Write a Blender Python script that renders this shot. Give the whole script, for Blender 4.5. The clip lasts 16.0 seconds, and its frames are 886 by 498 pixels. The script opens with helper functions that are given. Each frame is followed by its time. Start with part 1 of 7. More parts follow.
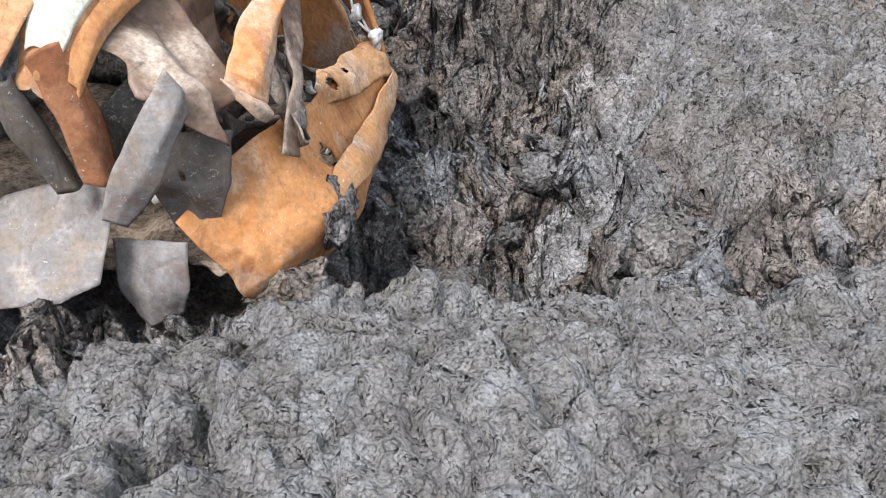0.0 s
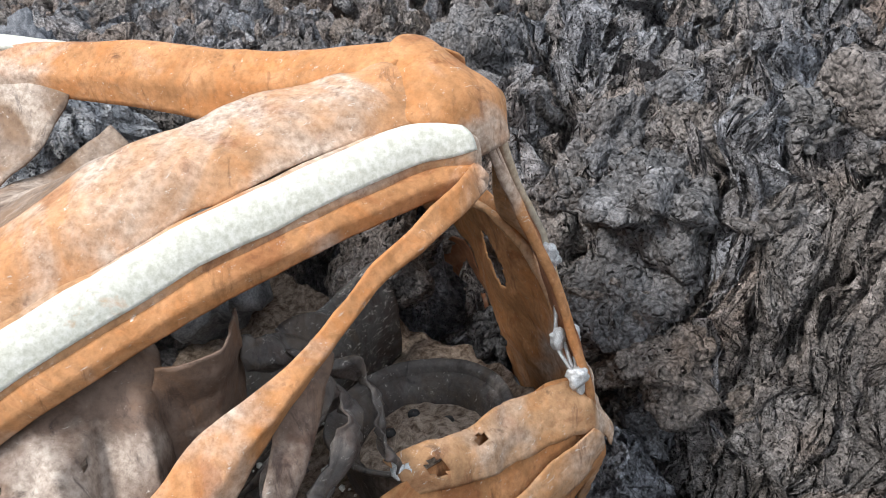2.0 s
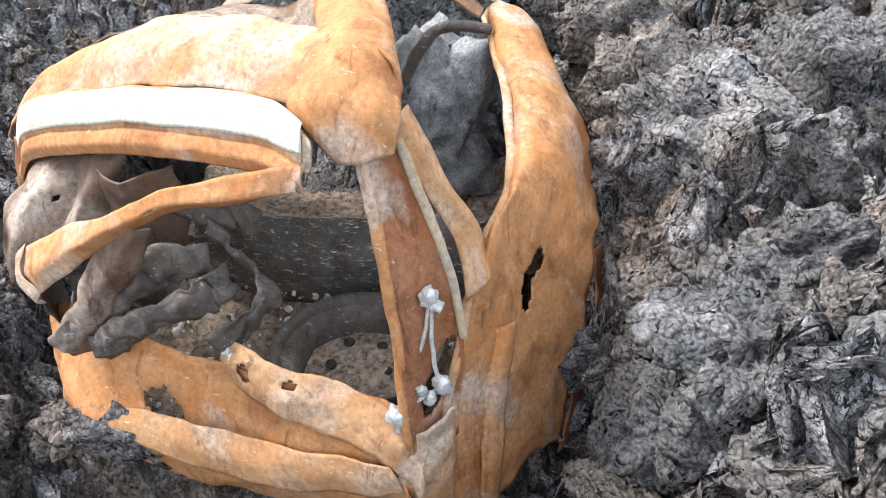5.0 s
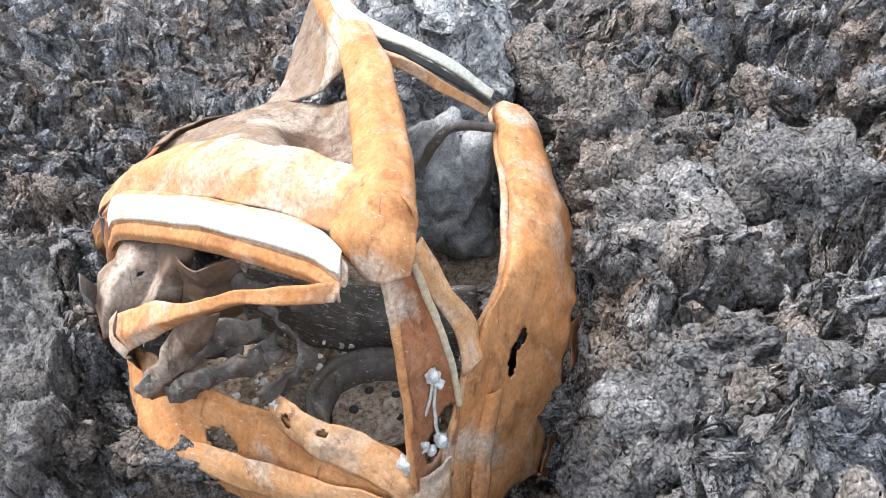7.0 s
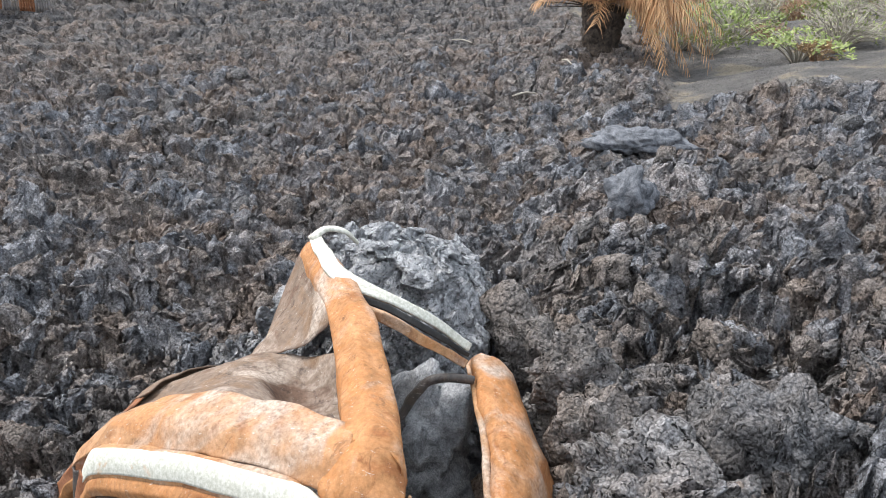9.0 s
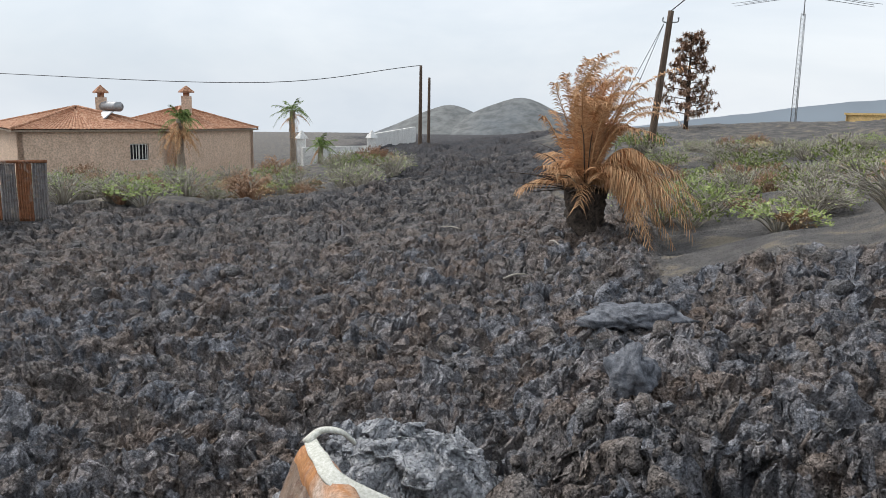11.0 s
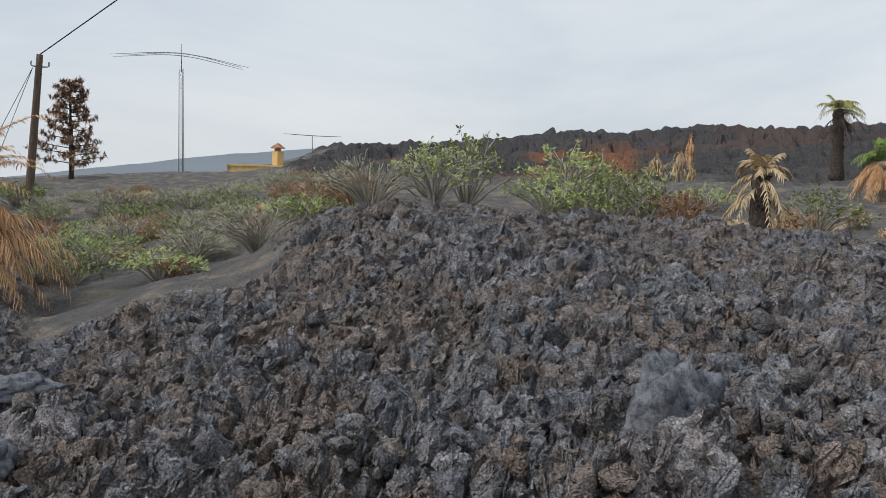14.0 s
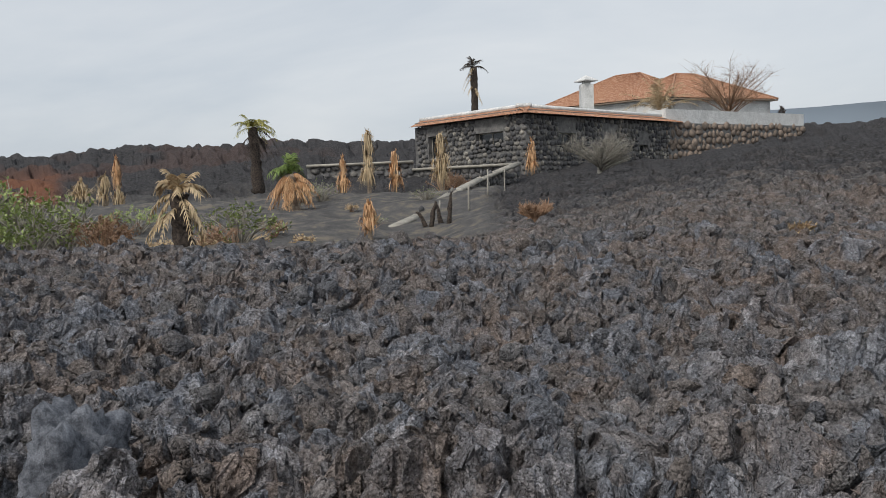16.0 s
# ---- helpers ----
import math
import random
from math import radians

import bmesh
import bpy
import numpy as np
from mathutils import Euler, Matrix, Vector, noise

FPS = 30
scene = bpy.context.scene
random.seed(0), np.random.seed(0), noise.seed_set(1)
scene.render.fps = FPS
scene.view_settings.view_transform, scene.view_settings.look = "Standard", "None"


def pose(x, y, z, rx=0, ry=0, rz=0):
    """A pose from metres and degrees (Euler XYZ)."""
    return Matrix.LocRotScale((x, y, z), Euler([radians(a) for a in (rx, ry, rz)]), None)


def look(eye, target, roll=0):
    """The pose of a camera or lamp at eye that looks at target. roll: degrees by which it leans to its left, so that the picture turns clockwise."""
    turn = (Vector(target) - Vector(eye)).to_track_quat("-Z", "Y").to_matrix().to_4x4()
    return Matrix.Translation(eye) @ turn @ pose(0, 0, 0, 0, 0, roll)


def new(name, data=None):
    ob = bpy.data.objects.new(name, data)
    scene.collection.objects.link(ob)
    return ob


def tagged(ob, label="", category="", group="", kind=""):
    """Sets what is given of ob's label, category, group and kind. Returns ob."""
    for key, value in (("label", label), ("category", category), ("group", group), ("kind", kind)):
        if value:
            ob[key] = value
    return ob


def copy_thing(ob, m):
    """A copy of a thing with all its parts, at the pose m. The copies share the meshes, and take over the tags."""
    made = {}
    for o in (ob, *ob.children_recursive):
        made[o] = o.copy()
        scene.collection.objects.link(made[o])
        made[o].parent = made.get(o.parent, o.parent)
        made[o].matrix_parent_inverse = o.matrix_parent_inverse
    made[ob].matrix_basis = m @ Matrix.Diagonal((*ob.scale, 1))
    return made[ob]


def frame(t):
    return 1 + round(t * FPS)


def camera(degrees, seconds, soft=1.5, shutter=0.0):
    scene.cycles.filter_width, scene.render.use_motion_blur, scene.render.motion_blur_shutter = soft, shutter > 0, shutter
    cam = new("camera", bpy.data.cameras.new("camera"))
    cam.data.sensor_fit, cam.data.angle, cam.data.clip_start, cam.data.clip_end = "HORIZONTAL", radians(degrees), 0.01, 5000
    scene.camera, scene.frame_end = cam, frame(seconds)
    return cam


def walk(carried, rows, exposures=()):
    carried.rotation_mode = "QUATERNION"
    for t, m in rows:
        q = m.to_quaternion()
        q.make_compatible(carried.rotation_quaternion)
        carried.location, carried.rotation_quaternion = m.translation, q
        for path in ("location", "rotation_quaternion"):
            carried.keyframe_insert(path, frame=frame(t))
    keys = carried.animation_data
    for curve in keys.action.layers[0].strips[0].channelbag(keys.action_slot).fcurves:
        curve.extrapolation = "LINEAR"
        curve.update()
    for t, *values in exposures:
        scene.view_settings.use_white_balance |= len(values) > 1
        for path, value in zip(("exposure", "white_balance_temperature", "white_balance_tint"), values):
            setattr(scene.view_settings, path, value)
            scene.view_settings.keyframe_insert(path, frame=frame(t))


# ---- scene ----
cam = camera(57.9, 16.0, soft=0.6)
METRES, EYE, TILT, LEAN, TURN = 5.5, 0.8, -29.0, 1.0, 0.0
ROWS = [
    (0.0, 0.0, 0.0, 0.0, 0.0, 0.0, -0.0),
    (0.5, 0.0699, 0.0283, 0.0204, 11.82, 1.43, -1.77),
    (1.0, 0.0824, 0.0507, 0.0574, 24.86, -1.55, -11.77),
    (1.5, 0.0751, 0.1363, 0.1019, 30.08, -0.19, -12.99),
    (2.0, 0.096, 0.1864, 0.1913, 35.34, -2.76, -15.87),
    (2.5, 0.1388, 0.2165, 0.2514, 48.51, -8.16, -24.32),
    (3.0, 0.1574, 0.274, 0.2618, 62.78, -21.72, -24.73),
    (5.5, 0.1716, 0.4283, 0.4167, 103.42, -47.25, -29.3),
    (6.0, 0.1777, 0.4135, 0.4335, 103.3, -51.19, -29.38),
    (6.5, 0.1932, 0.3955, 0.4777, 103.2, -52.52, -30.3),
    (7.0, 0.2048, 0.379, 0.4946, 101.89, -46.89, -30.34),
    (7.5, 0.2116, 0.3767, 0.4925, 101.26, -46.84, -30.45),
    (8.0, 0.215, 0.3724, 0.4945, 101.27, -46.32, -30.72),
    (8.5, 0.2151, 0.3648, 0.4999, 100.56, -36.52, -31.79),
    (9.0, 0.2165, 0.3585, 0.5031, 99.53, -28.78, -32.37),
    (9.5, 0.2148, 0.3559, 0.503, 98.02, -22.86, -31.74),
    (11.8, 0.1965, 0.3533, 0.5036, 95.39, -10.5, -30.01),
    (12.0, 0.1963, 0.3535, 0.5038, 92.78, -8.81, -30.25),
    (12.5, 0.1947, 0.3681, 0.508, 79.46, -1.33, -30.56),
    (13.0, 0.1971, 0.3787, 0.5179, 70.53, 4.01, -29.61),
    (13.5, 0.1974, 0.3879, 0.5225, 61.68, 8.14, -28.76),
    (14.0, 0.1937, 0.4078, 0.538, 51.17, 11.28, -25.75),
    (14.5, 0.1997, 0.4264, 0.5498, 37.71, 16.26, -19.07),
    (15.0, 0.2065, 0.4421, 0.5588, 28.87, 18.98, -12.62),
    (15.5, 0.2175, 0.4471, 0.5639, 21.84, 21.37, -9.76),
    (16.0, 0.2264, 0.4571, 0.5721, 15.57, 23.13, -6.96),
]
EXPOSURES = [(0.0, 1.65), (1.5, 1.4), (2.2, 1.3), (3.0, 1.5), (5.5, 1.98), (7.0, 1.95), (8.0, 1.85), (8.6, 1.62), (9.2, 1.22), (9.7, 1.0),
             (11.8, 0.45), (13.0, 0.35), (14.5, 0.24), (16.0, 0.14)]
walk(cam, [(t, pose(0, 0, EYE, TILT, LEAN, TURN) @ pose(METRES * x, METRES * y, METRES * z, 90 + pitch, roll, yaw)) for t, x, y, z, yaw, pitch, roll in ROWS], EXPOSURES)

# ---- light: a bright overcast sky and a veiled sun ----
SUN_EL, SUN_AZ = 48.0, 160.0        # degrees; azimuth counted from +y towards -x
world = bpy.data.worlds.new("overcast_sky")
scene.world = world
world.use_nodes = True
wn = world.node_tree
wn.nodes.clear()


def node(tree, kind, **settings):
    n = tree.nodes.new(kind)
    for key, value in settings.items():
        if key == "op":
            n.operation = value
        elif key == "blend":
            n.blend_type = value
        elif key == "feature":
            n.feature = value
        elif key == "data":
            n.data_type = value
        else:
            n.inputs[key].default_value = value
    return n


sky = wn.nodes.new("ShaderNodeTexSky")
sky.sky_type = "NISHITA"
sky.sun_disc = False
sky.sun_elevation = radians(SUN_EL)
sky.sun_rotation = radians(-SUN_AZ)
sky.air_density, sky.dust_density = 1.0, 3.0
w_co = wn.nodes.new("ShaderNodeTexCoord")
w_map = node(wn, "ShaderNodeMapping", Scale=(1.0, 1.0, 3.2))
w_noise = node(wn, "ShaderNodeTexNoise", Scale=1.6, Detail=6.0, Roughness=0.55, Distortion=0.4)
w_ramp = wn.nodes.new("ShaderNodeValToRGB")
w_ramp.color_ramp.elements[0].position, w_ramp.color_ramp.elements[0].color = 0.30, (0.47, 0.53, 0.60, 1)
w_ramp.color_ramp.elements[1].position, w_ramp.color_ramp.elements[1].color = 0.72, (0.70, 0.725, 0.75, 1)
w_dim = node(wn, "ShaderNodeMix", data="RGBA", blend="MULTIPLY", Factor=1.0)
w_dim.inputs[7].default_value = (0.10, 0.10, 0.10, 1)
w_mix = node(wn, "ShaderNodeMix", data="RGBA", Factor=0.86)
w_bg = node(wn, "ShaderNodeBackground", Strength=1.0)
w_out = wn.nodes.new("ShaderNodeOutputWorld")
wn.links.new(w_co.outputs["Generated"], w_map.inputs["Vector"])
wn.links.new(w_map.outputs[0], w_noise.inputs["Vector"])
wn.links.new(w_noise.outputs["Fac"], w_ramp.inputs["Fac"])
wn.links.new(sky.outputs[0], w_dim.inputs[6])
wn.links.new(w_dim.outputs[2], w_mix.inputs[6])
wn.links.new(w_ramp.outputs["Color"], w_mix.inputs[7])
wn.links.new(w_mix.outputs[2], w_bg.inputs["Color"])
wn.links.new(w_bg.outputs[0], w_out.inputs["Surface"])
sun_data = bpy.data.lights.new("veiled_sun", "SUN")
sun_data.energy, sun_data.angle, sun_data.color = 1.6, radians(16), (1.0, 0.97, 0.93)
sun = new("veiled_sun", sun_data)
_e, _a = radians(SUN_EL), radians(SUN_AZ)
sun.matrix_world = look((-math.sin(_a) * math.cos(_e) * 50, math.cos(_a) * math.cos(_e) * 50, math.sin(_e) * 50), (0, 0, 0))


# ---- materials ----
def material(name, rough=0.85, metal=0.0, specular=0.3):
    m = bpy.data.materials.new(name)
    m.use_nodes = True
    t = m.node_tree
    b = t.nodes["Principled BSDF"]
    b.inputs["Roughness"].default_value = rough
    b.inputs["Metallic"].default_value = metal
    b.inputs["Specular IOR Level"].default_value = specular
    co = t.nodes.new("ShaderNodeTexCoord")
    return m, t, b, co.outputs["Object"]


def noise_tex(t, co, scale, detail=6.0, rough=0.6, distortion=0.0, stretch=None):
    n = node(t, "ShaderNodeTexNoise", Scale=scale, Detail=detail, Roughness=rough, Distortion=distortion)
    if stretch:
        mp = node(t, "ShaderNodeMapping", Scale=stretch)
        t.links.new(co, mp.inputs["Vector"])
        co = mp.outputs[0]
    t.links.new(co, n.inputs["Vector"])
    return n.outputs["Fac"]


def ramp(t, fac, *stops):
    r = t.nodes.new("ShaderNodeValToRGB")
    e = r.color_ramp.elements
    while len(e) < len(stops):
        e.new(0.5)
    for k, (p, c) in enumerate(stops):
        e[k].position = p
        e[k].color = (*c, 1) if len(c) == 3 else (c[0], c[0], c[0], 1)
    t.links.new(fac, r.inputs["Fac"])
    return r.outputs["Color"]


def mix(t, fac, a, b, blend="MIX"):
    m = node(t, "ShaderNodeMix", data="RGBA", blend=blend)
    for k, v in ((0, fac), (6, a), (7, b)):
        if isinstance(v, (int, float)):
            m.inputs[k].default_value = v
        elif isinstance(v, tuple):
            m.inputs[k].default_value = (*v, 1)
        else:
            t.links.new(v, m.inputs[k])
    return m.outputs[2]


def bump(t, b, height, strength, distance):
    n = node(t, "ShaderNodeBump", Strength=strength, Distance=distance)
    t.links.new(height, n.inputs["Height"])
    old = b.inputs["Normal"].links
    if old:
        t.links.new(old[0].from_socket, n.inputs["Normal"])
    t.links.new(n.outputs[0], b.inputs["Normal"])


def crumbs(t, co, scale, warp=0.2):
    """Height of a crumbly surface: domed grains with sharp joints, warped so that no two are alike."""
    w = node(t, "ShaderNodeTexNoise", Scale=scale * 0.7, Detail=4.0, Roughness=0.65)
    t.links.new(co, w.inputs["Vector"])
    amount = node(t, "ShaderNodeVectorMath", op="SCALE", Scale=warp * 2.2 / scale)
    t.links.new(w.outputs["Color"], amount.inputs[0])
    moved = node(t, "ShaderNodeVectorMath", op="ADD")
    t.links.new(co, moved.inputs[0])
    t.links.new(amount.outputs[0], moved.inputs[1])
    v = node(t, "ShaderNodeTexVoronoi", Scale=scale)
    t.links.new(moved.outputs[0], v.inputs["Vector"])
    sq = node(t, "ShaderNodeMath", op="POWER")
    sq.inputs[1].default_value = 1.6
    t.links.new(v.outputs["Distance"], sq.inputs[0])
    inv = node(t, "ShaderNodeMath", op="SUBTRACT")
    inv.inputs[0].default_value = 1.0
    t.links.new(sq.outputs[0], inv.inputs[1])
    return inv.outputs[0]


def lava_colour(t, co, lift=1.2):
    """Aa lava: dark grey, brown and blue-grey clinker with pale dust on it."""
    big = noise_tex(t, co, 0.9, 5, 0.6, 0.5)
    mid = noise_tex(t, co, 7.0, 8, 0.7, 0.6)
    fine = noise_tex(t, co, 60.0, 8, 0.75, 0.5)
    c1 = ramp(t, big, (0.38, (0.140 * lift, 0.146 * lift, 0.158 * lift)), (0.50, (0.158 * lift, 0.153 * lift, 0.152 * lift)), (0.60, (0.190 * lift, 0.158 * lift, 0.138 * lift)))
    c2 = ramp(t, mid, (0.38, (0.085, 0.082, 0.082)), (0.50, (0.16 * lift, 0.157 * lift, 0.16 * lift)), (0.62, (0.29 * lift, 0.288 * lift, 0.297 * lift)))
    c = mix(t, 0.55, c1, c2)
    f = ramp(t, fine, (0.38, (0.50,)), (0.50, (0.98,)), (0.62, (1.60,)))
    return mix(t, 1.0, c, f, "MULTIPLY"), mid, fine


def make_ground():
    m, t, b, co = material("lava_and_ash", 0.95, 0, 0.15)
    lava, mid, fine = lava_colour(t, co)
    grain = noise_tex(t, co, 240.0, 4, 0.7)
    drift = noise_tex(t, co, 1.6, 6, 0.6)
    ash = ramp(t, drift, (0.36, (0.120, 0.115, 0.113)), (0.52, (0.165, 0.157, 0.150)), (0.64, (0.27, 0.235, 0.185)))
    at = t.nodes.new("ShaderNodeAttribute")
    at.attribute_name = "ash"
    rp = t.nodes.new("ShaderNodeAttribute")
    rp.attribute_name = "crust"
    red = t.nodes.new("ShaderNodeAttribute")
    red.attribute_name = "red"
    cr = ramp(t, noise_tex(t, co, 14.0, 8, 0.7, 1.5), (0.36, (0.25, 0.258, 0.275)), (0.50, (0.45, 0.46, 0.485)), (0.62, (0.64, 0.65, 0.67)))
    # random tint of each lump; its dark end carries far lava's painted self-shadow
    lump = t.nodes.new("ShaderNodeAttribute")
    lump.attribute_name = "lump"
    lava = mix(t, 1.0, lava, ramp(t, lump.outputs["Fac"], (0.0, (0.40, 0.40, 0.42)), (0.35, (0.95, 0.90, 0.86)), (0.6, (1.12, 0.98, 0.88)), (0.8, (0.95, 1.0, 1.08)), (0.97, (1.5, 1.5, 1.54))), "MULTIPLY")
    c = mix(t, rp.outputs["Fac"], lava, cr)
    slab = t.nodes.new("ShaderNodeAttribute")
    slab.attribute_name = "slab"
    c = mix(t, slab.outputs["Fac"], c, mix(t, 1.0, ramp(t, mid, (0.36, (0.145, 0.135, 0.13)), (0.50, (0.19, 0.183, 0.183)), (0.64, (0.25, 0.25, 0.262))), ramp(t, fine, (0.36, (0.62,)), (0.5, (1.0,)), (0.64, (1.35,))), "MULTIPLY"))
    black = t.nodes.new("ShaderNodeAttribute")
    black.attribute_name = "black"
    c = mix(t, black.outputs["Fac"], c, ramp(t, mid, (0.36, (0.035, 0.034, 0.035)), (0.64, (0.105, 0.10, 0.10))))
    c = mix(t, red.outputs["Fac"], c, mix(t, mid, (0.17, 0.075, 0.045), (0.34, 0.15, 0.085)))
    c = mix(t, at.outputs["Fac"], c, ash)
    t.links.new(c, b.inputs["Base Color"])
    keep = node(t, "ShaderNodeMath", op="MULTIPLY_ADD")
    keep.inputs[1].default_value, keep.inputs[2].default_value = -0.7, 1.0
    t.links.new(slab.outputs["Fac"], keep.inputs[0])
    clods = node(t, "ShaderNodeMath", op="MULTIPLY")
    t.links.new(crumbs(t, co, 13.0), clods.inputs[0])
    t.links.new(keep.outputs[0], clods.inputs[1])
    bump(t, b, clods.outputs[0], 1.0, 0.055)
    bump(t, b, crumbs(t, co, 34.0), 1.0, 0.026)
    bump(t, b, crumbs(t, co, 95.0), 0.9, 0.010)
    bump(t, b, grain, 0.7, 0.008)
    return m


def make_rock(name="lava_clinker", lift=1.02):
    m, t, b, co = material(name, 0.95, 0, 0.15)
    geo = t.nodes.new("ShaderNodeNewGeometry")
    co = geo.outputs["Position"]
    lava, mid, fine = lava_colour(t, co, lift)
    add = node(t, "ShaderNodeMath", op="ADD")
    part_of = node(t, "ShaderNodeMath", op="FRACT")
    t.links.new(geo.outputs["Random Per Island"], add.inputs[0])
    t.links.new(t.nodes.new("ShaderNodeObjectInfo").outputs["Random"], add.inputs[1])
    t.links.new(add.outputs[0], part_of.inputs[0])
    rnd = part_of.outputs[0]
    tint = ramp(t, rnd, (0.0, (0.78, 0.80, 0.84)), (0.45, (1.0, 0.97, 0.94)), (0.8, (1.15, 1.0, 0.88)), (1.0, (1.35, 1.35, 1.36)))
    t.links.new(mix(t, 1.0, lava, tint, "MULTIPLY"), b.inputs["Base Color"])
    bump(t, b, crumbs(t, co, 20.0), 1.0, 0.036)
    bump(t, b, crumbs(t, co, 55.0), 1.0, 0.016)
    bump(t, b, fine, 0.7, 0.008)
    return m


def make_rust(name, body, pale=0.35, dark=0.35, white=0.18, rough=0.8, metal=0.0):
    """Burnt sheet steel: orange rust over scale, with pale heat bloom, dark scale and lime-white ash specks."""
    m, t, b, co = material(name, rough, metal, 0.25)
    big = noise_tex(t, co, 3.2, 5, 0.55, 0.8)
    mid = noise_tex(t, co, 11.0, 7, 0.6, 0.4)
    fin = noise_tex(t, co, 60.0, 6, 0.7)
    warm = noise_tex(t, co, 5.5, 6, 0.62, 1.2)
    streak = noise_tex(t, co, 17.0, 7, 0.72, 0.8, (1.0, 1.0, 0.18))
    orange = ramp(t, mid, (0.34, tuple(v * 0.76 for v in body)), (0.5, body), (0.66, tuple(min(1, v * 1.16 + 0.02) for v in body)))
    hot = (min(1, body[0] * 1.04), body[1] * 0.86, body[2] * 0.66)
    c = mix(t, ramp(t, warm, (0.50, (0.0,)), (0.62, (0.65,))), orange, hot)
    c = mix(t, ramp(t, warm, (0.37, (0.62,)), (0.45, (0.0,))), c, (body[0] * 0.62, body[1] * 0.46, body[2] * 0.40))
    veil = ramp(t, fin, (0.36, (0.36, 0.29, 0.24)), (0.6, (0.52, 0.45, 0.39)))
    c = mix(t, ramp(t, big, (0.62 - 0.26 * pale, (0.0,)), (0.76 - 0.22 * pale, (0.78,))), c, veil)
    c = mix(t, ramp(t, streak, (0.25 + 0.17 * dark, (0.72,)), (0.37 + 0.17 * dark, (0.0,))), c, (body[0] * 0.22, body[1] * 0.20, body[2] * 0.26))
    spots = noise_tex(t, co, 75.0, 9, 0.8, 0.6, (1.0, 0.35, 1.0))
    c = mix(t, ramp(t, spots, (0.67 - 0.24 * white, (0.0,)), (0.72 - 0.24 * white, (0.85,))), c, (0.64, 0.60, 0.55))
    c = mix(t, 1.0, c, ramp(t, fin, (0.36, (0.80,)), (0.5, (1.0,)), (0.64, (1.15,))), "MULTIPLY")
    t.links.new(c, b.inputs["Base Color"])
    bump(t, b, warm, 0.35, 0.012)
    bump(t, b, fin, 0.6, 0.004)
    bump(t, b, spots, 0.5, 0.0025)
    return m


def make_chalk():
    """White burnt paint, flaking to orange rust in places."""
    m, t, b, co = material("chalky_paint_over_rust", 0.9, 0, 0.2)
    big = noise_tex(t, co, 5.0, 7, 0.65, 0.4)
    fin = noise_tex(t, co, 70.0, 6, 0.7)
    white = ramp(t, fin, (0.36, (0.46, 0.455, 0.385)), (0.50, (0.58, 0.575, 0.51)), (0.62, (0.68, 0.67, 0.62)))
    c = mix(t, ramp(t, big, (0.30, (0.9,)), (0.38, (0.0,))), white, (0.52, 0.32, 0.17))
    c = mix(t, ramp(t, noise_tex(t, co, 33.0, 7, 0.75), (0.29, (0.8,)), (0.34, (0.0,))), c, (0.50, 0.36, 0.24))
    t.links.new(c, b.inputs["Base Color"])
    bump(t, b, fin, 0.5, 0.005)
    return m


def make_plain(name, low, high, scale=8.0, rough=0.8, metal=0.0, relief=0.01, strength=0.4, detail=6, specular=0.3, stretch=None):
    m, t, b, co = material(name, rough, metal, specular)
    n = noise_tex(t, co, scale, detail, 0.65, 0.3, stretch)
    n2 = noise_tex(t, co, scale * 9, 4, 0.6)
    c = mix(t, 1.0, ramp(t, n, (0.36, low), (0.62, high)), ramp(t, n2, (0.36, (0.72,)), (0.62, (1.15,))), "MULTIPLY")
    t.links.new(c, b.inputs["Base Color"])
    if strength:
        bump(t, b, n, strength, relief)
    return m


def make_leaf(name, low, high, rough=0.7):
    m, t, b, co = material(name, rough, 0, 0.2)
    rnd = t.nodes.new("ShaderNodeNewGeometry").outputs["Random Per Island"]
    n = noise_tex(t, co, 3.0, 4)
    c = mix(t, 1.0, ramp(t, rnd, (0.0, low), (1.0, high)), ramp(t, n, (0.3, (0.7,)), (0.7, (1.25,))), "MULTIPLY")
    t.links.new(c, b.inputs["Base Color"])
    return m


M_GROUND = make_ground()
M_ROCK = make_rock()
M_CRUST = make_plain("grey_lava_crust", (0.20, 0.207, 0.22), (0.50, 0.51, 0.53), 13.0, 0.95, 0, 0.04, 0.9, 9, 0.15)
M_RUST = make_rust("orange_rust", (0.425, 0.205, 0.088), 0.32, 0.26, 0.26)
M_RUST_PALE = make_rust("pale_rust", (0.44, 0.25, 0.13), 0.56, 0.26, 0.30)
M_ROOF = make_rust("scorched_roof_rust", (0.42, 0.23, 0.12), 0.62, 0.26, 0.30)
M_SCALED_PALE = make_rust("pale_scaled_steel", (0.42, 0.37, 0.29), 0.55, 0.12, 0.28)
M_SCORCH = make_rust("scorched_grey_roof", (0.20, 0.145, 0.11), 0.42, 0.42, 0.26)
M_FLAP = make_rust("scorched_brown_steel", (0.15, 0.10, 0.075), 0.26, 0.50, 0.20, 0.55)
M_FLECKED = make_rust("ash_flecked_panel", (0.115, 0.108, 0.102), 0.20, 0.20, 0.46)
M_BLUE_CRUST = make_plain("blue_grey_lava_crust", (0.075, 0.080, 0.092), (0.24, 0.25, 0.275), 13.0, 0.95, 0, 0.04, 0.9, 9, 0.15)
M_RUST_BROWN = make_rust("red_brown_rust", (0.27, 0.12, 0.062), 0.20, 0.52, 0.24)
M_SCALE = make_rust("burnt_black_steel", (0.10, 0.088, 0.082), 0.20, 0.50, 0.30, 0.42)
M_STEEL = make_rust("grey_heat_scaled_steel", (0.22, 0.205, 0.205), 0.22, 0.34, 0.26, 0.5)
M_CHALK = make_chalk()
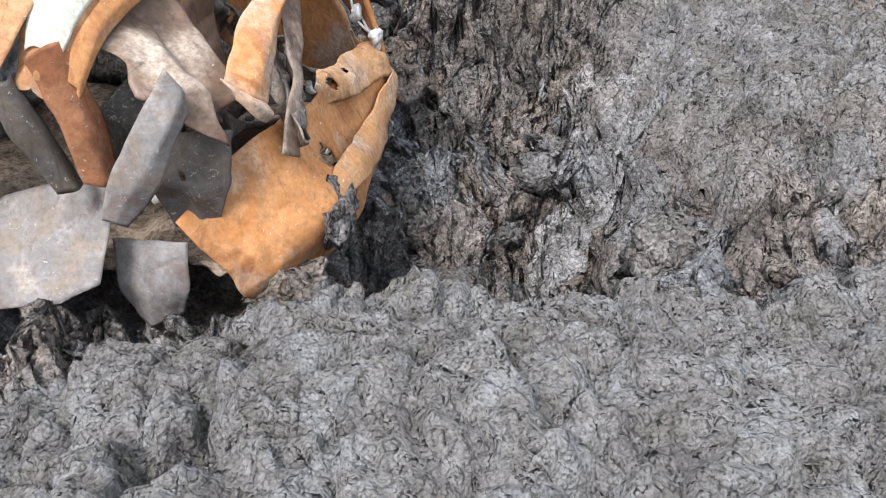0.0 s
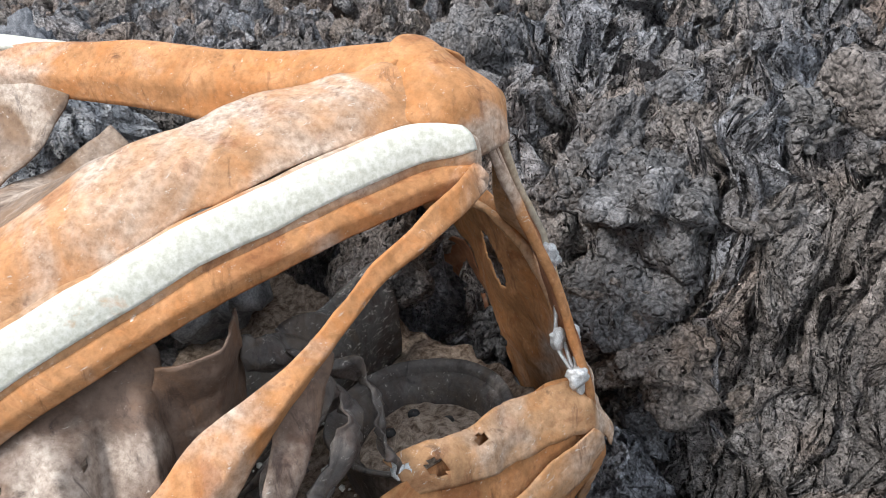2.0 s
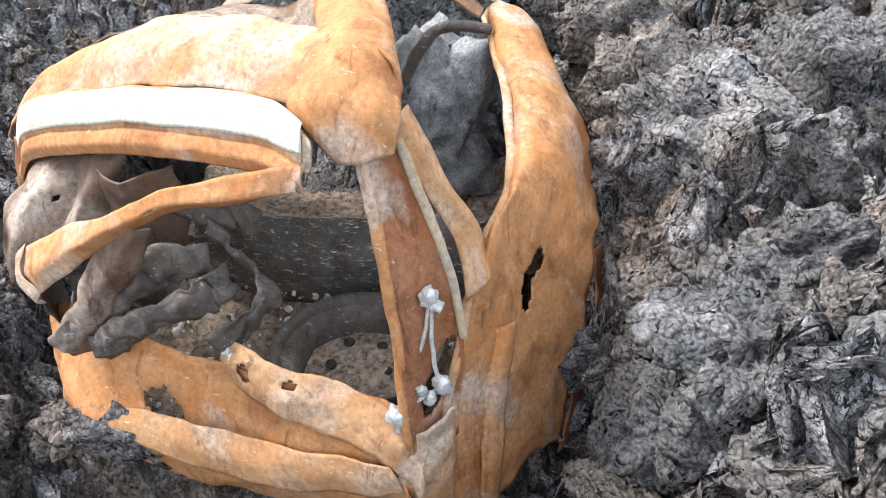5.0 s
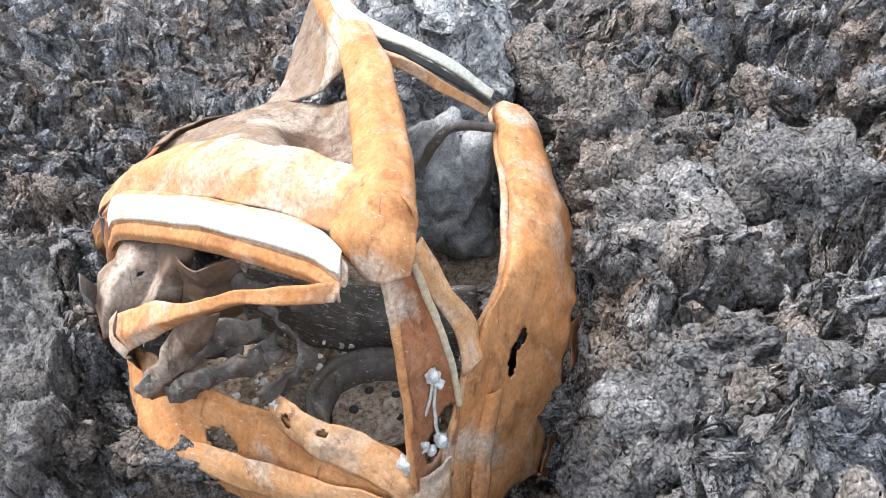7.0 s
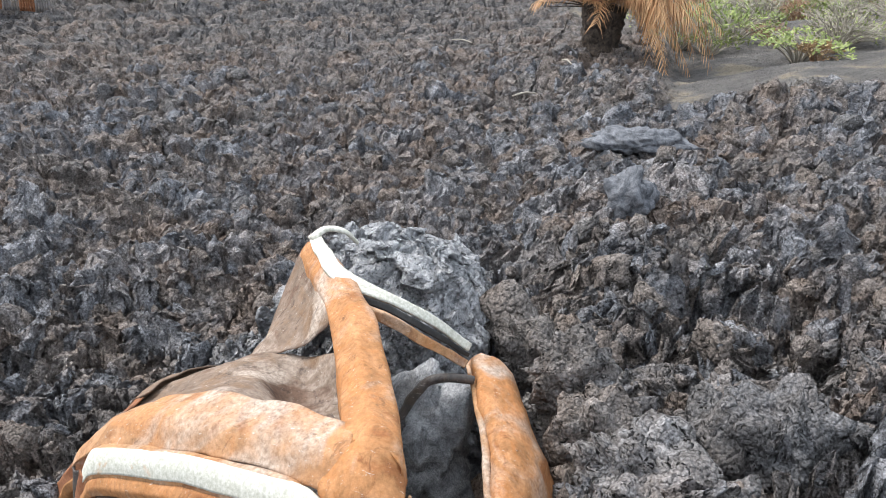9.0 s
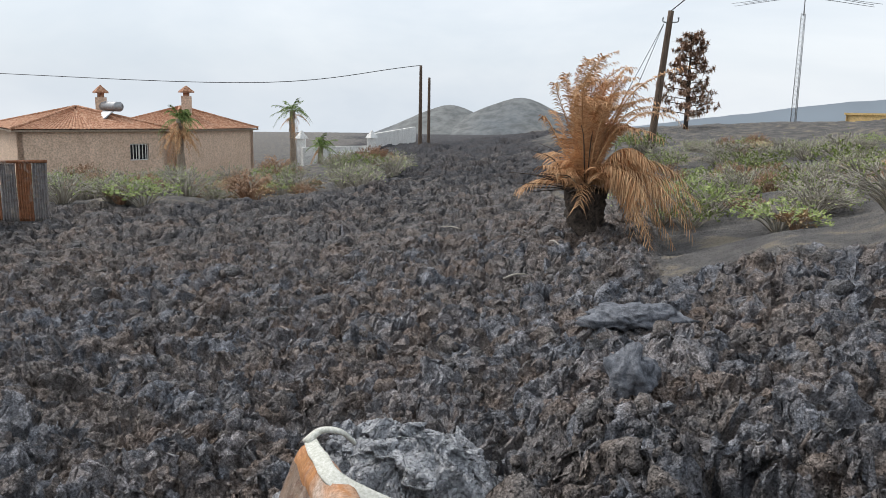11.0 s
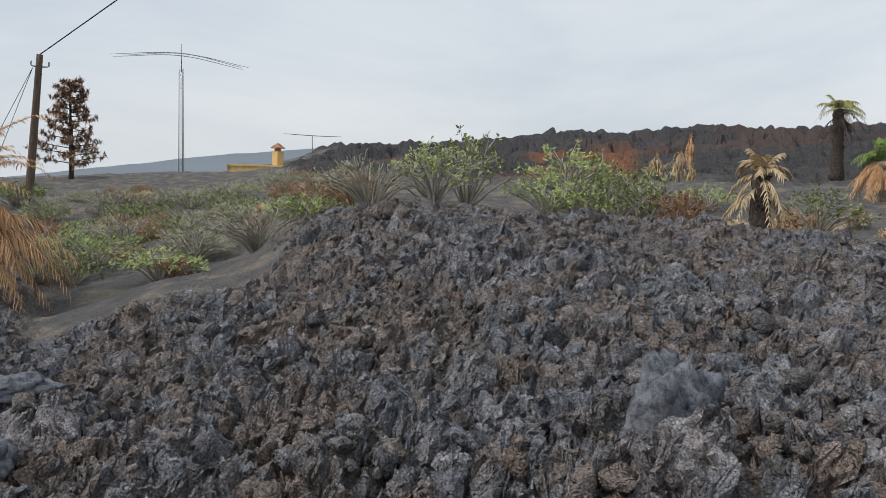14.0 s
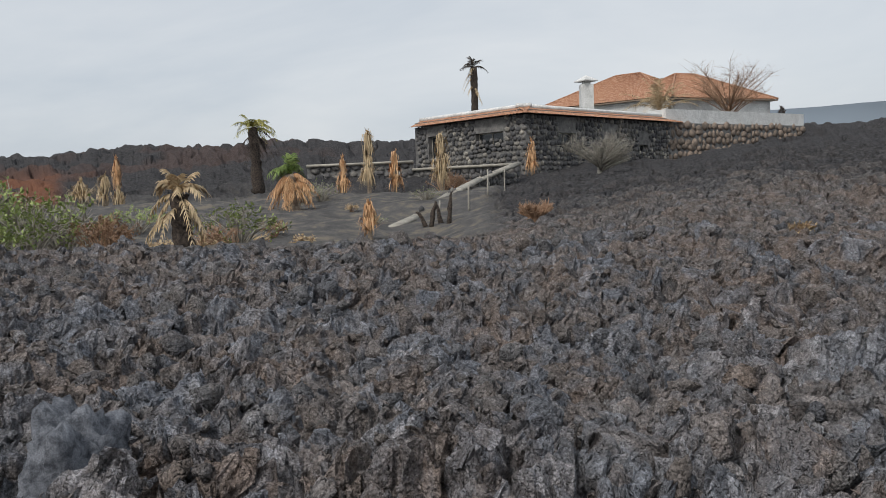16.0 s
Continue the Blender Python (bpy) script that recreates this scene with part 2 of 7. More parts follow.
M_WHITE = make_plain("chalky_white_residue", (0.70, 0.69, 0.66), (0.86, 0.86, 0.84), 12.0, 0.9, 0, 0.006, 0.4)
M_MELT = make_plain("melted_aluminium", (0.42, 0.43, 0.44), (0.68, 0.69, 0.70), 40.0, 0.45, 0.3, 0.006, 0.6)
M_DEBRIS = make_plain("burnt_debris", (0.13, 0.088, 0.062), (0.50, 0.40, 0.32), 45.0, 0.95, 0, 0.02, 0.9, 9)
# black that stands in for the darkness of gaps and holes
M_GAP_BLACK = make_plain("black_gap_fill", (0.012, 0.012, 0.013), (0.035, 0.033, 0.032), 9.0, 0.45)


# ---- noise on arrays ----
def hashed(ix, iy, iz, seed):
    h = (ix.astype(np.int64) * 374761393 + iy.astype(np.int64) * 668265263 + iz.astype(np.int64) * 1442695041 + seed * 974711) & 0xFFFFFFFF
    h = ((h ^ (h >> 13)) * 1274126177) & 0xFFFFFFFF
    h = ((h ^ (h >> 16)) * 2246822519) & 0xFFFFFFFF
    return ((h ^ (h >> 15)) & 0xFFFFFF) / float(0x1000000)


def value_noise(x, y, z, seed=0):
    """Smooth noise from -1 to 1."""
    fx, fy, fz = np.floor(x), np.floor(y), np.floor(z)
    u, v, w = x - fx, y - fy, z - fz
    u, v, w = u * u * (3 - 2 * u), v * v * (3 - 2 * v), w * w * (3 - 2 * w)
    out = 0
    for i in (0, 1):
        for j in (0, 1):
            for k in (0, 1):
                out = out + (u if i else 1 - u) * (v if j else 1 - v) * (w if k else 1 - w) * hashed(fx + i, fy + j, fz + k, seed)
    return out * 2 - 1


def fbm(x, y, z, octaves=4, seed=0, gain=0.5):
    out, a = 0, 1.0
    for k in range(octaves):
        out = out + a * value_noise(x * 2 ** k, y * 2 ** k, z * 2 ** k, seed + k)
        a *= gain
    return out


def cells(x, y, seed=0):
    """Distance to the nearest and second nearest scattered point, and that point's random number."""
    fx, fy = np.floor(x), np.floor(y)
    d1, d2, r1 = np.full(x.shape, 9.0), np.full(x.shape, 9.0), np.zeros(x.shape)
    for i in (-1, 0, 1):
        for j in (-1, 0, 1):
            cx, cy = fx + i, fy + j
            px, py = cx + hashed(cx, cy, cx * 0, seed), cy + hashed(cx, cy, cx * 0, seed + 7)
            d = np.hypot(px - x, py - y)
            r = hashed(cx, cy, cx * 0, seed + 13)
            near = d < d1
            d2 = np.where(near, d1, np.minimum(d2, d))
            r1 = np.where(near, r, r1)
            d1 = np.where(near, d, d1)
    return d1, d2, r1


def step(a, b, v):
    s = np.clip((v - a) / (b - a), 0, 1)
    return s * s * (3 - 2 * s)


# ---- lie of the land ----
STAND = (1.2, 3.4)                   # where the walker comes to stand
BEARINGS = [-60, -6, 1.5, 8, 20, 34, 45, 60, 72, 86, 98, 112, 150]
REACHES = [6, 12, 22, 35, 60, 120]
HEIGHTS = [[0.9, 1.6, 2.5, 3.7, 5.2, 8.0], [0.9, 1.55, 2.3, 3.1, 4.5, 8.0], [0.9, 1.5, 2.0, 2.6, 3.4, 8.0], [0.9, 1.4, 1.65, 2.3, 3.5, 8.0], [0.9, 1.45, 0.75, 1.85, 4.0, 8.6],
           [0.95, 1.5, 1.0, 1.9, 4.2, 8.6], [1.05, 1.6, 1.2, 1.9, 3.8, 7.6], [0.95, 1.65, 1.25, 1.7, 3.0, 5.6], [0.45, 0.75, 0.4, 0.9, 1.4, 0.9],
           [0.05, 0.2, 0.1, 0.25, 0.6, -0.5], [-0.35, -0.3, -0.25, -0.35, -0.9, -3.0], [-0.5, -0.55, -0.6, -1.3, -2.9, -6.0], [-0.6, -0.8, -1.0, -2.0, -4.0, -9.0]]


def slabby(x, y):
    """Where smooth crust lies: the shelf before the wreck, and the great rounded block beside the hollow."""
    all_shelf, all_block = np.zeros(x.shape), np.zeros(x.shape)
    on = np.nonzero((np.hypot(x - 0.5, y - 1.5) < 200) & (y < 6) & (y > -3))
    x, y = x[on], y[on]
    edge = 1.52 + 0.13 * fbm(x * 2.3, x * 0 + 4, x * 0, 4, 17) + 0.12 * step(0.1, 0.5, x) - 0.55 * step(0.55, 1.5, -x)
    shelf = step(edge + 0.05, edge - 0.05, y) * step(-1.6, -1.1, x) * step(-2.2, -1.2, y)
    all_shelf[on] = shelf
    all_block[on] = np.exp(-(((x - 1.18) / 0.62) ** 2 + ((y - 3.0) / 0.95) ** 2) ** 2.2)
    return all_shelf, all_block


def lie(x, y):
    """Height of the land without its lumps."""
    dx, dy = x - STAND[0], y - STAND[1]
    d = np.hypot(dx, dy)
    bearing = np.degrees(np.arctan2(-dx, dy))
    bearing = np.where(bearing < -90, bearing + 360, bearing)
    bearing = np.where(bearing > 150, 150 - (bearing - 150) * 210 / 120, bearing)
    table = np.array(HEIGHTS)
    f = np.interp(bearing, BEARINGS, np.arange(len(BEARINGS)))
    g = np.interp(np.log(np.clip(d, 3, 120)), np.log(REACHES), np.arange(len(REACHES)))
    i, j = np.clip(np.floor(f).astype(int), 0, len(BEARINGS) - 2), np.clip(np.floor(g).astype(int), 0, len(REACHES) - 2)
    u, v = f - i, g - j
    u, v = u * u * (3 - 2 * u), v * v * (3 - 2 * v)
    far = (table[i, j] * (1 - u) + table[i + 1, j] * u) * (1 - v) + (table[i, j + 1] * (1 - u) + table[i + 1, j + 1] * u) * v
    seaward = step(62, 84, bearing)
    far = far - np.clip(d - 120, 0, 9000) * (0.034 * seaward + 0.05 * (1 - seaward))
    near = -0.30 - 0.45 * np.exp(-((x - 0.15) / 0.75) ** 2 - ((y - 2.45) / 0.62) ** 2)
    near = near + 0.20 * np.exp(-((x - 0.25) / 0.9) ** 2 - ((y - 1.05) / 0.5) ** 2)
    near = near - 0.13 * np.clip(-x - 0.9, 0, 2.5) * step(2.2, 0.6, y)
    edge = 3.62 - 0.34 * step(0.5, 1.3, -x)
    near = near + 0.72 * step(edge - 0.34, edge + 0.16, y) * (1 - 0.3 * step(1.5, 2.2, -x)) + 0.12 * np.clip(y - 4.2, 0, 4)
    near = near + 1.08 * np.exp(-(((x + 2.35) / 0.62) ** 2 + ((y - 2.47) / 0.74) ** 2) ** 1.4)
    shelf = slabby(x, y)[0]
    near = near * (1 - shelf) + (-0.10 - 0.16 * np.clip(-x - 0.35, 0, 2.0) + 0.05 * fbm(x * 1.7, y * 1.7, x * 0, 3, 23)) * shelf
    near = near + 0.42 * slabby(x, y)[1] - 0.30 * np.exp(-((x - 0.55) / 0.42) ** 2 - ((y - 1.86) / 0.15) ** 2) * (1 - shelf)
    w = step(4.0, 7.5, d)
    return near * (1 - w) + far * w, d, bearing


def ashy(x, y, d, bearing):
    """1 where black ash lies over the ground, 0 on the lava flow."""
    wob = 2.5 * fbm(x * 0.12, y * 0.12, x * 0, 3, 31)
    hollow = step(9.3, 10.2, d + wob * 0.25) * step(64, 69, bearing + wob) * (1 - step(81.5, 84.5, bearing + wob * 0.5))
    behind = step(17.5, 19, d + wob) * step(64, 69, bearing + wob) * (1 - step(88, 90, bearing + wob))
    garden = step(14.5, 16.0, d + wob * 0.3) * step(11.5, 14, bearing + wob * 0.3) * (1 - step(62, 69, bearing + wob)) * (1 - step(37, 41, d + 1.6 * wob))
    left = step(25, 28, d + wob) * step(101, 104, bearing + wob)
    return np.clip(hollow + behind + garden + left, 0, 1)


def in_wreck(x, y):
    return step(-1.95, -1.6, x) * (1 - step(-0.42, -0.24, x)) * step(1.6, 1.85, y) * (1 - step(2.95, 3.15, y))


def clinker(x, y, gap, d):
    """Lumps of the lava flow; gap: spacing of the mesh there, below which lumps are left out."""
    wx = x + 0.13 * fbm(x * 2.6, y * 2.6, x * 0, 4, 3)
    wy = y + 0.13 * fbm(x * 2.6, y * 2.6, x * 0 + 9, 4, 5)
    out = 0.16 * fbm(x * 0.7, y * 0.7, x * 0, 3, 11)
    lump_tint = np.full(x.shape, 0.15)
    distant = step(30, 70, d)
    gap = gap + 0 * x
    for size, height, seed in ((3.2, 0.42, 8), (1.5, 0.24, 9), (0.80, 0.15, 1), (0.33, 0.125, 2), (0.14, 0.07, 3), (0.065, 0.036, 4)):
        show = np.clip(size / (gap * 2.2) - 0.6, 0, 1) * (distant if size > 1 else 1)
        on = np.nonzero(show > 0)[0]
        if not len(on):
            continue
        d1, d2, r = cells(wx[on] / size, wy[on] / size, 40 + seed)
        lump = np.clip(1 - (d1 / 0.9) ** 2, 0, 1) * (0.1 + 1.15 * r) - 0.45
        crack = np.clip((d2 - d1) / 0.20, 0, 1)
        out[on] += height * show[on] * (lump - 1.25 * (1 - crack))
        if size < 1:
            lump_tint[on] += r * (0.25, 0.35, 0.3, 0.12)[seed - 1]
    size, height, turn = 0.30, 0.10, 0
    while size > 0.02:
        show = np.clip(size / (gap * 2.2) - 0.6, 0, 1)
        on = np.nonzero(show > 0)[0]
        if len(on):
            n = np.abs(value_noise(wx[on] / size, wy[on] / size, wx[on] * 0 + size * 99, 60))
            out[on] += height * show[on] * (1.3 * n - 0.45 if turn % 2 == 0 else 0.75 * (1 - n) ** 3 - 0.3)
        size, height, turn = size * 0.56, height * 0.66, turn + 1
    return out, lump_tint


LUMP_TINT_AND_SHADE = [0]


def ground_height(x, y, gap=0.02):
    x, y = np.atleast_1d(np.asarray(x, float)), np.atleast_1d(np.asarray(y, float))
    z, d, bearing = lie(x, y)
    ash = ashy(x, y, d, bearing)
    rough = (1 - 0.93 * ash) * (1 - 0.85 * in_wreck(x, y)) * 1.12 * (1 + 0.5 * step(14, 40, d)) * (1 - 0.40 * step(3.2, 5.5, d)) * (1 - step(600, 2000, d))
    shelf, block = slabby(x, y)
    rough = rough * (1 - 0.72 * np.clip(shelf + block, 0, 1))
    jag = step(42, 75, d) * (1 - ash) * (1 - step(160, 300, d)) * (1 - step(66, 76, bearing))
    on = np.nonzero(jag > 0)[0]
    z[on] += jag[on] * (0.7 * fbm(x[on] * 0.11, y[on] * 0.11, x[on] * 0, 4, 203) + 0.35 * fbm(x[on] * 0.7, y[on] * 0.7, x[on] * 0, 3, 207))
    smooth = np.exp(-(((x + 2.35) / 0.62) ** 2 + ((y - 2.47) / 0.78) ** 2) ** 1.6)
    lumps, tint = clinker(x, y, gap, d)
    # tint falls with distance: the self-shadow of far clinker, put into its colour
    LUMP_TINT_AND_SHADE[0] = tint - 0.42 * step(7, 26, d)
    return z + lumps * rough * (1 - 0.86 * smooth) - 0.10 * in_wreck(x, y) + 0.25 * ash * fbm(x * 0.3, y * 0.3, x * 0, 3, 77), ash, smooth, d, bearing


def grid_mesh(name, co, nu, nv, closed=False):
    """A mesh from an array of nu x nv places, rows first."""
    i = np.arange(nu - 1)[:, None] * nv
    j = np.arange(nv if closed else nv - 1)[None, :]
    k = (j + 1) % nv
    quads = np.stack((i + j, i + k, i + nv + k, i + nv + j), -1).reshape(-1, 4)
    me = bpy.data.meshes.new(name)
    me.vertices.add(len(co))
    me.vertices.foreach_set("co", co.astype(np.float32).ravel())
    me.loops.add(quads.size)
    me.loops.foreach_set("vertex_index", quads.astype(np.int32).ravel())
    me.polygons.add(len(quads))
    me.polygons.foreach_set("loop_start", np.arange(0, quads.size, 4, dtype=np.int32))
    me.update(calc_edges=True)
    me.polygons.foreach_set("use_smooth", np.ones(len(quads), bool))
    return me


def build_ground():
    cx, cy = 0.1, 2.1
    angles = np.radians(np.concatenate((np.linspace(-28, 152, 1250, endpoint=False), np.linspace(152, 332, 240, endpoint=False))))
    radii = [0.02]
    while radii[-1] < 5500:
        r = radii[-1]
        radii.append(r + 0.015 if r < 3.0 else r * 1.0065 if r < 14 else r * 1.0085 if r < 45 else r * 1.02 if r < 130 else r * 1.08)
    radii = np.array(radii)
    gap = np.gradient(radii)
    r, a = np.meshgrid(radii, angles, indexing="ij")
    g = np.maximum(np.repeat(gap[:, None] * 0.48, len(angles), 1), r * 0.0026).ravel()
    g = np.where(r.ravel() < 3.2, 0.015, g)
    x, y = (cx - r * np.sin(a)).ravel(), (cy + r * np.cos(a)).ravel()
    z, ash, smooth, d, bearing = ground_height(x, y, g)
    tint = LUMP_TINT_AND_SHADE[0]
    # overhanging, crumbling sides: push the surface sideways too
    push = 0.075 * (1 - 0.9 * ash) * np.clip(0.25 / (g * 3), 0, 1) * (1 - 0.9 * in_wreck(x, y)) * (1 - 0.7 * np.clip(sum(slabby(x, y)), 0, 1))
    z0 = z * 6
    x2 = x + push * fbm(x * 7, y * 7, z0, 4, 91, 0.62)
    y2 = y + push * fbm(x * 7, y * 7, z0 + 40, 4, 95, 0.62)
    z = z + 0.4 * push * fbm(x * 16, y * 16, z0, 3, 97) * (g < 0.05)
    me = grid_mesh("ground", np.stack((x2, y2, z), -1), len(radii), len(angles), True)
    crust = np.clip(0.9 * smooth ** 0.7 + step(0.42, 0.75, fbm(x * 0.9, y * 0.9, x * 0, 3, 55)) * step(9, 6, d) * 0.12, 0, 1)
    shelf, block = slabby(x, y)
    seaward = step(64, 76, bearing)
    black = step(9, 34, d) * (0.78 - 0.6 * seaward)
    cinder = step(41.5, 43, bearing) * (1 - step(48.5, 50.5, bearing)) * step(36, 39, d) * (1 - step(60, 75, d)) * step(-0.5, 0.1, fbm(x * 0.3, y * 0.3, x * 0, 3, 68))
    cinder = 0.85 * cinder + 0.15 * step(22, 26, bearing) * (1 - step(40, 44, bearing)) * step(52, 60, d) * step(-0.1, 0.35, fbm(x * 0.14, y * 0.14, x * 0, 3, 69))
    red = cinder + step(0.30, 0.6, fbm(x * 0.16, y * 0.16, x * 0, 3, 66)) * step(28, 38, d) * (1 - step(58, 75, d)) * 0.25 * step(30, 36, bearing) * (1 - step(66, 72, bearing))
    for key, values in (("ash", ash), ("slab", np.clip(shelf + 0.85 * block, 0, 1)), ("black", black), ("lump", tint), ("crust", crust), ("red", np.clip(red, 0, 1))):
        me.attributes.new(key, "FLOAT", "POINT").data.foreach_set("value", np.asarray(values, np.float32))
    far_face = np.repeat(radii[:-1] > 4.5, len(angles))
    me.polygons.foreach_set("use_smooth", ~far_face)
    me.materials.append(M_GROUND)
    return tagged(new("ground", me), "rough grey-brown aa lava flow with drifts of black ash", "ground", kind="structure")


build_ground()


def icosphere(level):
    bm = bmesh.new()
    bmesh.ops.create_icosphere(bm, subdivisions=level, radius=1.0)
    v = np.array([p.co[:] for p in bm.verts])
    f = np.array([[q.index for q in p.verts] for p in bm.faces])
    bm.free()
    return v, f


def tri_mesh(name, co, tris, smooth=True):
    me = bpy.data.meshes.new(name)
    me.vertices.add(len(co))
    me.vertices.foreach_set("co", np.asarray(co, np.float32).ravel())
    me.loops.add(tris.size)
    me.loops.foreach_set("vertex_index", tris.astype(np.int32).ravel())
    me.polygons.add(len(tris))
    me.polygons.foreach_set("loop_start", np.arange(0, tris.size, 3, dtype=np.int32))
    me.update(calc_edges=True)
    me.polygons.foreach_set("use_smooth", np.full(len(tris), smooth))
    return me


def rock_shape(v, seed, rough=0.42):
    """A craggy lump out of a sphere's vertices."""
    s = seed * 3.7
    n = fbm(v[:, 0] * 1.2 + s, v[:, 1] * 1.2, v[:, 2] * 1.2, 2, seed) * 0.9
    a, f = 0.9, 1.9
    for k in range(4):
        n = n + a * (np.abs(value_noise(v[:, 0] * f + s, v[:, 1] * f, v[:, 2] * f, seed + k)) * 1.6 - 0.45)
        a, f = a * 0.6, f * 2.1
    return v * np.clip(1 + rough * n, 0.35, 1.9)[:, None]


def scatter(name, label, count, level, pick, seed, mat, clear=None):
    """Many loose lumps joined into one mesh."""
    rng = np.random.RandomState(seed)
    v, f = icosphere(level)
    shapes = [rock_shape(v, seed * 20 + k) for k in range(14)]
    cos, tris, at = [], [], 0
    places = np.array([pick(rng) for _ in range(count)])
    z, ash, smooth, d, bearing = ground_height(places[:, 0], places[:, 1], 0.02 if level > 2 else 0.05)
    bad = (in_wreck(places[:, 0], places[:, 1]) > 0.3) | (ash > 0.4) | (smooth > 0.45) | (slabby(places[:, 0], places[:, 1])[0] + slabby(places[:, 0], places[:, 1])[1] > 0.4)
    for k in np.nonzero(~bad)[0]:
        x, y, size = places[k]
        m = Euler(rng.uniform(0, 6.28, 3)).to_matrix()
        s = size * rng.uniform(0.7, 1.3, 3)
        cos.append((shapes[rng.randint(14)] * s) @ np.array(m).T + (x, y, z[k] - 0.15 * size))
        tris.append(f + at)
        at += len(v)
    me = tri_mesh(name, np.concatenate(cos), np.concatenate(tris))
    me.materials.append(mat)
    return tagged(new(name, me), label, "lava rocks", kind="stuff")


def near_pick(rng):
    return rng.uniform(-3.2, 1.9), rng.uniform(0.3, 6.2), 0.03 + 0.075 * rng.rand() ** 2.2


def mid_pick(rng):
    a, d = radians(rng.uniform(-15, 122)), rng.uniform(2.5, 14) 
    return STAND[0] - d * math.sin(a), STAND[1] + d * math.cos(a), (0.025 + 0.075 * rng.rand() ** 2.5) * (0.8 + d * 0.05)


def bank_pick(rng):
    x = rng.uniform(-2.4, 1.2)
    return x, 3.62 - 0.34 * float(step(0.5, 1.3, -x)) + rng.uniform(-0.2, 0.9), 0.07 + 0.13 * rng.rand() ** 1.6


def strew(name, label, category, group, count, level, pick, seed, mat):
    """Loose lumps, each a thing of its own, on a few shared shapes."""
    rng = np.random.RandomState(seed)
    v, f = icosphere(level)
    shapes = []
    for k in range(12):
        me = tri_mesh(name, rock_shape(v, seed * 20 + k), f)
        me.materials.append(mat)
        shapes.append(me)
    places = np.array([pick(rng) for _ in range(count)])
    z, ash, smooth, d, bearing = ground_height(places[:, 0], places[:, 1], 0.02)
    bad = (in_wreck(places[:, 0], places[:, 1]) > 0.3) | (ash > 0.4) | (smooth > 0.45) | (slabby(places[:, 0], places[:, 1])[0] + slabby(places[:, 0], places[:, 1])[1] > 0.4)
    for k in np.nonzero(~bad)[0]:
        x, y, size = places[k]
        ob = new(name, shapes[rng.randint(12)])
        ob.location = (x, y, z[k] - 0.15 * size)
        ob.rotation_euler = rng.uniform(0, 6.28, 3)
        ob.scale = size * rng.uniform(0.7, 1.3, 3)
        tagged(ob, label, category, group)


strew("lava_block", "large craggy lava block heaped against the wreck", "lava rock", "lava blocks by the wreck", 70, 4, bank_pick, 3, M_ROCK)
strew("lava_clinker", "loose craggy grey-brown lava clinker on the flow", "lava rock", "loose lava clinker", 420, 3, near_pick, 1, M_ROCK)
scatter("lava_rubble", "loose dark lava rubble scattered over the flow", 1500, 2, mid_pick, 2, M_ROCK)


def boulder(name, x, y, z, size, mat, label, seed, turn=0.0):
    v, f = icosphere(4)
    p = rock_shape(v, seed, 0.34) * size
    p = p + 0.02 * np.stack([fbm(p[:, 0] * 14 + k, p[:, 1] * 14, p[:, 2] * 14, 3, seed + k) for k in range(3)], -1)
    me = tri_mesh(name, p @ np.array(Euler((0, 0, turn)).to_matrix()).T, f)
    me.materials.append(mat)
    ob = new(name, me)
    ob.location = (x, y, z)
    return tagged(ob, label, "lava boulder")


# ---- building blocks for shaped sheets, tubes and boxes ----
def smooth_path(points, count, sharp=False):
    """A smooth curve through a few points, or one with corners."""
    p = np.array(points, float)
    if sharp:
        t = np.linspace(0, len(p) - 1, count)
        return np.stack([np.interp(t, np.arange(len(p)), p[:, k]) for k in range(3)], -1)
    if len(p) == 2:
        return p[0] + (p[1] - p[0]) * np.linspace(0, 1, count)[:, None]
    t = np.linspace(0, len(p) - 1, count)
    i = np.clip(np.floor(t).astype(int), 0, len(p) - 2)
    u = (t - i)[:, None]
    q = np.concatenate((2 * p[:1] - p[1:2], p, 2 * p[-1:] - p[-2:-1]))
    a, b, c, d = q[i], q[i + 1], q[i + 2], q[i + 3]
    return 0.5 * (2 * b + (c - a) * u + (2 * a - 5 * b + 4 * c - d) * u ** 2 + (3 * b - a - 3 * c + d) * u ** 3)


def thing(name, label, category, group="", at=(0, 0, 0)):
    ob = new(name)
    ob.empty_display_size = 0.1
    ob.location = at
    return tagged(ob, label, category, group)


def place_part(name, me, mat, parent, label=""):
    me.materials.append(mat)
    ob = new(name, me)
    if parent is not None:
        ob.parent = parent
        ob.matrix_parent_inverse = Matrix.Translation(-parent.location) if parent.parent is None else Matrix()
    return tagged(ob, label)


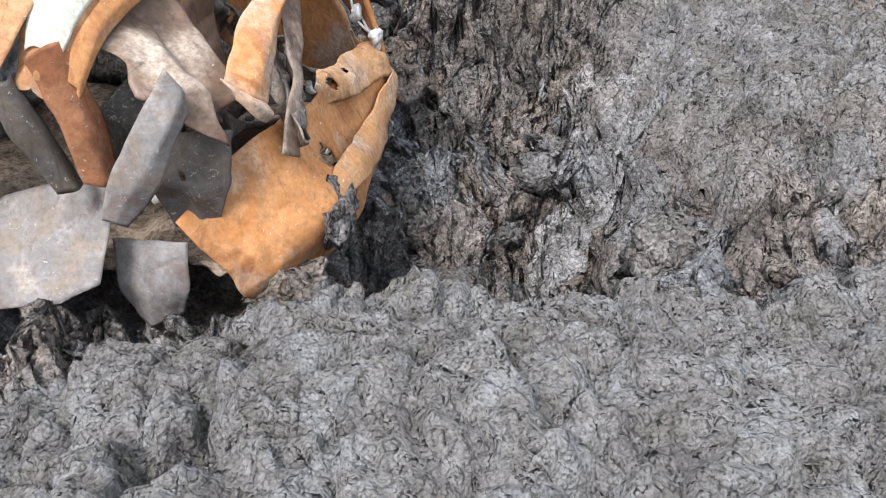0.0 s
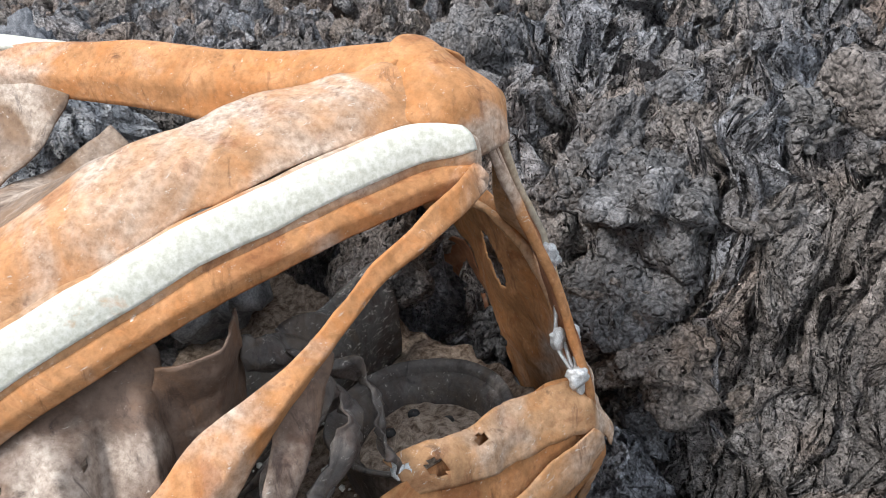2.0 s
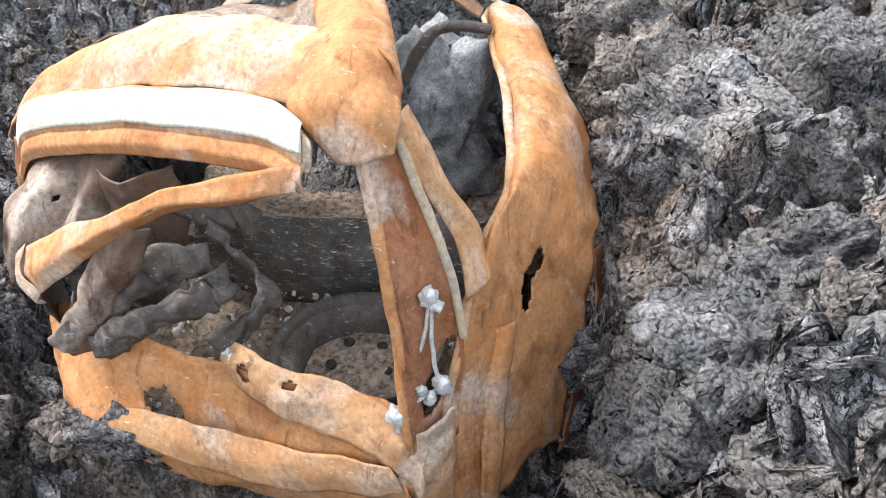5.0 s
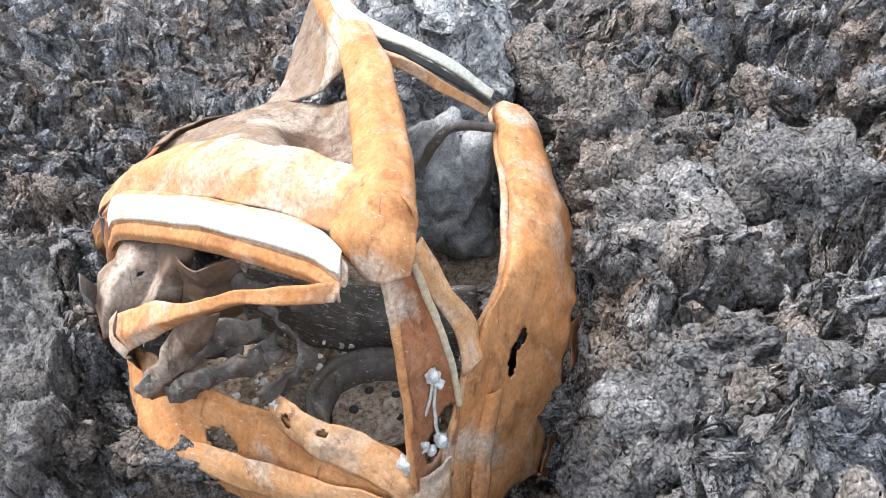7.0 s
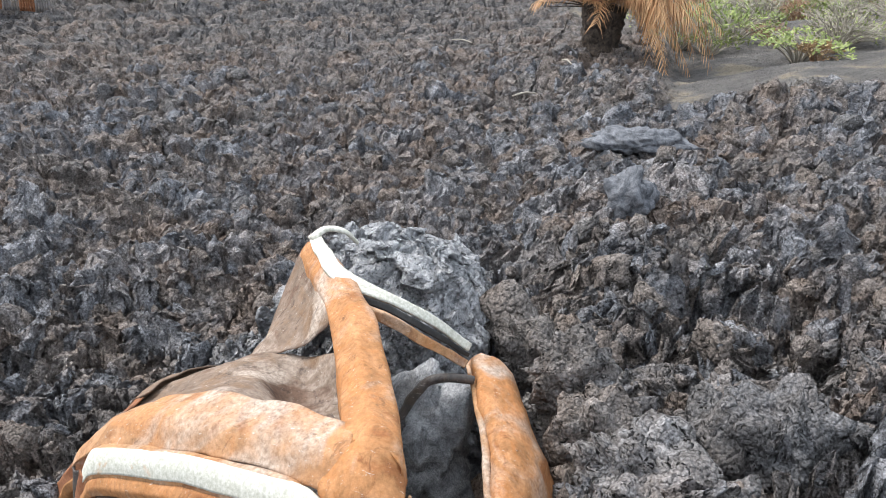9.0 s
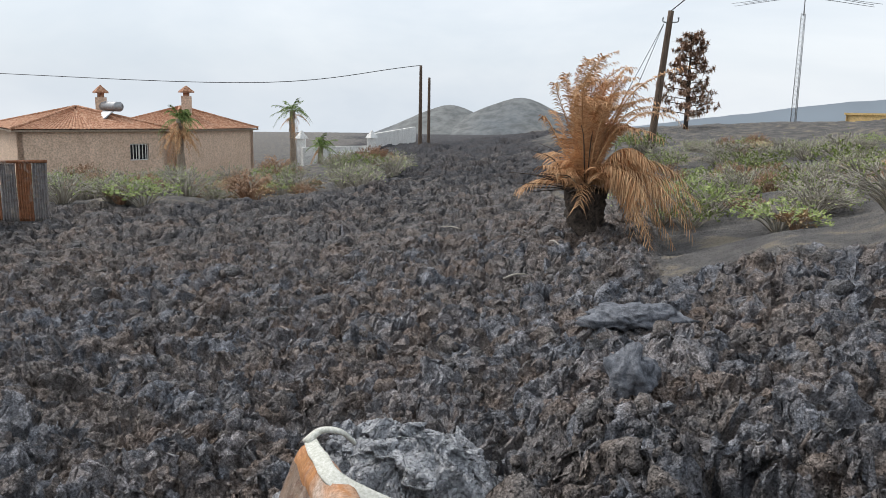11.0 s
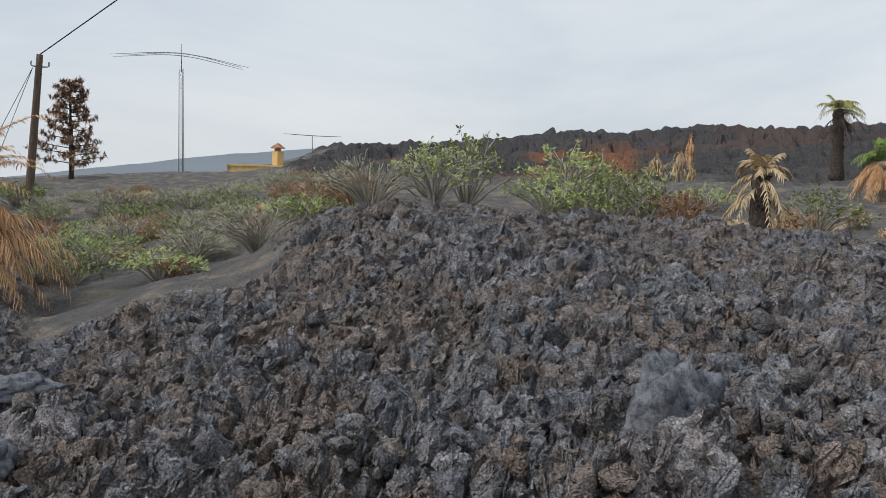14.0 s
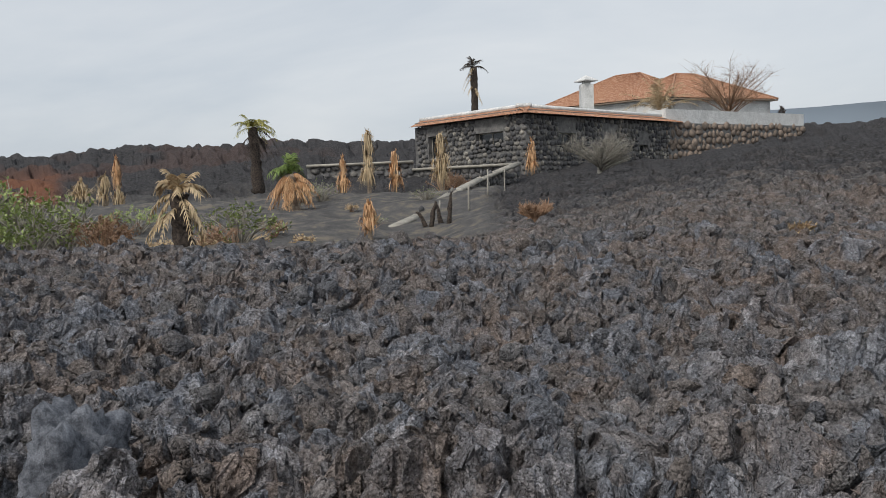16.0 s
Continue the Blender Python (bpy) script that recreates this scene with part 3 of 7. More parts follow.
def sheet(name, rails, mat, parent, label="", nu=50, nv=16, thick=0.006, crumple=0.006, scale=9.0, holes=(), seed=0, shape=None, sharp=0):
    """Pressed or crumpled sheet metal lofted across a few guide curves, with thickness, dents and cut-outs (u, v, ru, rv)."""
    curves = np.array([smooth_path(r, nu, sharp > 1) for r in rails])
    grid = np.stack([smooth_path(curves[:, k], nv, sharp > 0) for k in range(nu)])
    if shape is not None:
        u, v = np.meshgrid(np.linspace(0, 1, nu), np.linspace(0, 1, nv), indexing="ij")
        grid = grid + shape(u, v)
    g = grid.reshape(-1, 3)
    d = np.stack([fbm(g[:, 0] * scale + 7 * k + seed, g[:, 1] * scale, g[:, 2] * scale, 3, seed + k) for k in range(3)], -1)
    g = g + crumple * d
    grid = g.reshape(nu, nv, 3)
    n = np.cross(np.gradient(grid, axis=0), np.gradient(grid, axis=1))
    n = n / np.maximum(np.linalg.norm(n, axis=2, keepdims=True), 1e-9)
    inner = grid - n * thick
    keep = np.ones((nu - 1, nv - 1), bool)
    for hu, hv, ru, rv in holes:
        cu, cv = (np.arange(nu - 1) + 0.5) / (nu - 1), (np.arange(nv - 1) + 0.5) / (nv - 1)
        keep &= (((cu[:, None] - hu) / ru) ** 2 + ((cv[None, :] - hv) / rv) ** 2) > 1
    co = np.concatenate((grid.reshape(-1, 3), inner.reshape(-1, 3)))
    base = nu * nv
    faces = []
    for i in range(nu - 1):
        for j in range(nv - 1):
            if not keep[i, j]:
                continue
            a, b, c, e = i * nv + j, (i + 1) * nv + j, (i + 1) * nv + j + 1, i * nv + j + 1
            faces.append((a, b, c, e))
            faces.append((a + base, e + base, c + base, b + base))
            for (di, dj), (p, q) in (((-1, 0), (e, a)), ((1, 0), (b, c)), ((0, -1), (a, b)), ((0, 1), (c, e))):
                k, l = i + di, j + dj
                if k < 0 or l < 0 or k >= nu - 1 or l >= nv - 1 or not keep[k, l]:
                    faces.append((q, p, p + base, q + base))
    me = bpy.data.meshes.new(name)
    me.from_pydata(co.tolist(), [], faces)
    me.polygons.foreach_set("use_smooth", np.ones(len(faces), bool))
    me.update()
    return place_part(name, me, mat, parent, label)


def tube_data(points, radii, sides=8, count=0, flat=1.0, up=(0, 0, 1), crumple=0.0, seed=0):
    """Places and quads of a tapered tube along a curve; flat squashes it along the second axis."""
    count = count or max(2, len(points) * 6)
    path = smooth_path(points, count) if len(points) > 2 else smooth_path(points, max(2, min(count, 6)))
    rad = np.interp(np.linspace(0, 1, len(path)), np.linspace(0, 1, len(radii)), radii)
    tan = np.gradient(path, axis=0)
    tan /= np.maximum(np.linalg.norm(tan, axis=1, keepdims=True), 1e-9)
    side = np.cross(tan, np.array(up, float))
    weak = np.linalg.norm(side, axis=1) < 0.15
    side[weak] = np.cross(tan[weak], (1.0, 0.0, 0.0))
    side /= np.maximum(np.linalg.norm(side, axis=1, keepdims=True), 1e-9)
    other = np.cross(side, tan)
    ang = np.linspace(0, 2 * np.pi, sides, endpoint=False)
    ring = path[:, None] + rad[:, None, None] * (np.cos(ang)[None, :, None] * side[:, None] + flat * np.sin(ang)[None, :, None] * other[:, None])
    co = ring.reshape(-1, 3)
    if crumple:
        co = co + crumple * np.stack([fbm(co[:, 0] * 11 + 5 * k, co[:, 1] * 11, co[:, 2] * 11, 3, seed + k) for k in range(3)], -1)
    quads = []
    for i in range(len(path) - 1):
        for j in range(sides):
            k = (j + 1) % sides
            quads.append((i * sides + j, i * sides + k, (i + 1) * sides + k, (i + 1) * sides + j))
    quads.append(tuple(range(sides))[::-1])
    quads.append(tuple((len(path) - 1) * sides + j for j in range(sides)))
    return co, quads


class Heap:
    """Collects places and faces for one mesh."""

    def __init__(self):
        self.co, self.faces, self.n = [], [], 0

    def add(self, co, faces):
        self.co.append(np.asarray(co, float))
        self.faces += [tuple(k + self.n for k in f) for f in faces]
        self.n += len(co)
        return self

    def tube(self, *a, **k):
        return self.add(*tube_data(*a, **k))

    def box(self, low, high, turn=None, origin=(0, 0, 0)):
        x0, y0, z0 = low
        x1, y1, z1 = high
        co = np.array([(x, y, z) for z in (z0, z1) for x, y in ((x0, y0), (x1, y0), (x1, y1), (x0, y1))], float)
        if turn is not None:
            c, s = math.cos(turn), math.sin(turn)
            co = np.stack((co[:, 0] * c - co[:, 1] * s, co[:, 0] * s + co[:, 1] * c, co[:, 2]), -1)
        return self.add(co + np.array(origin), [(3, 2, 1, 0), (4, 5, 6, 7), (0, 1, 5, 4), (1, 2, 6, 5), (2, 3, 7, 6), (3, 0, 4, 7)])

    def mesh(self, name, smooth=True):
        me = bpy.data.meshes.new(name)
        me.from_pydata(np.concatenate(self.co).tolist(), [], self.faces)
        me.polygons.foreach_set("use_smooth", np.full(len(me.polygons), smooth))
        me.update()
        return me

    def part(self, name, mat, parent=None, label="", smooth=True):
        return place_part(name, self.mesh(name, smooth), mat, parent, label)


# ---- the burnt car, tail towards the walker, sunk in the lava ----
car = thing("car_wreck", "burnt-out rusty orange car wreck, crushed and buried in lava", "car wreck", at=(-0.6, 2.5, -0.3))

# roof sheet: buckled, its near edge low at one side, with a deep pocket behind the rear header
RIDGE = [(-1.06, 1.65, 0.45), (-1.02, 1.89, 0.610), (-0.86, 2.21, 0.765), (-0.77, 2.45, 0.815), (-0.70, 2.62, 0.840)]
sheet("roof", [[(-0.92, 1.55, 0.31), (-0.845, 1.70, 0.475), (-0.70, 2.10, 0.645), (-0.53, 2.50, 0.745), (-0.42, 2.74, 0.755)],
               [(-0.97, 1.57, 0.38), (-0.90, 1.78, 0.580), (-0.74, 2.17, 0.740), (-0.63, 2.48, 0.810), (-0.57, 2.66, 0.850)], RIDGE],
      M_ROOF, car, "buckled pale orange roof edge", 70, 22, 0.006, 0.010, 7.0)
sheet("roof_pocket", [RIDGE, [(-1.14, 1.71, 0.47), (-1.12, 1.94, 0.585), (-1.03, 2.20, 0.68), (-0.94, 2.40, 0.56), (-0.91, 2.56, 0.54)],
                      [(-1.25, 1.78, 0.50), (-1.28, 1.96, 0.565), (-1.25, 2.14, 0.60), (-1.22, 2.30, 0.52), (-1.20, 2.46, 0.54)],
                      [(-1.40, 1.92, 0.50), (-1.45, 2.02, 0.54), (-1.48, 2.12, 0.56), (-1.45, 2.27, 0.58), (-1.36, 2.42, 0.66)]],
      M_SCORCH, car, "scorched grey roof sheet dented into a pocket", 70, 40, 0.006, 0.010, 7.0)
sheet("roof_back", [[(-1.42, 1.93, 0.47), (-1.55, 1.97, 0.40), (-1.75, 1.95, 0.32)],
                    [(-1.48, 2.08, 0.54), (-1.65, 2.06, 0.56), (-1.88, 2.00, 0.52)],
                    [(-1.45, 2.24, 0.62), (-1.68, 2.18, 0.70), (-1.96, 2.06, 0.74)],
                    [(-1.42, 2.37, 0.76), (-1.66, 2.25, 0.79), (-1.96, 2.10, 0.80)]],
      M_SCORCH, car, "grey scaled roof sheet folded upwards", 26, 30, 0.006, 0.012, 7.0)
# crushed side of the roof: a grey and orange rail falling into the lava, with the sheet behind it
FALL = [(-1.10, 1.74, 0.52), (-1.176, 1.667, 0.448), (-1.23, 1.57, 0.295), (-1.317, 1.446, 0.161), (-1.41, 1.31, 0.02), (-1.48, 1.20, -0.14)]
sheet("fallen_rail", [FALL, [(-1.03, 1.68, 0.47), (-1.089, 1.641, 0.415), (-1.141, 1.558, 0.312), (-1.192, 1.469, 0.195), (-1.225, 1.339, 0.044), (-1.29, 1.20, -0.13)],
                      [(-1.04, 1.70, 0.43), (-1.081, 1.675, 0.377), (-1.154, 1.54, 0.217), (-1.198, 1.414, 0.056), (-1.222, 1.304, -0.06), (-1.28, 1.18, -0.24)]],
      M_RUST_BROWN, car, "brown rusty side rail of the roof", 60, 18, 0.006, 0.008, 8.0, (), 51, sharp=1)
sheet("rail_lip", [[(-1.03, 1.70, 0.42), (-1.075, 1.672, 0.375), (-1.148, 1.537, 0.218), (-1.192, 1.41, 0.058), (-1.216, 1.30, -0.06), (-1.27, 1.18, -0.24)],
                   [(-1.03, 1.72, 0.38), (-1.07, 1.69, 0.335), (-1.14, 1.555, 0.178), (-1.18, 1.43, 0.02), (-1.21, 1.32, -0.10), (-1.26, 1.19, -0.27)],
                   [(-1.06, 1.75, 0.36), (-1.10, 1.72, 0.315), (-1.17, 1.585, 0.158), (-1.21, 1.46, 0.0), (-1.24, 1.35, -0.12), (-1.29, 1.22, -0.29)]],
      M_RUST, car, "orange rusty lip of the side rail", 60, 10, 0.006, 0.008, 9.0, (), 52, sharp=1)
sheet("roof_side", [FALL, [(-1.30, 1.80, 0.51), (-1.33, 1.72, 0.44), (-1.37, 1.62, 0.31), (-1.42, 1.49, 0.17), (-1.49, 1.36, 0.03), (-1.56, 1.24, -0.15)],
                    [(-1.46, 1.92, 0.46), (-1.50, 1.80, 0.40), (-1.52, 1.66, 0.28), (-1.55, 1.52, 0.14), (-1.60, 1.40, 0.0), (-1.66, 1.28, -0.17)],
                    [(-1.70, 1.93, 0.30), (-1.72, 1.82, 0.26), (-1.73, 1.68, 0.17), (-1.75, 1.55, 0.05), (-1.78, 1.42, -0.08), (-1.82, 1.30, -0.24)]],
      M_SCORCH, car, "scorched grey crushed side of the roof", 60, 30, 0.006, 0.012, 7.0, (), 53)
# roof rail running away from the rear corner
sheet("roof_rail", [[(-0.56, 2.66, 0.70), (-1.0, 2.51, 0.70), (-1.45, 2.35, 0.74), (-1.95, 2.07, 0.74)],
                    [(-0.60, 2.63, 0.83), (-1.0, 2.51, 0.79), (-1.45, 2.34, 0.80), (-1.95, 2.09, 0.79)],
                    [(-0.58, 2.72, 0.885), (-1.0, 2.58, 0.85), (-1.47, 2.40, 0.86), (-1.95, 2.12, 0.835)],
                    [(-0.53, 2.80, 0.84), (-0.95, 2.69, 0.825), (-1.47, 2.48, 0.85), (-1.93, 2.20, 0.84)],
                    [(-0.53, 2.81, 0.74), (-0.95, 2.71, 0.74), (-1.47, 2.50, 0.76), (-1.93, 2.22, 0.77)]],
      M_RUST, car, "orange rusty roof rail", 60, 22, 0.006, 0.006, 6.0, sharp=1)
sheet("roof_corner", [[(-0.62, 2.62, 0.83), (-0.54, 2.58, 0.775), (-0.46, 2.60, 0.735), (-0.42, 2.70, 0.66)],
                      [(-0.64, 2.70, 0.895), (-0.53, 2.68, 0.86), (-0.43, 2.69, 0.79), (-0.39, 2.745, 0.68)],
                      [(-0.60, 2.78, 0.87), (-0.51, 2.77, 0.84), (-0.43, 2.77, 0.79), (-0.40, 2.78, 0.69)],
                      [(-0.55, 2.82, 0.78), (-0.50, 2.82, 0.785), (-0.45, 2.83, 0.76), (-0.43, 2.82, 0.69)]],
      M_RUST, car, "rounded rusty roof corner", 36, 28, 0.006, 0.008, 8.0)
# rear header: white residue on its rounded face, rusty lip below, turned down at the crushed end
HEADER = [(-0.855, 1.645, 0.335), (-0.80, 1.745, 0.452), (-0.66, 2.10, 0.592), (-0.50, 2.48, 0.690), (-0.42, 2.63, 0.700)]


def along(base, rise, out, ends=1.0):
    """A guide curve beside the header, offset up its face and outwards."""
    q = []
    for k, p in enumerate(base):
        f = ends if k in (0, len(base) - 1) else 1.0
        q.append((p[0] - 0.50 * rise * f + 0.75 * out, p[1] - 0.10 * rise * f + 0.2 * out, p[2] + 0.80 * rise * f + 0.6 * out))
    return q


sheet("header_face", [along(HEADER, 0.066, -0.03, 0.3), along(HEADER, 0.052, 0.018, 0.4), along(HEADER, 0.012, 0.034, 0.7), along(HEADER, -0.034, 0.026, 0.9), along(HEADER, -0.052, 0.006)],
      M_RUST_PALE, car, "rusty rounded rear header", 70, 18, 0.006, 0.004, 8.0)
INNER = [tuple(p) for p in smooth_path(HEADER, 41)[0::4]]
sheet("white_residue", [along(INNER, 0.058, 0.010, 0.7), along(INNER, 0.046, 0.030, 0.75), along(INNER, 0.010, 0.041, 0.9), along(INNER, -0.032, 0.034, 0.7)],
      M_CHALK, car, "chalk-white burnt paint on the header", 70, 16, 0.004, 0.003, 8.0)
sheet("header_lip", [along(HEADER, -0.040, 0.012, 1.2), along(HEADER, -0.056, 0.026, 1.1), along(HEADER, -0.082, 0.030), along(HEADER, -0.104, 0.006)],
      M_RUST, car, "orange rusty lip under the header", 70, 18, 0.006, 0.004, 9.0, sharp=1)
for at_end, away, skin in ((-1, (0.012, 0.024, -0.003), M_RUST_PALE), (0, (-0.020, -0.036, -0.036), M_RUST_PALE)):      # rounded ends of the header
    SECTION = [np.array(along(HEADER, r, o, e)[at_end]) for r, o, e in ((0.066, -0.03, 0.3), (0.052, 0.018, 0.4), (0.012, 0.034, 0.7), (-0.034, 0.026, 0.9), (-0.060, 0.010, 1.0))]
    MIDDLE = sum(SECTION) / len(SECTION)
    sheet("header_cap", [[tuple(MIDDLE + (p - MIDDLE) * f + np.array(away) * g) for p in SECTION] for f, g in ((1.0, -0.05), (0.99, 0.25), (0.86, 0.65), (0.55, 0.92), (0.05, 1.0))],
          skin, car, "rounded pale end of the header", 30, 18, 0.005, 0.003, 9.0)
sheet("header_end", [[(-0.865, 1.615, 0.36), (-0.845, 1.61, 0.30), (-0.82, 1.61, 0.20), (-0.81, 1.615, 0.08)],
                     [(-0.815, 1.655, 0.385), (-0.805, 1.645, 0.30), (-0.78, 1.645, 0.20), (-0.77, 1.65, 0.06)],
                     [(-0.77, 1.74, 0.37), (-0.79, 1.705, 0.30), (-0.77, 1.71, 0.20), (-0.76, 1.72, 0.05)]],
      M_RUST_BROWN, car, "brown rusty pillar stump under the header", 30, 12, 0.006, 0.006, 9.0)
sheet("side_post", [[(-0.93, 1.55, 0.33), (-0.90, 1.56, 0.22), (-0.86, 1.60, 0.06)], [(-0.89, 1.57, 0.33), (-0.86, 1.585, 0.22), (-0.83, 1.62, 0.06)], [(-0.90, 1.62, 0.33), (-0.86, 1.63, 0.22), (-0.83, 1.66, 0.06)]],
      M_SCALE, car, "blackened side post", 24, 10, 0.006, 0.006, 9.0)
# torn strap from the header, widening into a folded tongue at the crushed side
sheet("strap", [[(-0.385, 2.65, 0.68), (-0.365, 2.54, 0.66), (-0.385, 2.30, 0.565), (-0.42, 2.13, 0.455), (-0.50, 1.98, 0.36), (-0.52, 1.82, 0.25)],
                [(-0.345, 2.63, 0.63), (-0.335, 2.52, 0.61), (-0.365, 2.30, 0.530), (-0.39, 2.12, 0.42), (-0.43, 1.97, 0.31), (-0.465, 1.83, 0.20)],
                [(-0.39, 2.59, 0.595), (-0.375, 2.50, 0.57), (-0.40, 2.30, 0.495), (-0.415, 2.13, 0.38), (-0.43, 2.00, 0.27), (-0.44, 1.88, 0.165)]],
      M_RUST, car, "torn orange metal strap", 70, 12, 0.005, 0.006, 9.0, [(0.42, 0.5, 0.010, 0.09)], sharp=1)
sheet("strap_fold", [[(-0.525, 1.815, 0.255), (-0.50, 1.80, 0.235), (-0.49, 1.80, 0.21)], [(-0.465, 1.825, 0.21), (-0.445, 1.82, 0.185), (-0.455, 1.83, 0.15)], [(-0.44, 1.88, 0.17), (-0.425, 1.87, 0.145), (-0.445, 1.88, 0.12)]],
      M_RUST_PALE, car, "paler folded tip of the strap", 16, 10, 0.005, 0.004, 12.0)
# crushed sheets hanging under the header
sheet("crushed_flap", [[(-0.84, 1.73, 0.40), (-0.70, 1.73, 0.32), (-0.68, 1.67, 0.25), (-0.58, 1.70, 0.19)],
                       [(-0.82, 1.82, 0.43), (-0.64, 1.79, 0.34), (-0.55, 1.755, 0.24), (-0.51, 1.74, 0.12)],
                       [(-0.79, 1.92, 0.47), (-0.69, 1.90, 0.36), (-0.65, 1.86, 0.25), (-0.56, 1.82, 0.16)],
                       [(-0.76, 1.97, 0.49), (-0.63, 1.96, 0.37), (-0.55, 1.93, 0.27), (-0.50, 1.90, 0.20)],
                       [(-0.76, 2.06, 0.52), (-0.69, 2.05, 0.42), (-0.66, 2.02, 0.31), (-0.60, 1.98, 0.22)]],
      M_FLAP, car, "grey-brown scorched crumpled sheet with a bolt hole", 44, 46, 0.005, 0.012, 9.0, [(0.42, 0.40, 0.022, 0.022)], 3, sharp=2)
sheet("crushed_web", [[(-0.62, 2.00, 0.44), (-0.66, 1.98, 0.30), (-0.60, 2.00, 0.15)], [(-0.56, 2.10, 0.45), (-0.60, 2.10, 0.33), (-0.58, 2.10, 0.17)], [(-0.66, 2.20, 0.46), (-0.68, 2.22, 0.35), (-0.66, 2.20, 0.20)]],
      M_FLAP, car, "grey-brown scorched crumpled web", 30, 24, 0.005, 0.018, 7.0, (), 5, sharp=2)
sheet("twisted_strip", [[(-0.415, 2.20, 0.47), (-0.43, 2.09, 0.36), (-0.40, 2.00, 0.20), (-0.415, 1.90, 0.03)], [(-0.39, 2.22, 0.43), (-0.38, 2.13, 0.32), (-0.37, 2.04, 0.17), (-0.38, 1.95, 0.0)], [(-0.43, 2.24, 0.42), (-0.42, 2.17, 0.29), (-0.42, 2.08, 0.15), (-0.42, 1.99, 0.0)]],
      M_FLAP, car, "twisted scorched brown strip", 40, 10, 0.005, 0.010, 10.0, (), 7, sharp=1)
for k, (pts, wide) in enumerate((([(-0.40, 1.95, 0.03), (-0.44, 2.06, 0.16), (-0.50, 2.20, 0.24), (-0.56, 2.33, 0.24)], 0.050), ([(-0.40, 2.02, 0.02), (-0.42, 2.15, 0.12), (-0.48, 2.30, 0.18), (-0.56, 2.36, 0.20)], 0.040),
                                 ([(-0.62, 2.30, 0.30), (-0.58, 2.39, 0.25), (-0.54, 2.44, 0.17), (-0.48, 2.40, 0.10), (-0.42, 2.33, 0.07)], 0.038), ([(-0.66, 2.20, 0.34), (-0.66, 2.32, 0.30), (-0.68, 2.42, 0.27)], 0.055),
                                 ([(-0.56, 1.90, 0.10), (-0.60, 2.05, 0.06), (-0.58, 2.22, 0.10)], 0.060), ([(-0.74, 1.80, 0.08), (-0.70, 1.98, 0.16), (-0.74, 2.15, 0.20)], 0.050))):
    a = [(p[0], p[1] - 0.3 * wide, p[2] + wide) for p in pts]
    b = [(p[0] + 0.6 * wide, p[1], p[2]) for p in pts]
    c = [(p[0] - 0.2 * wide, p[1] + 0.6 * wide, p[2] - 0.9 * wide) for p in pts]
    sheet("buckled_brace", [a, b, c], M_SCALE, car, "buckled blackened brace", 40, 12, 0.005, 0.026, 15.0, (), 11 + k, sharp=1)
# big pale torn sheet and dark plates at the crushed corner
sheet("torn_sheet", [[(-1.19, 1.63, -0.065), (-1.06, 1.735, 0.0), (-0.92, 1.75, 0.03), (-0.78, 1.72, 0.07)], [(-1.14, 1.57, -0.11), (-1.01, 1.64, -0.075), (-0.89, 1.65, -0.065), (-0.79, 1.67, -0.045)], [(-1.05, 1.515, -0.18), (-0.98, 1.535, -0.185), (-0.90, 1.55, -0.19), (-0.82, 1.60, -0.17)]],
      M_STEEL, car, "pale grey torn sheet metal", 37, 21, 0.005, 0.005, 6.0, (), 21, sharp=2)
sheet("torn_tongue", [[(-0.60, 1.66, 0.33), (-0.68, 1.63, 0.20), (-0.76, 1.635, 0.08), (-0.80, 1.64, -0.02)], [(-0.565, 1.67, 0.28), (-0.62, 1.63, 0.17), (-0.70, 1.63, 0.06), (-0.77, 1.64, -0.03)], [(-0.57, 1.69, 0.22), (-0.61, 1.66, 0.14), (-0.68, 1.66, 0.02), (-0.75, 1.66, -0.05)]],
      M_STEEL, car, "pale grey torn tongue of metal", 30, 12, 0.005, 0.006, 7.0, (), 23, sharp=1)
sheet("corner_plate", [[(-0.83, 1.74, -0.12), (-0.76, 1.72, -0.12), (-0.66, 1.75, -0.14)], [(-0.83, 1.71, -0.24), (-0.75, 1.69, -0.25), (-0.66, 1.72, -0.26)], [(-0.80, 1.72, -0.34), (-0.77, 1.71, -0.37), (-0.70, 1.74, -0.34)]],
      M_STEEL, car, "dark speckled corner plate", 24, 18, 0.006, 0.008, 8.0, (), 25, sharp=2)
sheet("inner_plate", [[(-0.70, 1.74, 0.16), (-0.62, 1.76, 0.14), (-0.52, 1.82, 0.12)], [(-0.70, 1.73, 0.04), (-0.62, 1.73, 0.02), (-0.54, 1.79, 0.0)], [(-0.68, 1.76, -0.10), (-0.62, 1.76, -0.12), (-0.58, 1.80, -0.13)]],
      M_SCALE, car, "dark scorched inner plate with a hole", 30, 26, 0.005, 0.012, 8.0, [(0.45, 0.4, 0.04, 0.05)], 27, sharp=2)
# load floor, spare wheel and the burnt things on the floor
sheet("floor_pan", [[(-1.75, 1.80, -0.22), (-1.2, 1.78, -0.24), (-0.70, 1.78, -0.24), (-0.42, 1.90, -0.22)], [(-1.75, 2.30, -0.24), (-1.2, 2.30, -0.25), (-0.8, 2.3, -0.25), (-0.34, 2.3, -0.20)],
                    [(-1.75, 2.75, -0.22), (-1.2, 2.75, -0.25), (-0.8, 2.75, -0.25), (-0.30, 2.75, -0.18)], [(-1.75, 3.02, -0.10), (-1.2, 3.08, -0.14), (-0.8, 3.10, -0.16), (-0.40, 2.98, -0.14)]],
      M_DEBRIS, car, "burnt load floor strewn with debris", 60, 50, 0.01, 0.035, 10.0, (), 31)
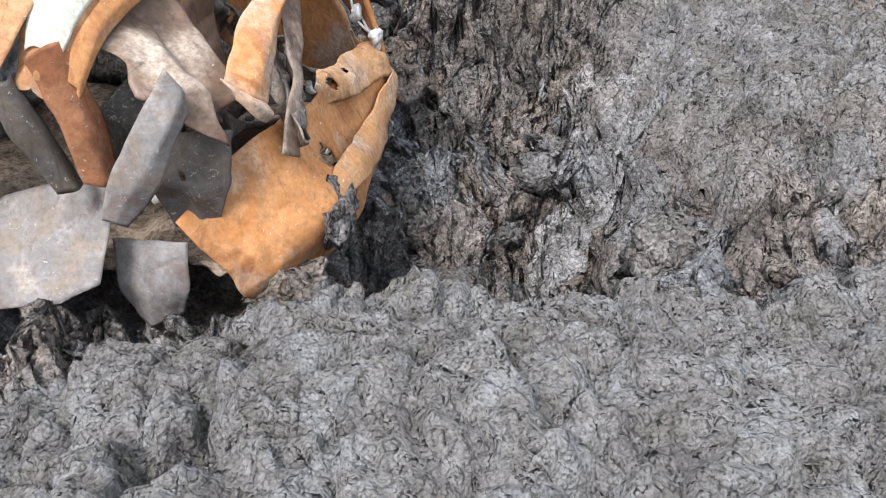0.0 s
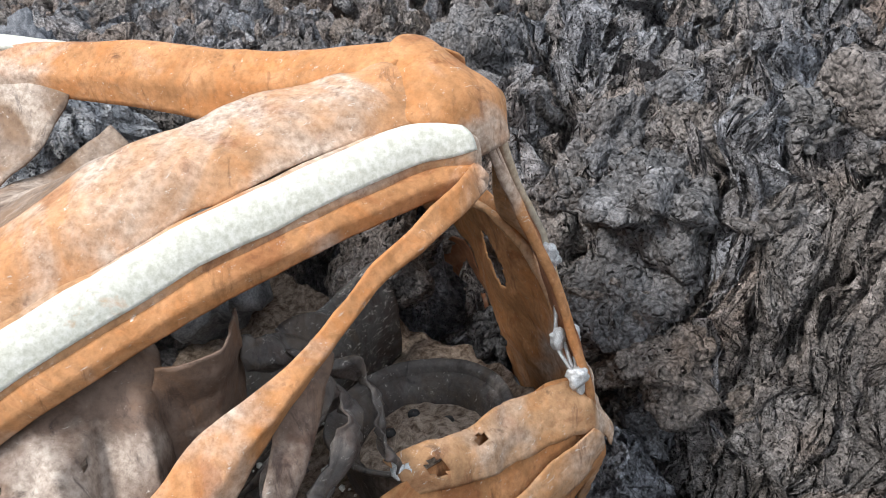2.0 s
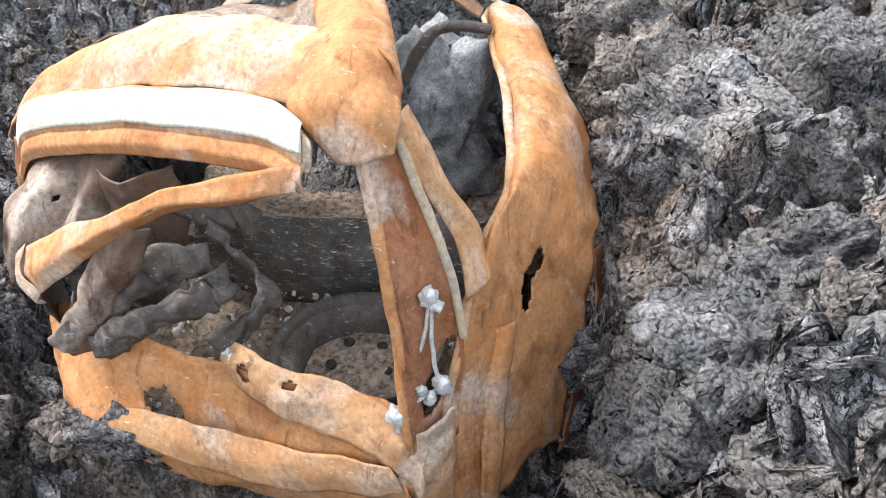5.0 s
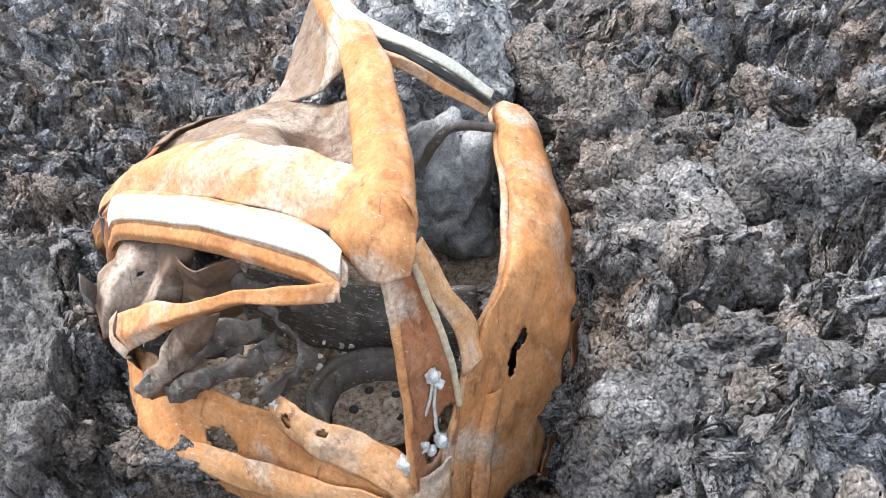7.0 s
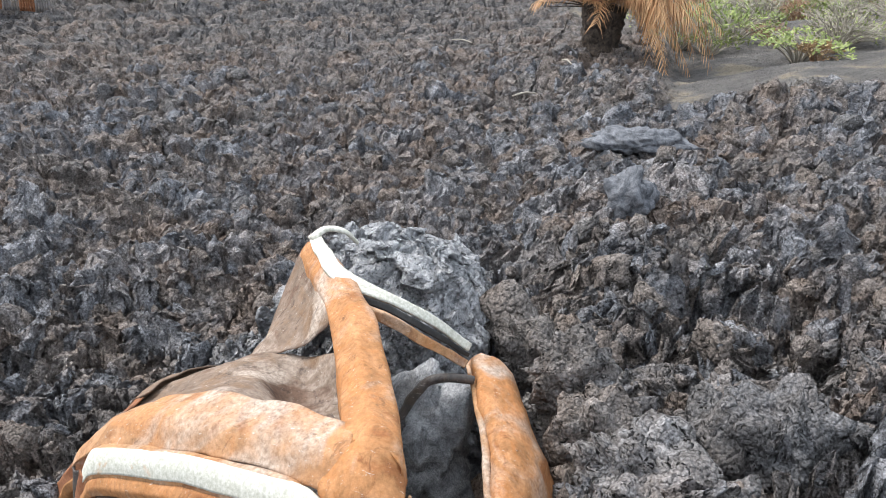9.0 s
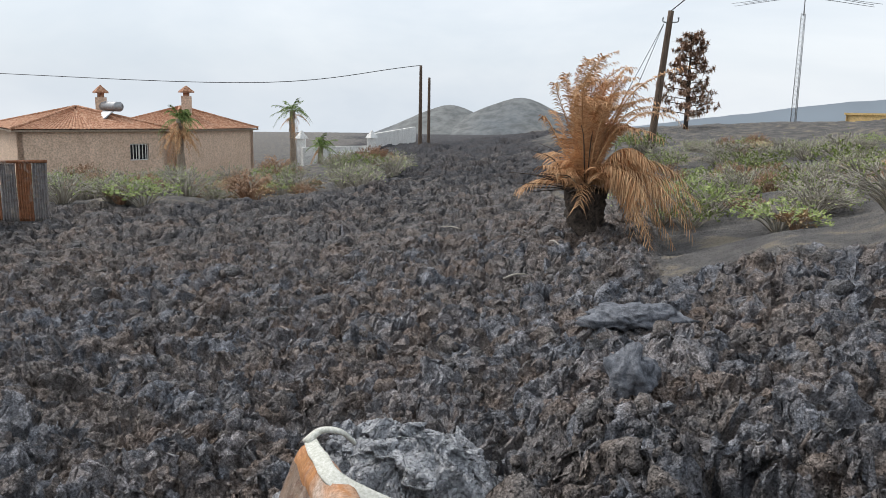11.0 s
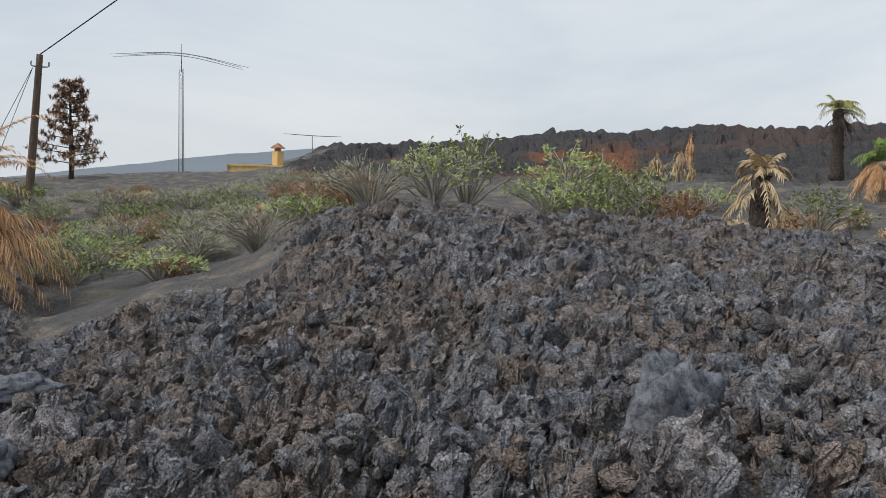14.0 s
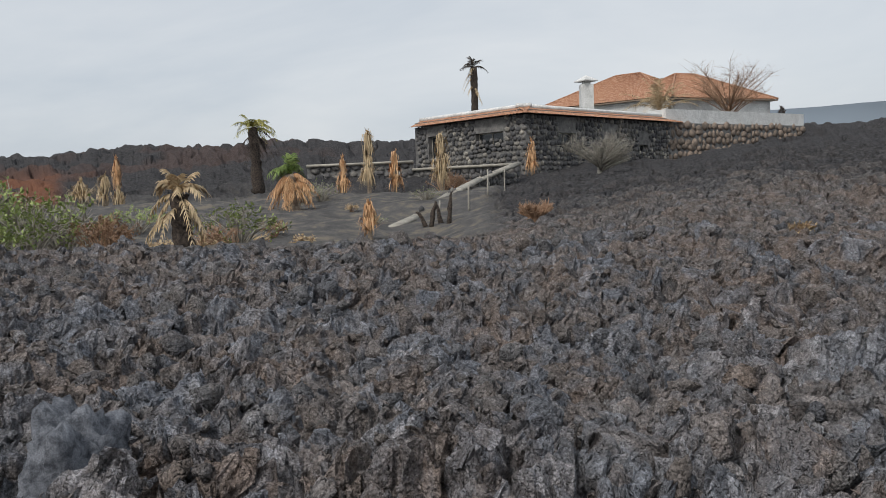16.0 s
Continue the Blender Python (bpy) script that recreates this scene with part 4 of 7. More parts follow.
sheet("seat_back", [[(-1.02, 2.05, 0.06), (-1.02, 2.30, 0.04), (-0.99, 2.60, 0.10), (-1.02, 2.95, 0.16)], [(-0.98, 2.05, -0.02), (-0.95, 2.30, -0.06), (-0.93, 2.60, -0.02), (-0.98, 2.98, 0.02)], [(-1.0, 2.05, -0.20), (-0.98, 2.30, -0.25), (-0.96, 2.60, -0.22), (-1.0, 3.0, -0.20)]],
      M_FLECKED, car, "charred seat back flecked with white ash", 40, 18, 0.02, 0.010, 8.0, (), 33)
LITTER = np.random.RandomState(44)
_v, _f = icosphere(1)
_cos, _tris = [], []
for k in range(260):                 # white and brown ash crumbs on the load floor
    r = 0.004 + 0.014 * LITTER.rand() ** 2.5
    _cos.append(rock_shape(_v, 300 + k % 9, 0.4) * r + np.array((LITTER.uniform(-1.0, -0.36), LITTER.uniform(2.0, 2.98), -0.205 + 0.02 * LITTER.rand())))
    _tris.append(_f + k * len(_v))
tagged(place_part("ash_litter", tri_mesh("ash_litter", np.concatenate(_cos), np.concatenate(_tris)), M_WHITE, car, "crumbs of white ash on the load floor"), kind="stuff")
wheel = thing("spare_wheel", "burnt spare wheel rim full of ash in the boot", "wheel", at=(-0.61, 2.67, -0.12))


def turned(profile, sides=48, tilt=(0.0, 0.0), wave=0.0, at=(0, 0, 0), seed=0):
    """A body of revolution from (radius, height) pairs."""
    ang = np.linspace(0, 2 * np.pi, sides, endpoint=False)
    co = np.array([(r * math.cos(a), r * math.sin(a), z) for r, z in profile for a in ang])
    if wave:
        co = co + wave * np.stack([fbm(co[:, 0] * 14 + k, co[:, 1] * 14, co[:, 2] * 14, 3, seed + k) for k in range(3)], -1)
    m = np.array(Euler((tilt[0], tilt[1], 0)).to_matrix())
    co = co @ m.T + np.array(at)
    quads = [(i * sides + j, i * sides + (j + 1) % sides, (i + 1) * sides + (j + 1) % sides, (i + 1) * sides + j) for i in range(len(profile) - 1) for j in range(sides)]
    return co, quads


W_AT, W_TILT = (-0.61, 2.67, -0.10), (0.06, -0.10)
Heap().add(*turned([(0.17, -0.09), (0.185, -0.03), (0.20, 0.0), (0.225, 0.015), (0.245, 0.03), (0.25, 0.04), (0.243, 0.046), (0.222, 0.03), (0.215, -0.12)], 64, W_TILT, 0.003, W_AT)).part("rim", M_SCALE, wheel, "blackened steel rim")
Heap().add(*turned([(0.172, -0.06), (0.15, -0.045), (0.11, -0.05), (0.08, -0.03), (0.045, -0.025), (0.03, -0.04), (0.002, -0.05)], 64, W_TILT, 0.012, W_AT, 4)).part("wheel_disc", M_DEBRIS, wheel, "wheel disc caked with brown ash")
# no holes are cut: black discs give the darkness inside them
for k in range(5):
    a = k * 1.2566
    Heap().add(*turned([(0.018, -0.004), (0.016, 0.004), (0.002, 0.005)], 10, W_TILT, 0.002, (W_AT[0] + 0.085 * math.cos(a), W_AT[1] + 0.085 * math.sin(a), W_AT[2] - 0.03))).part("wheel_hole", M_GAP_BLACK, wheel)
# melted trim and wires on the pillar
wires = thing("melted_wires", "pale melted aluminium drips on bare wires", "wire", at=(-0.34, 2.9, 0.2))
WIRE = [[(-0.375, 2.905, 0.37), (-0.345, 2.895, 0.26), (-0.315, 2.86, 0.15), (-0.255, 2.85, 0.085)], [(-0.37, 2.91, 0.36), (-0.34, 2.915, 0.25), (-0.33, 2.93, 0.16), (-0.32, 2.95, 0.12)], [(-0.255, 2.85, 0.09), (-0.29, 2.90, 0.11), (-0.33, 2.95, 0.13)], [(-0.30, 2.87, 0.16), (-0.26, 2.86, 0.06), (-0.245, 2.875, 0.0)]]
for pts in WIRE:
    Heap().tube(pts, [0.0045, 0.006, 0.0045], 6, 24, 1, (1, 0, 0), 0.004, 8).part("wire", M_MELT, wires)
for k, (x, y, z, r) in enumerate(((-0.37, 2.905, 0.365, 0.020), (-0.365, 2.92, 0.345, 0.014), (-0.315, 2.86, 0.165, 0.019), (-0.25, 2.848, 0.09, 0.023), (-0.325, 2.945, 0.135, 0.022), (-0.25, 2.86, 0.055, 0.015), (-0.30, 2.92, 0.11, 0.015), (-0.29, 2.90, 0.14, 0.013), (-0.415, 2.37, 0.055, 0.016), (-0.40, 2.385, 0.05, 0.011))):
    v, f = icosphere(3)
    me = tri_mesh("drip", rock_shape(v, 200 + k, 0.28) * np.array((r, r, r * 1.25)) + np.array((x, y, z)), f)
    place_part("drip", me, M_MELT, wires)
# lump of slag on the pillar's foot and white-crusted scrap on the tail panel
sheet("tail_lip", [[(-0.44, 2.36, 0.08), (-0.38, 2.52, 0.075), (-0.35, 2.70, 0.07), (-0.28, 2.85, 0.06), (-0.235, 2.92, 0.0)], [(-0.40, 2.36, 0.05), (-0.33, 2.52, 0.03), (-0.29, 2.70, 0.03), (-0.235, 2.84, 0.02), (-0.20, 2.92, -0.05)], [(-0.38, 2.38, 0.0), (-0.31, 2.54, -0.03), (-0.265, 2.70, -0.04), (-0.21, 2.84, -0.06), (-0.19, 2.92, -0.13)]],
      M_RUST_PALE, car, "torn pale rusty lip of the tail panel", 60, 14, 0.006, 0.012, 11.0, [(0.86, 0.35, 0.025, 0.16), (0.30, 0.3, 0.03, 0.12), (0.12, 0.5, 0.03, 0.2)], 41, sharp=1)
# rear pillar between roof corner and tail
sheet("rear_pillar", [[(-0.42, 2.74, 0.70), (-0.37, 2.79, 0.53), (-0.30, 2.84, 0.33), (-0.235, 2.88, 0.07), (-0.22, 2.89, -0.08)],
                      [(-0.45, 2.77, 0.70), (-0.41, 2.82, 0.53), (-0.35, 2.87, 0.33), (-0.29, 2.91, 0.07), (-0.27, 2.93, -0.08)],
                      [(-0.47, 2.80, 0.71), (-0.455, 2.855, 0.54), (-0.41, 2.91, 0.36), (-0.37, 2.95, 0.16), (-0.31, 2.96, -0.06)],
                      [(-0.47, 2.815, 0.73), (-0.455, 2.875, 0.56), (-0.42, 2.945, 0.40), (-0.40, 2.985, 0.24), (-0.33, 2.99, -0.04)]],
      M_RUST_BROWN, car, "red-brown rusty rear pillar", 60, 24, 0.006, 0.006, 9.0, [(0.755, 0.60, 0.075, 0.30)], sharp=1)
sheet("pillar_ridge", [[(-0.45, 2.80, 0.75), (-0.46, 2.865, 0.60), (-0.48, 2.95, 0.44), (-0.44, 2.985, 0.30)],
                       [(-0.46, 2.83, 0.775), (-0.48, 2.90, 0.62), (-0.53, 2.985, 0.44), (-0.46, 3.01, 0.31)],
                       [(-0.52, 2.835, 0.755), (-0.54, 2.91, 0.59), (-0.585, 3.00, 0.40), (-0.52, 3.035, 0.31)]],
      M_RUST_PALE, car, "pale rusty flange of the pillar", 40, 10, 0.006, 0.004, 9.0, sharp=1)
Heap().tube([(-0.43, 2.745, 0.69), (-0.38, 2.785, 0.53), (-0.31, 2.835, 0.33), (-0.24, 2.872, 0.07), (-0.225, 2.885, -0.06)], [0.016, 0.014, 0.014, 0.013, 0.010], 8, 60, 0.8, (1, 0, 0), 0.004, 3).part("pillar_flange", M_RUST, car, "orange rolled edge of the pillar")
Heap().tube([(-0.46, 2.825, 0.71), (-0.45, 2.885, 0.54), (-0.415, 2.95, 0.38), (-0.39, 2.985, 0.23)], [0.013, 0.012, 0.012, 0.010], 8, 50, 0.8, (1, 0, 0), 0.004, 5).part("pillar_flange", M_SCALED_PALE, car, "pale scaled seam of the pillar")
Heap().tube([(-1.70, 2.89, 0.475), (-1.2, 3.007, 0.435), (-0.80, 3.047, 0.388), (-0.58, 3.003, 0.365), (-0.43, 2.982, 0.235), (-0.325, 2.955, 0.0), (-0.285, 2.96, -0.24)], [0.016, 0.016, 0.015, 0.015, 0.013, 0.012, 0.010], 8, 80, 0.8, (0, 0, 1), 0.005, 7).part("window_flange", M_RUST_PALE, car, "pale rolled window edge")
sheet("tail_corner", [[(-0.245, 2.88, 0.03), (-0.205, 2.85, -0.10), (-0.225, 2.87, -0.23), (-0.275, 2.91, -0.37)], [(-0.245, 2.92, 0.05), (-0.21, 2.92, -0.08), (-0.222, 2.93, -0.22), (-0.268, 2.95, -0.38)], [(-0.33, 2.985, 0.06), (-0.305, 2.985, -0.06), (-0.28, 2.99, -0.22), (-0.295, 3.0, -0.39)]],
      M_RUST_PALE, car, "torn rusty corner joining tail and side", 40, 20, 0.006, 0.012, 12.0, [(0.32, 0.4, 0.05, 0.10)], 43)
sheet("corner_crease", [[(-0.50, 3.055, 0.17), (-0.42, 3.045, -0.02), (-0.36, 3.05, -0.20), (-0.345, 3.06, -0.36)], [(-0.515, 3.085, 0.17), (-0.435, 3.08, -0.02), (-0.375, 3.08, -0.20), (-0.35, 3.09, -0.36)], [(-0.55, 3.10, 0.155), (-0.48, 3.10, -0.04), (-0.415, 3.105, -0.21), (-0.385, 3.11, -0.37)]],
      M_RUST, car, "raised crease on the bulged corner", 40, 10, 0.005, 0.006, 10.0, (), 47)
# body side: shoulder running forward and the bulged tail corner
sheet("quarter_panel", [[(-1.72, 2.885, 0.46), (-1.2, 3.005, 0.42), (-0.80, 3.045, 0.37), (-0.565, 3.0, 0.355), (-0.42, 2.985, 0.22), (-0.31, 2.96, -0.02), (-0.28, 2.97, -0.33)],
                        [(-1.69, 2.905, 0.515), (-1.2, 3.03, 0.475), (-0.80, 3.07, 0.435), (-0.60, 3.025, 0.400), (-0.47, 3.03, 0.22), (-0.37, 3.02, -0.03), (-0.33, 3.03, -0.37)],
                        [(-1.72, 2.96, 0.52), (-1.2, 3.10, 0.475), (-0.85, 3.115, 0.415), (-0.67, 3.07, 0.355), (-0.57, 3.08, 0.18), (-0.49, 3.10, -0.05), (-0.42, 3.11, -0.37)],
                        [(-1.74, 3.04, 0.47), (-1.25, 3.205, 0.385), (-0.94, 3.205, 0.33), (-0.79, 3.16, 0.28), (-0.71, 3.15, 0.13), (-0.65, 3.18, -0.07), (-0.55, 3.19, -0.38)],
                        [(-1.74, 3.12, 0.30), (-1.3, 3.295, 0.20), (-1.02, 3.30, 0.16), (-0.93, 3.30, 0.11), (-0.89, 3.315, 0.02), (-0.84, 3.30, -0.09), (-0.66, 3.28, -0.41)]],
      M_RUST, car, "orange rusty quarter panel with a slot in its bulged corner", 150, 60, 0.006, 0.013, 7.0, [(0.655, 0.685, 0.058, 0.05), (0.60, 0.72, 0.05, 0.04)])
sheet("side_skirt", [[(-0.93, 3.30, 0.10), (-0.90, 3.325, 0.0), (-0.86, 3.33, -0.12), (-0.76, 3.31, -0.28), (-0.62, 3.27, -0.44)], [(-1.02, 3.34, 0.08), (-1.0, 3.37, -0.04), (-0.95, 3.38, -0.16), (-0.85, 3.36, -0.30), (-0.70, 3.31, -0.47)], [(-1.10, 3.34, 0.0), (-1.06, 3.37, -0.10), (-1.02, 3.39, -0.22), (-0.92, 3.37, -0.36), (-0.78, 3.32, -0.52)]],
      M_RUST_BROWN, car, "red-brown rusty side below the shoulder", 50, 16, 0.006, 0.010, 8.0)
# window sash bowed over the opening
sheet("window_sash", [[(-1.97, 2.11, 0.845), (-1.78, 2.20, 0.865), (-1.60, 2.31, 0.86), (-1.56, 2.50, 0.81), (-1.61, 2.70, 0.71), (-1.70, 2.88, 0.545)],
                      [(-1.99, 2.16, 0.86), (-1.82, 2.25, 0.88), (-1.66, 2.35, 0.875), (-1.61, 2.53, 0.82), (-1.65, 2.72, 0.72), (-1.73, 2.89, 0.56)]],
      M_CHALK, car, "pale ashen window sash", 60, 6, 0.014, 0.004, 9.0)
# added dark sheet: the shaded gap between sash and rail as a black strip
sheet("sash_seal", [[(-1.535, 2.40, 0.845), (-1.53, 2.55, 0.80), (-1.585, 2.73, 0.69), (-1.68, 2.88, 0.545)], [(-1.515, 2.42, 0.815), (-1.515, 2.57, 0.77), (-1.57, 2.735, 0.665), (-1.67, 2.875, 0.535)]],
      M_GAP_BLACK, car, "black strip standing in for the dark gap under the sash", 40, 5, 0.008, 0.003, 9.0)
sheet("sash_rail", [[(-1.49, 2.49, 0.81), (-1.50, 2.60, 0.765), (-1.56, 2.74, 0.66), (-1.66, 2.87, 0.53)],
                    [(-1.50, 2.49, 0.765), (-1.50, 2.60, 0.72), (-1.55, 2.74, 0.615), (-1.64, 2.86, 0.50)]],
      M_RUST_PALE, car, "pale rusty window rail", 40, 8, 0.02, 0.005, 9.0)
Heap().tube([(-1.97, 2.12, 0.85), (-2.04, 2.17, 0.875), (-2.06, 2.25, 0.865), (-2.10, 2.30, 0.80)], [0.022, 0.022, 0.02, 0.016], 8, 20, 0.6).part("sash_hook", M_CHALK, car, "pale hooked end of the sash")
# tail panel and bumper beam
sheet("tail_panel", [[(-0.66, 1.72, -0.07), (-0.50, 1.98, 0.05), (-0.43, 2.20, 0.05), (-0.36, 2.50, 0.035), (-0.33, 2.75, 0.06), (-0.26, 2.90, 0.06)],
                     [(-0.58, 1.73, -0.20), (-0.40, 1.96, -0.10), (-0.36, 2.20, -0.10), (-0.31, 2.48, -0.13), (-0.245, 2.74, -0.10), (-0.20, 2.88, -0.10)],
                     [(-0.55, 1.74, -0.28), (-0.34, 1.96, -0.17), (-0.285, 2.22, -0.20), (-0.265, 2.48, -0.23), (-0.235, 2.74, -0.21), (-0.22, 2.92, -0.20)],
                     [(-0.53, 1.80, -0.33), (-0.36, 1.97, -0.27), (-0.29, 2.24, -0.31), (-0.28, 2.48, -0.35), (-0.28, 2.74, -0.32), (-0.28, 2.95, -0.33)],
                     [(-0.53, 1.85, -0.38), (-0.42, 1.99, -0.38), (-0.35, 2.25, -0.40), (-0.34, 2.48, -0.42), (-0.34, 2.74, -0.40), (-0.34, 2.95, -0.40)]],
      M_RUST, car, "dented orange tail panel", 80, 36, 0.006, 0.014, 8.0, [(0.90, 0.25, 0.018, 0.06), (0.40, 0.27, 0.045, 0.085)])
sheet("bumper_band", [[(-0.35, 1.99, -0.135), (-0.315, 2.22, -0.105), (-0.285, 2.45, -0.11), (-0.245, 2.66, -0.085), (-0.195, 2.84, -0.035)], [(-0.335, 1.985, -0.15), (-0.275, 2.22, -0.145), (-0.25, 2.45, -0.16), (-0.22, 2.68, -0.14), (-0.185, 2.86, -0.06)], [(-0.33, 1.98, -0.165), (-0.262, 2.22, -0.195), (-0.24, 2.45, -0.225), (-0.215, 2.70, -0.20), (-0.19, 2.88, -0.11)]],
      M_RUST_PALE, car, "pale scaled crease along the tail panel", 60, 14, 0.005, 0.008, 10.0, sharp=0)
# grey boulder that came through the side window, with a burnt branch over it
boulder("lava_boulder", -1.66, 2.72, 0.08, np.array((0.20, 0.22, 0.28)), M_CRUST, "smooth cracked grey lava boulder inside the car", 71)
Heap().tube([(-1.50, 2.58, 0.20), (-1.49, 2.68, 0.40), (-1.50, 2.75, 0.50), (-1.52, 2.83, 0.51), (-1.56, 2.92, 0.49)], [0.020, 0.022, 0.022, 0.02, 0.016], 8, 30, 1, (1, 0, 0), 0.008, 3).part("burnt_branch", M_SCALE, None)
tagged(bpy.data.objects["burnt_branch"], "charred bent branch leaning in the car window", "branch")
boulder("tail_slag", -0.32, 2.06, -0.225, np.array((0.055, 0.13, 0.085)), M_ROCK, "grey lava stuck to the tail panel", 73)
boulder("corner_slag", -0.44, 1.84, -0.36, np.array((0.12, 0.13, 0.10)), M_ROCK, "grey lava lump against the crushed corner", 74)
for k, (x, y, z, r) in enumerate(((-1.22, 3.46, 0.20, 0.17), (-1.02, 3.56, 0.06, 0.19), (-0.78, 3.56, -0.02, 0.17), (-1.48, 3.40, 0.36, 0.18), (-0.55, 3.52, -0.22, 0.15), (-1.70, 3.30, 0.50, 0.15), (-0.30, 3.42, -0.38, 0.14))):
    tagged(boulder("bank_boulder", x, y, z, np.array((r, r * 0.9, r * 1.05)), M_ROCK, "craggy lava boulder pressed against the car's side", 90 + k, k), group="boulders against the car")
boulder("blue_boulder", -4.9, 3.85, 0.22, np.array((0.22, 0.18, 0.22)), M_BLUE_CRUST, "blue-grey lava boulder standing on the flow", 75)
boulder("pale_boulder", -2.05, 7.3, 0.74, np.array((0.22, 0.26, 0.40)), M_BLUE_CRUST, "pale blue-grey upright lava boulder", 76)
boulder("flat_slab", -7.0, 4.1, 0.16, np.array((0.30, 0.42, 0.13)), M_BLUE_CRUST, "flat grey lava slab on the flow", 77)


# ---- beyond the wreck: plants ----
M_STRAW = make_leaf("dead_palm_straw", (0.42, 0.21, 0.095), (0.74, 0.48, 0.27))
M_YELLOW_GREEN = make_leaf("yellowing_palm", (0.17, 0.17, 0.045), (0.44, 0.40, 0.13))
M_STRAW_PALE = make_leaf("pale_straw", (0.38, 0.27, 0.15), (0.60, 0.47, 0.30))
M_GREEN = make_leaf("shrub_green", (0.18, 0.24, 0.085), (0.42, 0.48, 0.18))
M_PALM_GREEN = make_leaf("palm_green", (0.10, 0.16, 0.05), (0.26, 0.33, 0.10))
M_DRY = make_leaf("dry_twigs", (0.26, 0.15, 0.09), (0.45, 0.30, 0.20))
M_GREY_TWIG = make_leaf("grey_twigs", (0.26, 0.23, 0.19), (0.46, 0.43, 0.37))
M_CHAR = make_plain("charred_bark", (0.030, 0.025, 0.022), (0.11, 0.085, 0.068), 14.0, 0.95, 0, 0.05, 0.9, 8)
M_BARK = make_plain("dry_bark", (0.20, 0.15, 0.11), (0.38, 0.31, 0.24), 16.0, 0.9, 0, 0.03, 0.7)
M_POLE = make_plain("weathered_pole_wood", (0.085, 0.060, 0.045), (0.17, 0.125, 0.095), 5.0, 0.85, 0, 0.01, 0.5, 6, 0.2, (6, 6, 0.6))
M_WALL_WHITE = make_plain("white_plaster", (0.66, 0.65, 0.62), (0.82, 0.81, 0.78), 1.5, 0.9, 0, 0.004, 0.3)
M_WALL_PINK = make_plain("salmon_plaster", (0.62, 0.45, 0.33), (0.72, 0.54, 0.41), 1.2, 0.9, 0, 0.004, 0.3)
M_WALL_YELLOW = make_plain("yellow_plaster", (0.64, 0.44, 0.18), (0.74, 0.53, 0.25), 1.5, 0.9, 0, 0.004, 0.3)
M_STONE = make_plain("dark_wall_mortar", (0.13, 0.125, 0.12), (0.25, 0.24, 0.225), 3.0, 0.95, 0, 0.05, 0.8)
M_METAL = make_plain("galvanised_mast", (0.30, 0.31, 0.32), (0.45, 0.46, 0.47), 6.0, 0.5, 0.6, 0.002, 0.2)
M_CABLE = make_plain("black_cable", (0.02, 0.02, 0.022), (0.04, 0.04, 0.042), 6.0, 0.6, 0, 0.002, 0.1)
M_DARK = make_plain("dark_window_glass", (0.020, 0.022, 0.024), (0.05, 0.052, 0.055), 2.0, 0.15, 0, 0.001, 0.05, 4, 0.5)
# no air between: the haze over hills and mountains is put into these colours
M_HILL = make_plain("haze_tinted_hillside", (0.14, 0.152, 0.16), (0.19, 0.195, 0.19), 0.006, 1.0, 0, 1.0, 0.2)
M_FAR = make_plain("haze_tinted_mountain", (0.20, 0.235, 0.27), (0.215, 0.25, 0.285), 0.00004, 1.0, 0, 1.0, 0.0)


def make_tiles():
    m, t, b, co = material("clay_roof_tiles", 0.85, 0, 0.2)
    n = noise_tex(t, co, 5.0, 6, 0.7)
    t.links.new(ramp(t, n, (0.38, (0.24, 0.12, 0.07)), (0.5, (0.42, 0.21, 0.125)), (0.62, (0.55, 0.35, 0.24))), b.inputs["Base Color"])
    return m


def make_stone():
    m, t, b, co = material("field_stone", 0.92, 0, 0.2)
    rnd = t.nodes.new("ShaderNodeNewGeometry").outputs["Random Per Island"]
    n = noise_tex(t, co, 7.0, 7, 0.7)
    c = ramp(t, rnd, (0.0, (0.075, 0.075, 0.078)), (0.5, (0.135, 0.13, 0.13)), (0.85, (0.21, 0.195, 0.175)), (1.0, (0.40, 0.37, 0.32)))
    t.links.new(mix(t, 1.0, c, ramp(t, n, (0.35, (0.6,)), (0.65, (1.3,))), "MULTIPLY"), b.inputs["Base Color"])
    bump(t, b, n, 0.7, 0.03)
    return m


M_TILE, M_FIELD = make_tiles(), make_stone()
M_BROWN_STONE = make_plain("brown_terrace_stone", (0.16, 0.13, 0.105), (0.36, 0.28, 0.22), 1.6, 0.95, 0, 0.03, 0.6)


def from_stand(bearing, dist):
    """Plan place by bearing and distance from where the walker looks that way."""
    a = radians(bearing)
    x, y = (1.11, 3.04) if bearing > 63 else (1.27, 3.70)
    return x - dist * math.sin(a), y + dist * math.cos(a)


def land(x, y):
    return float(ground_height(x, y, 5.0)[0][0])


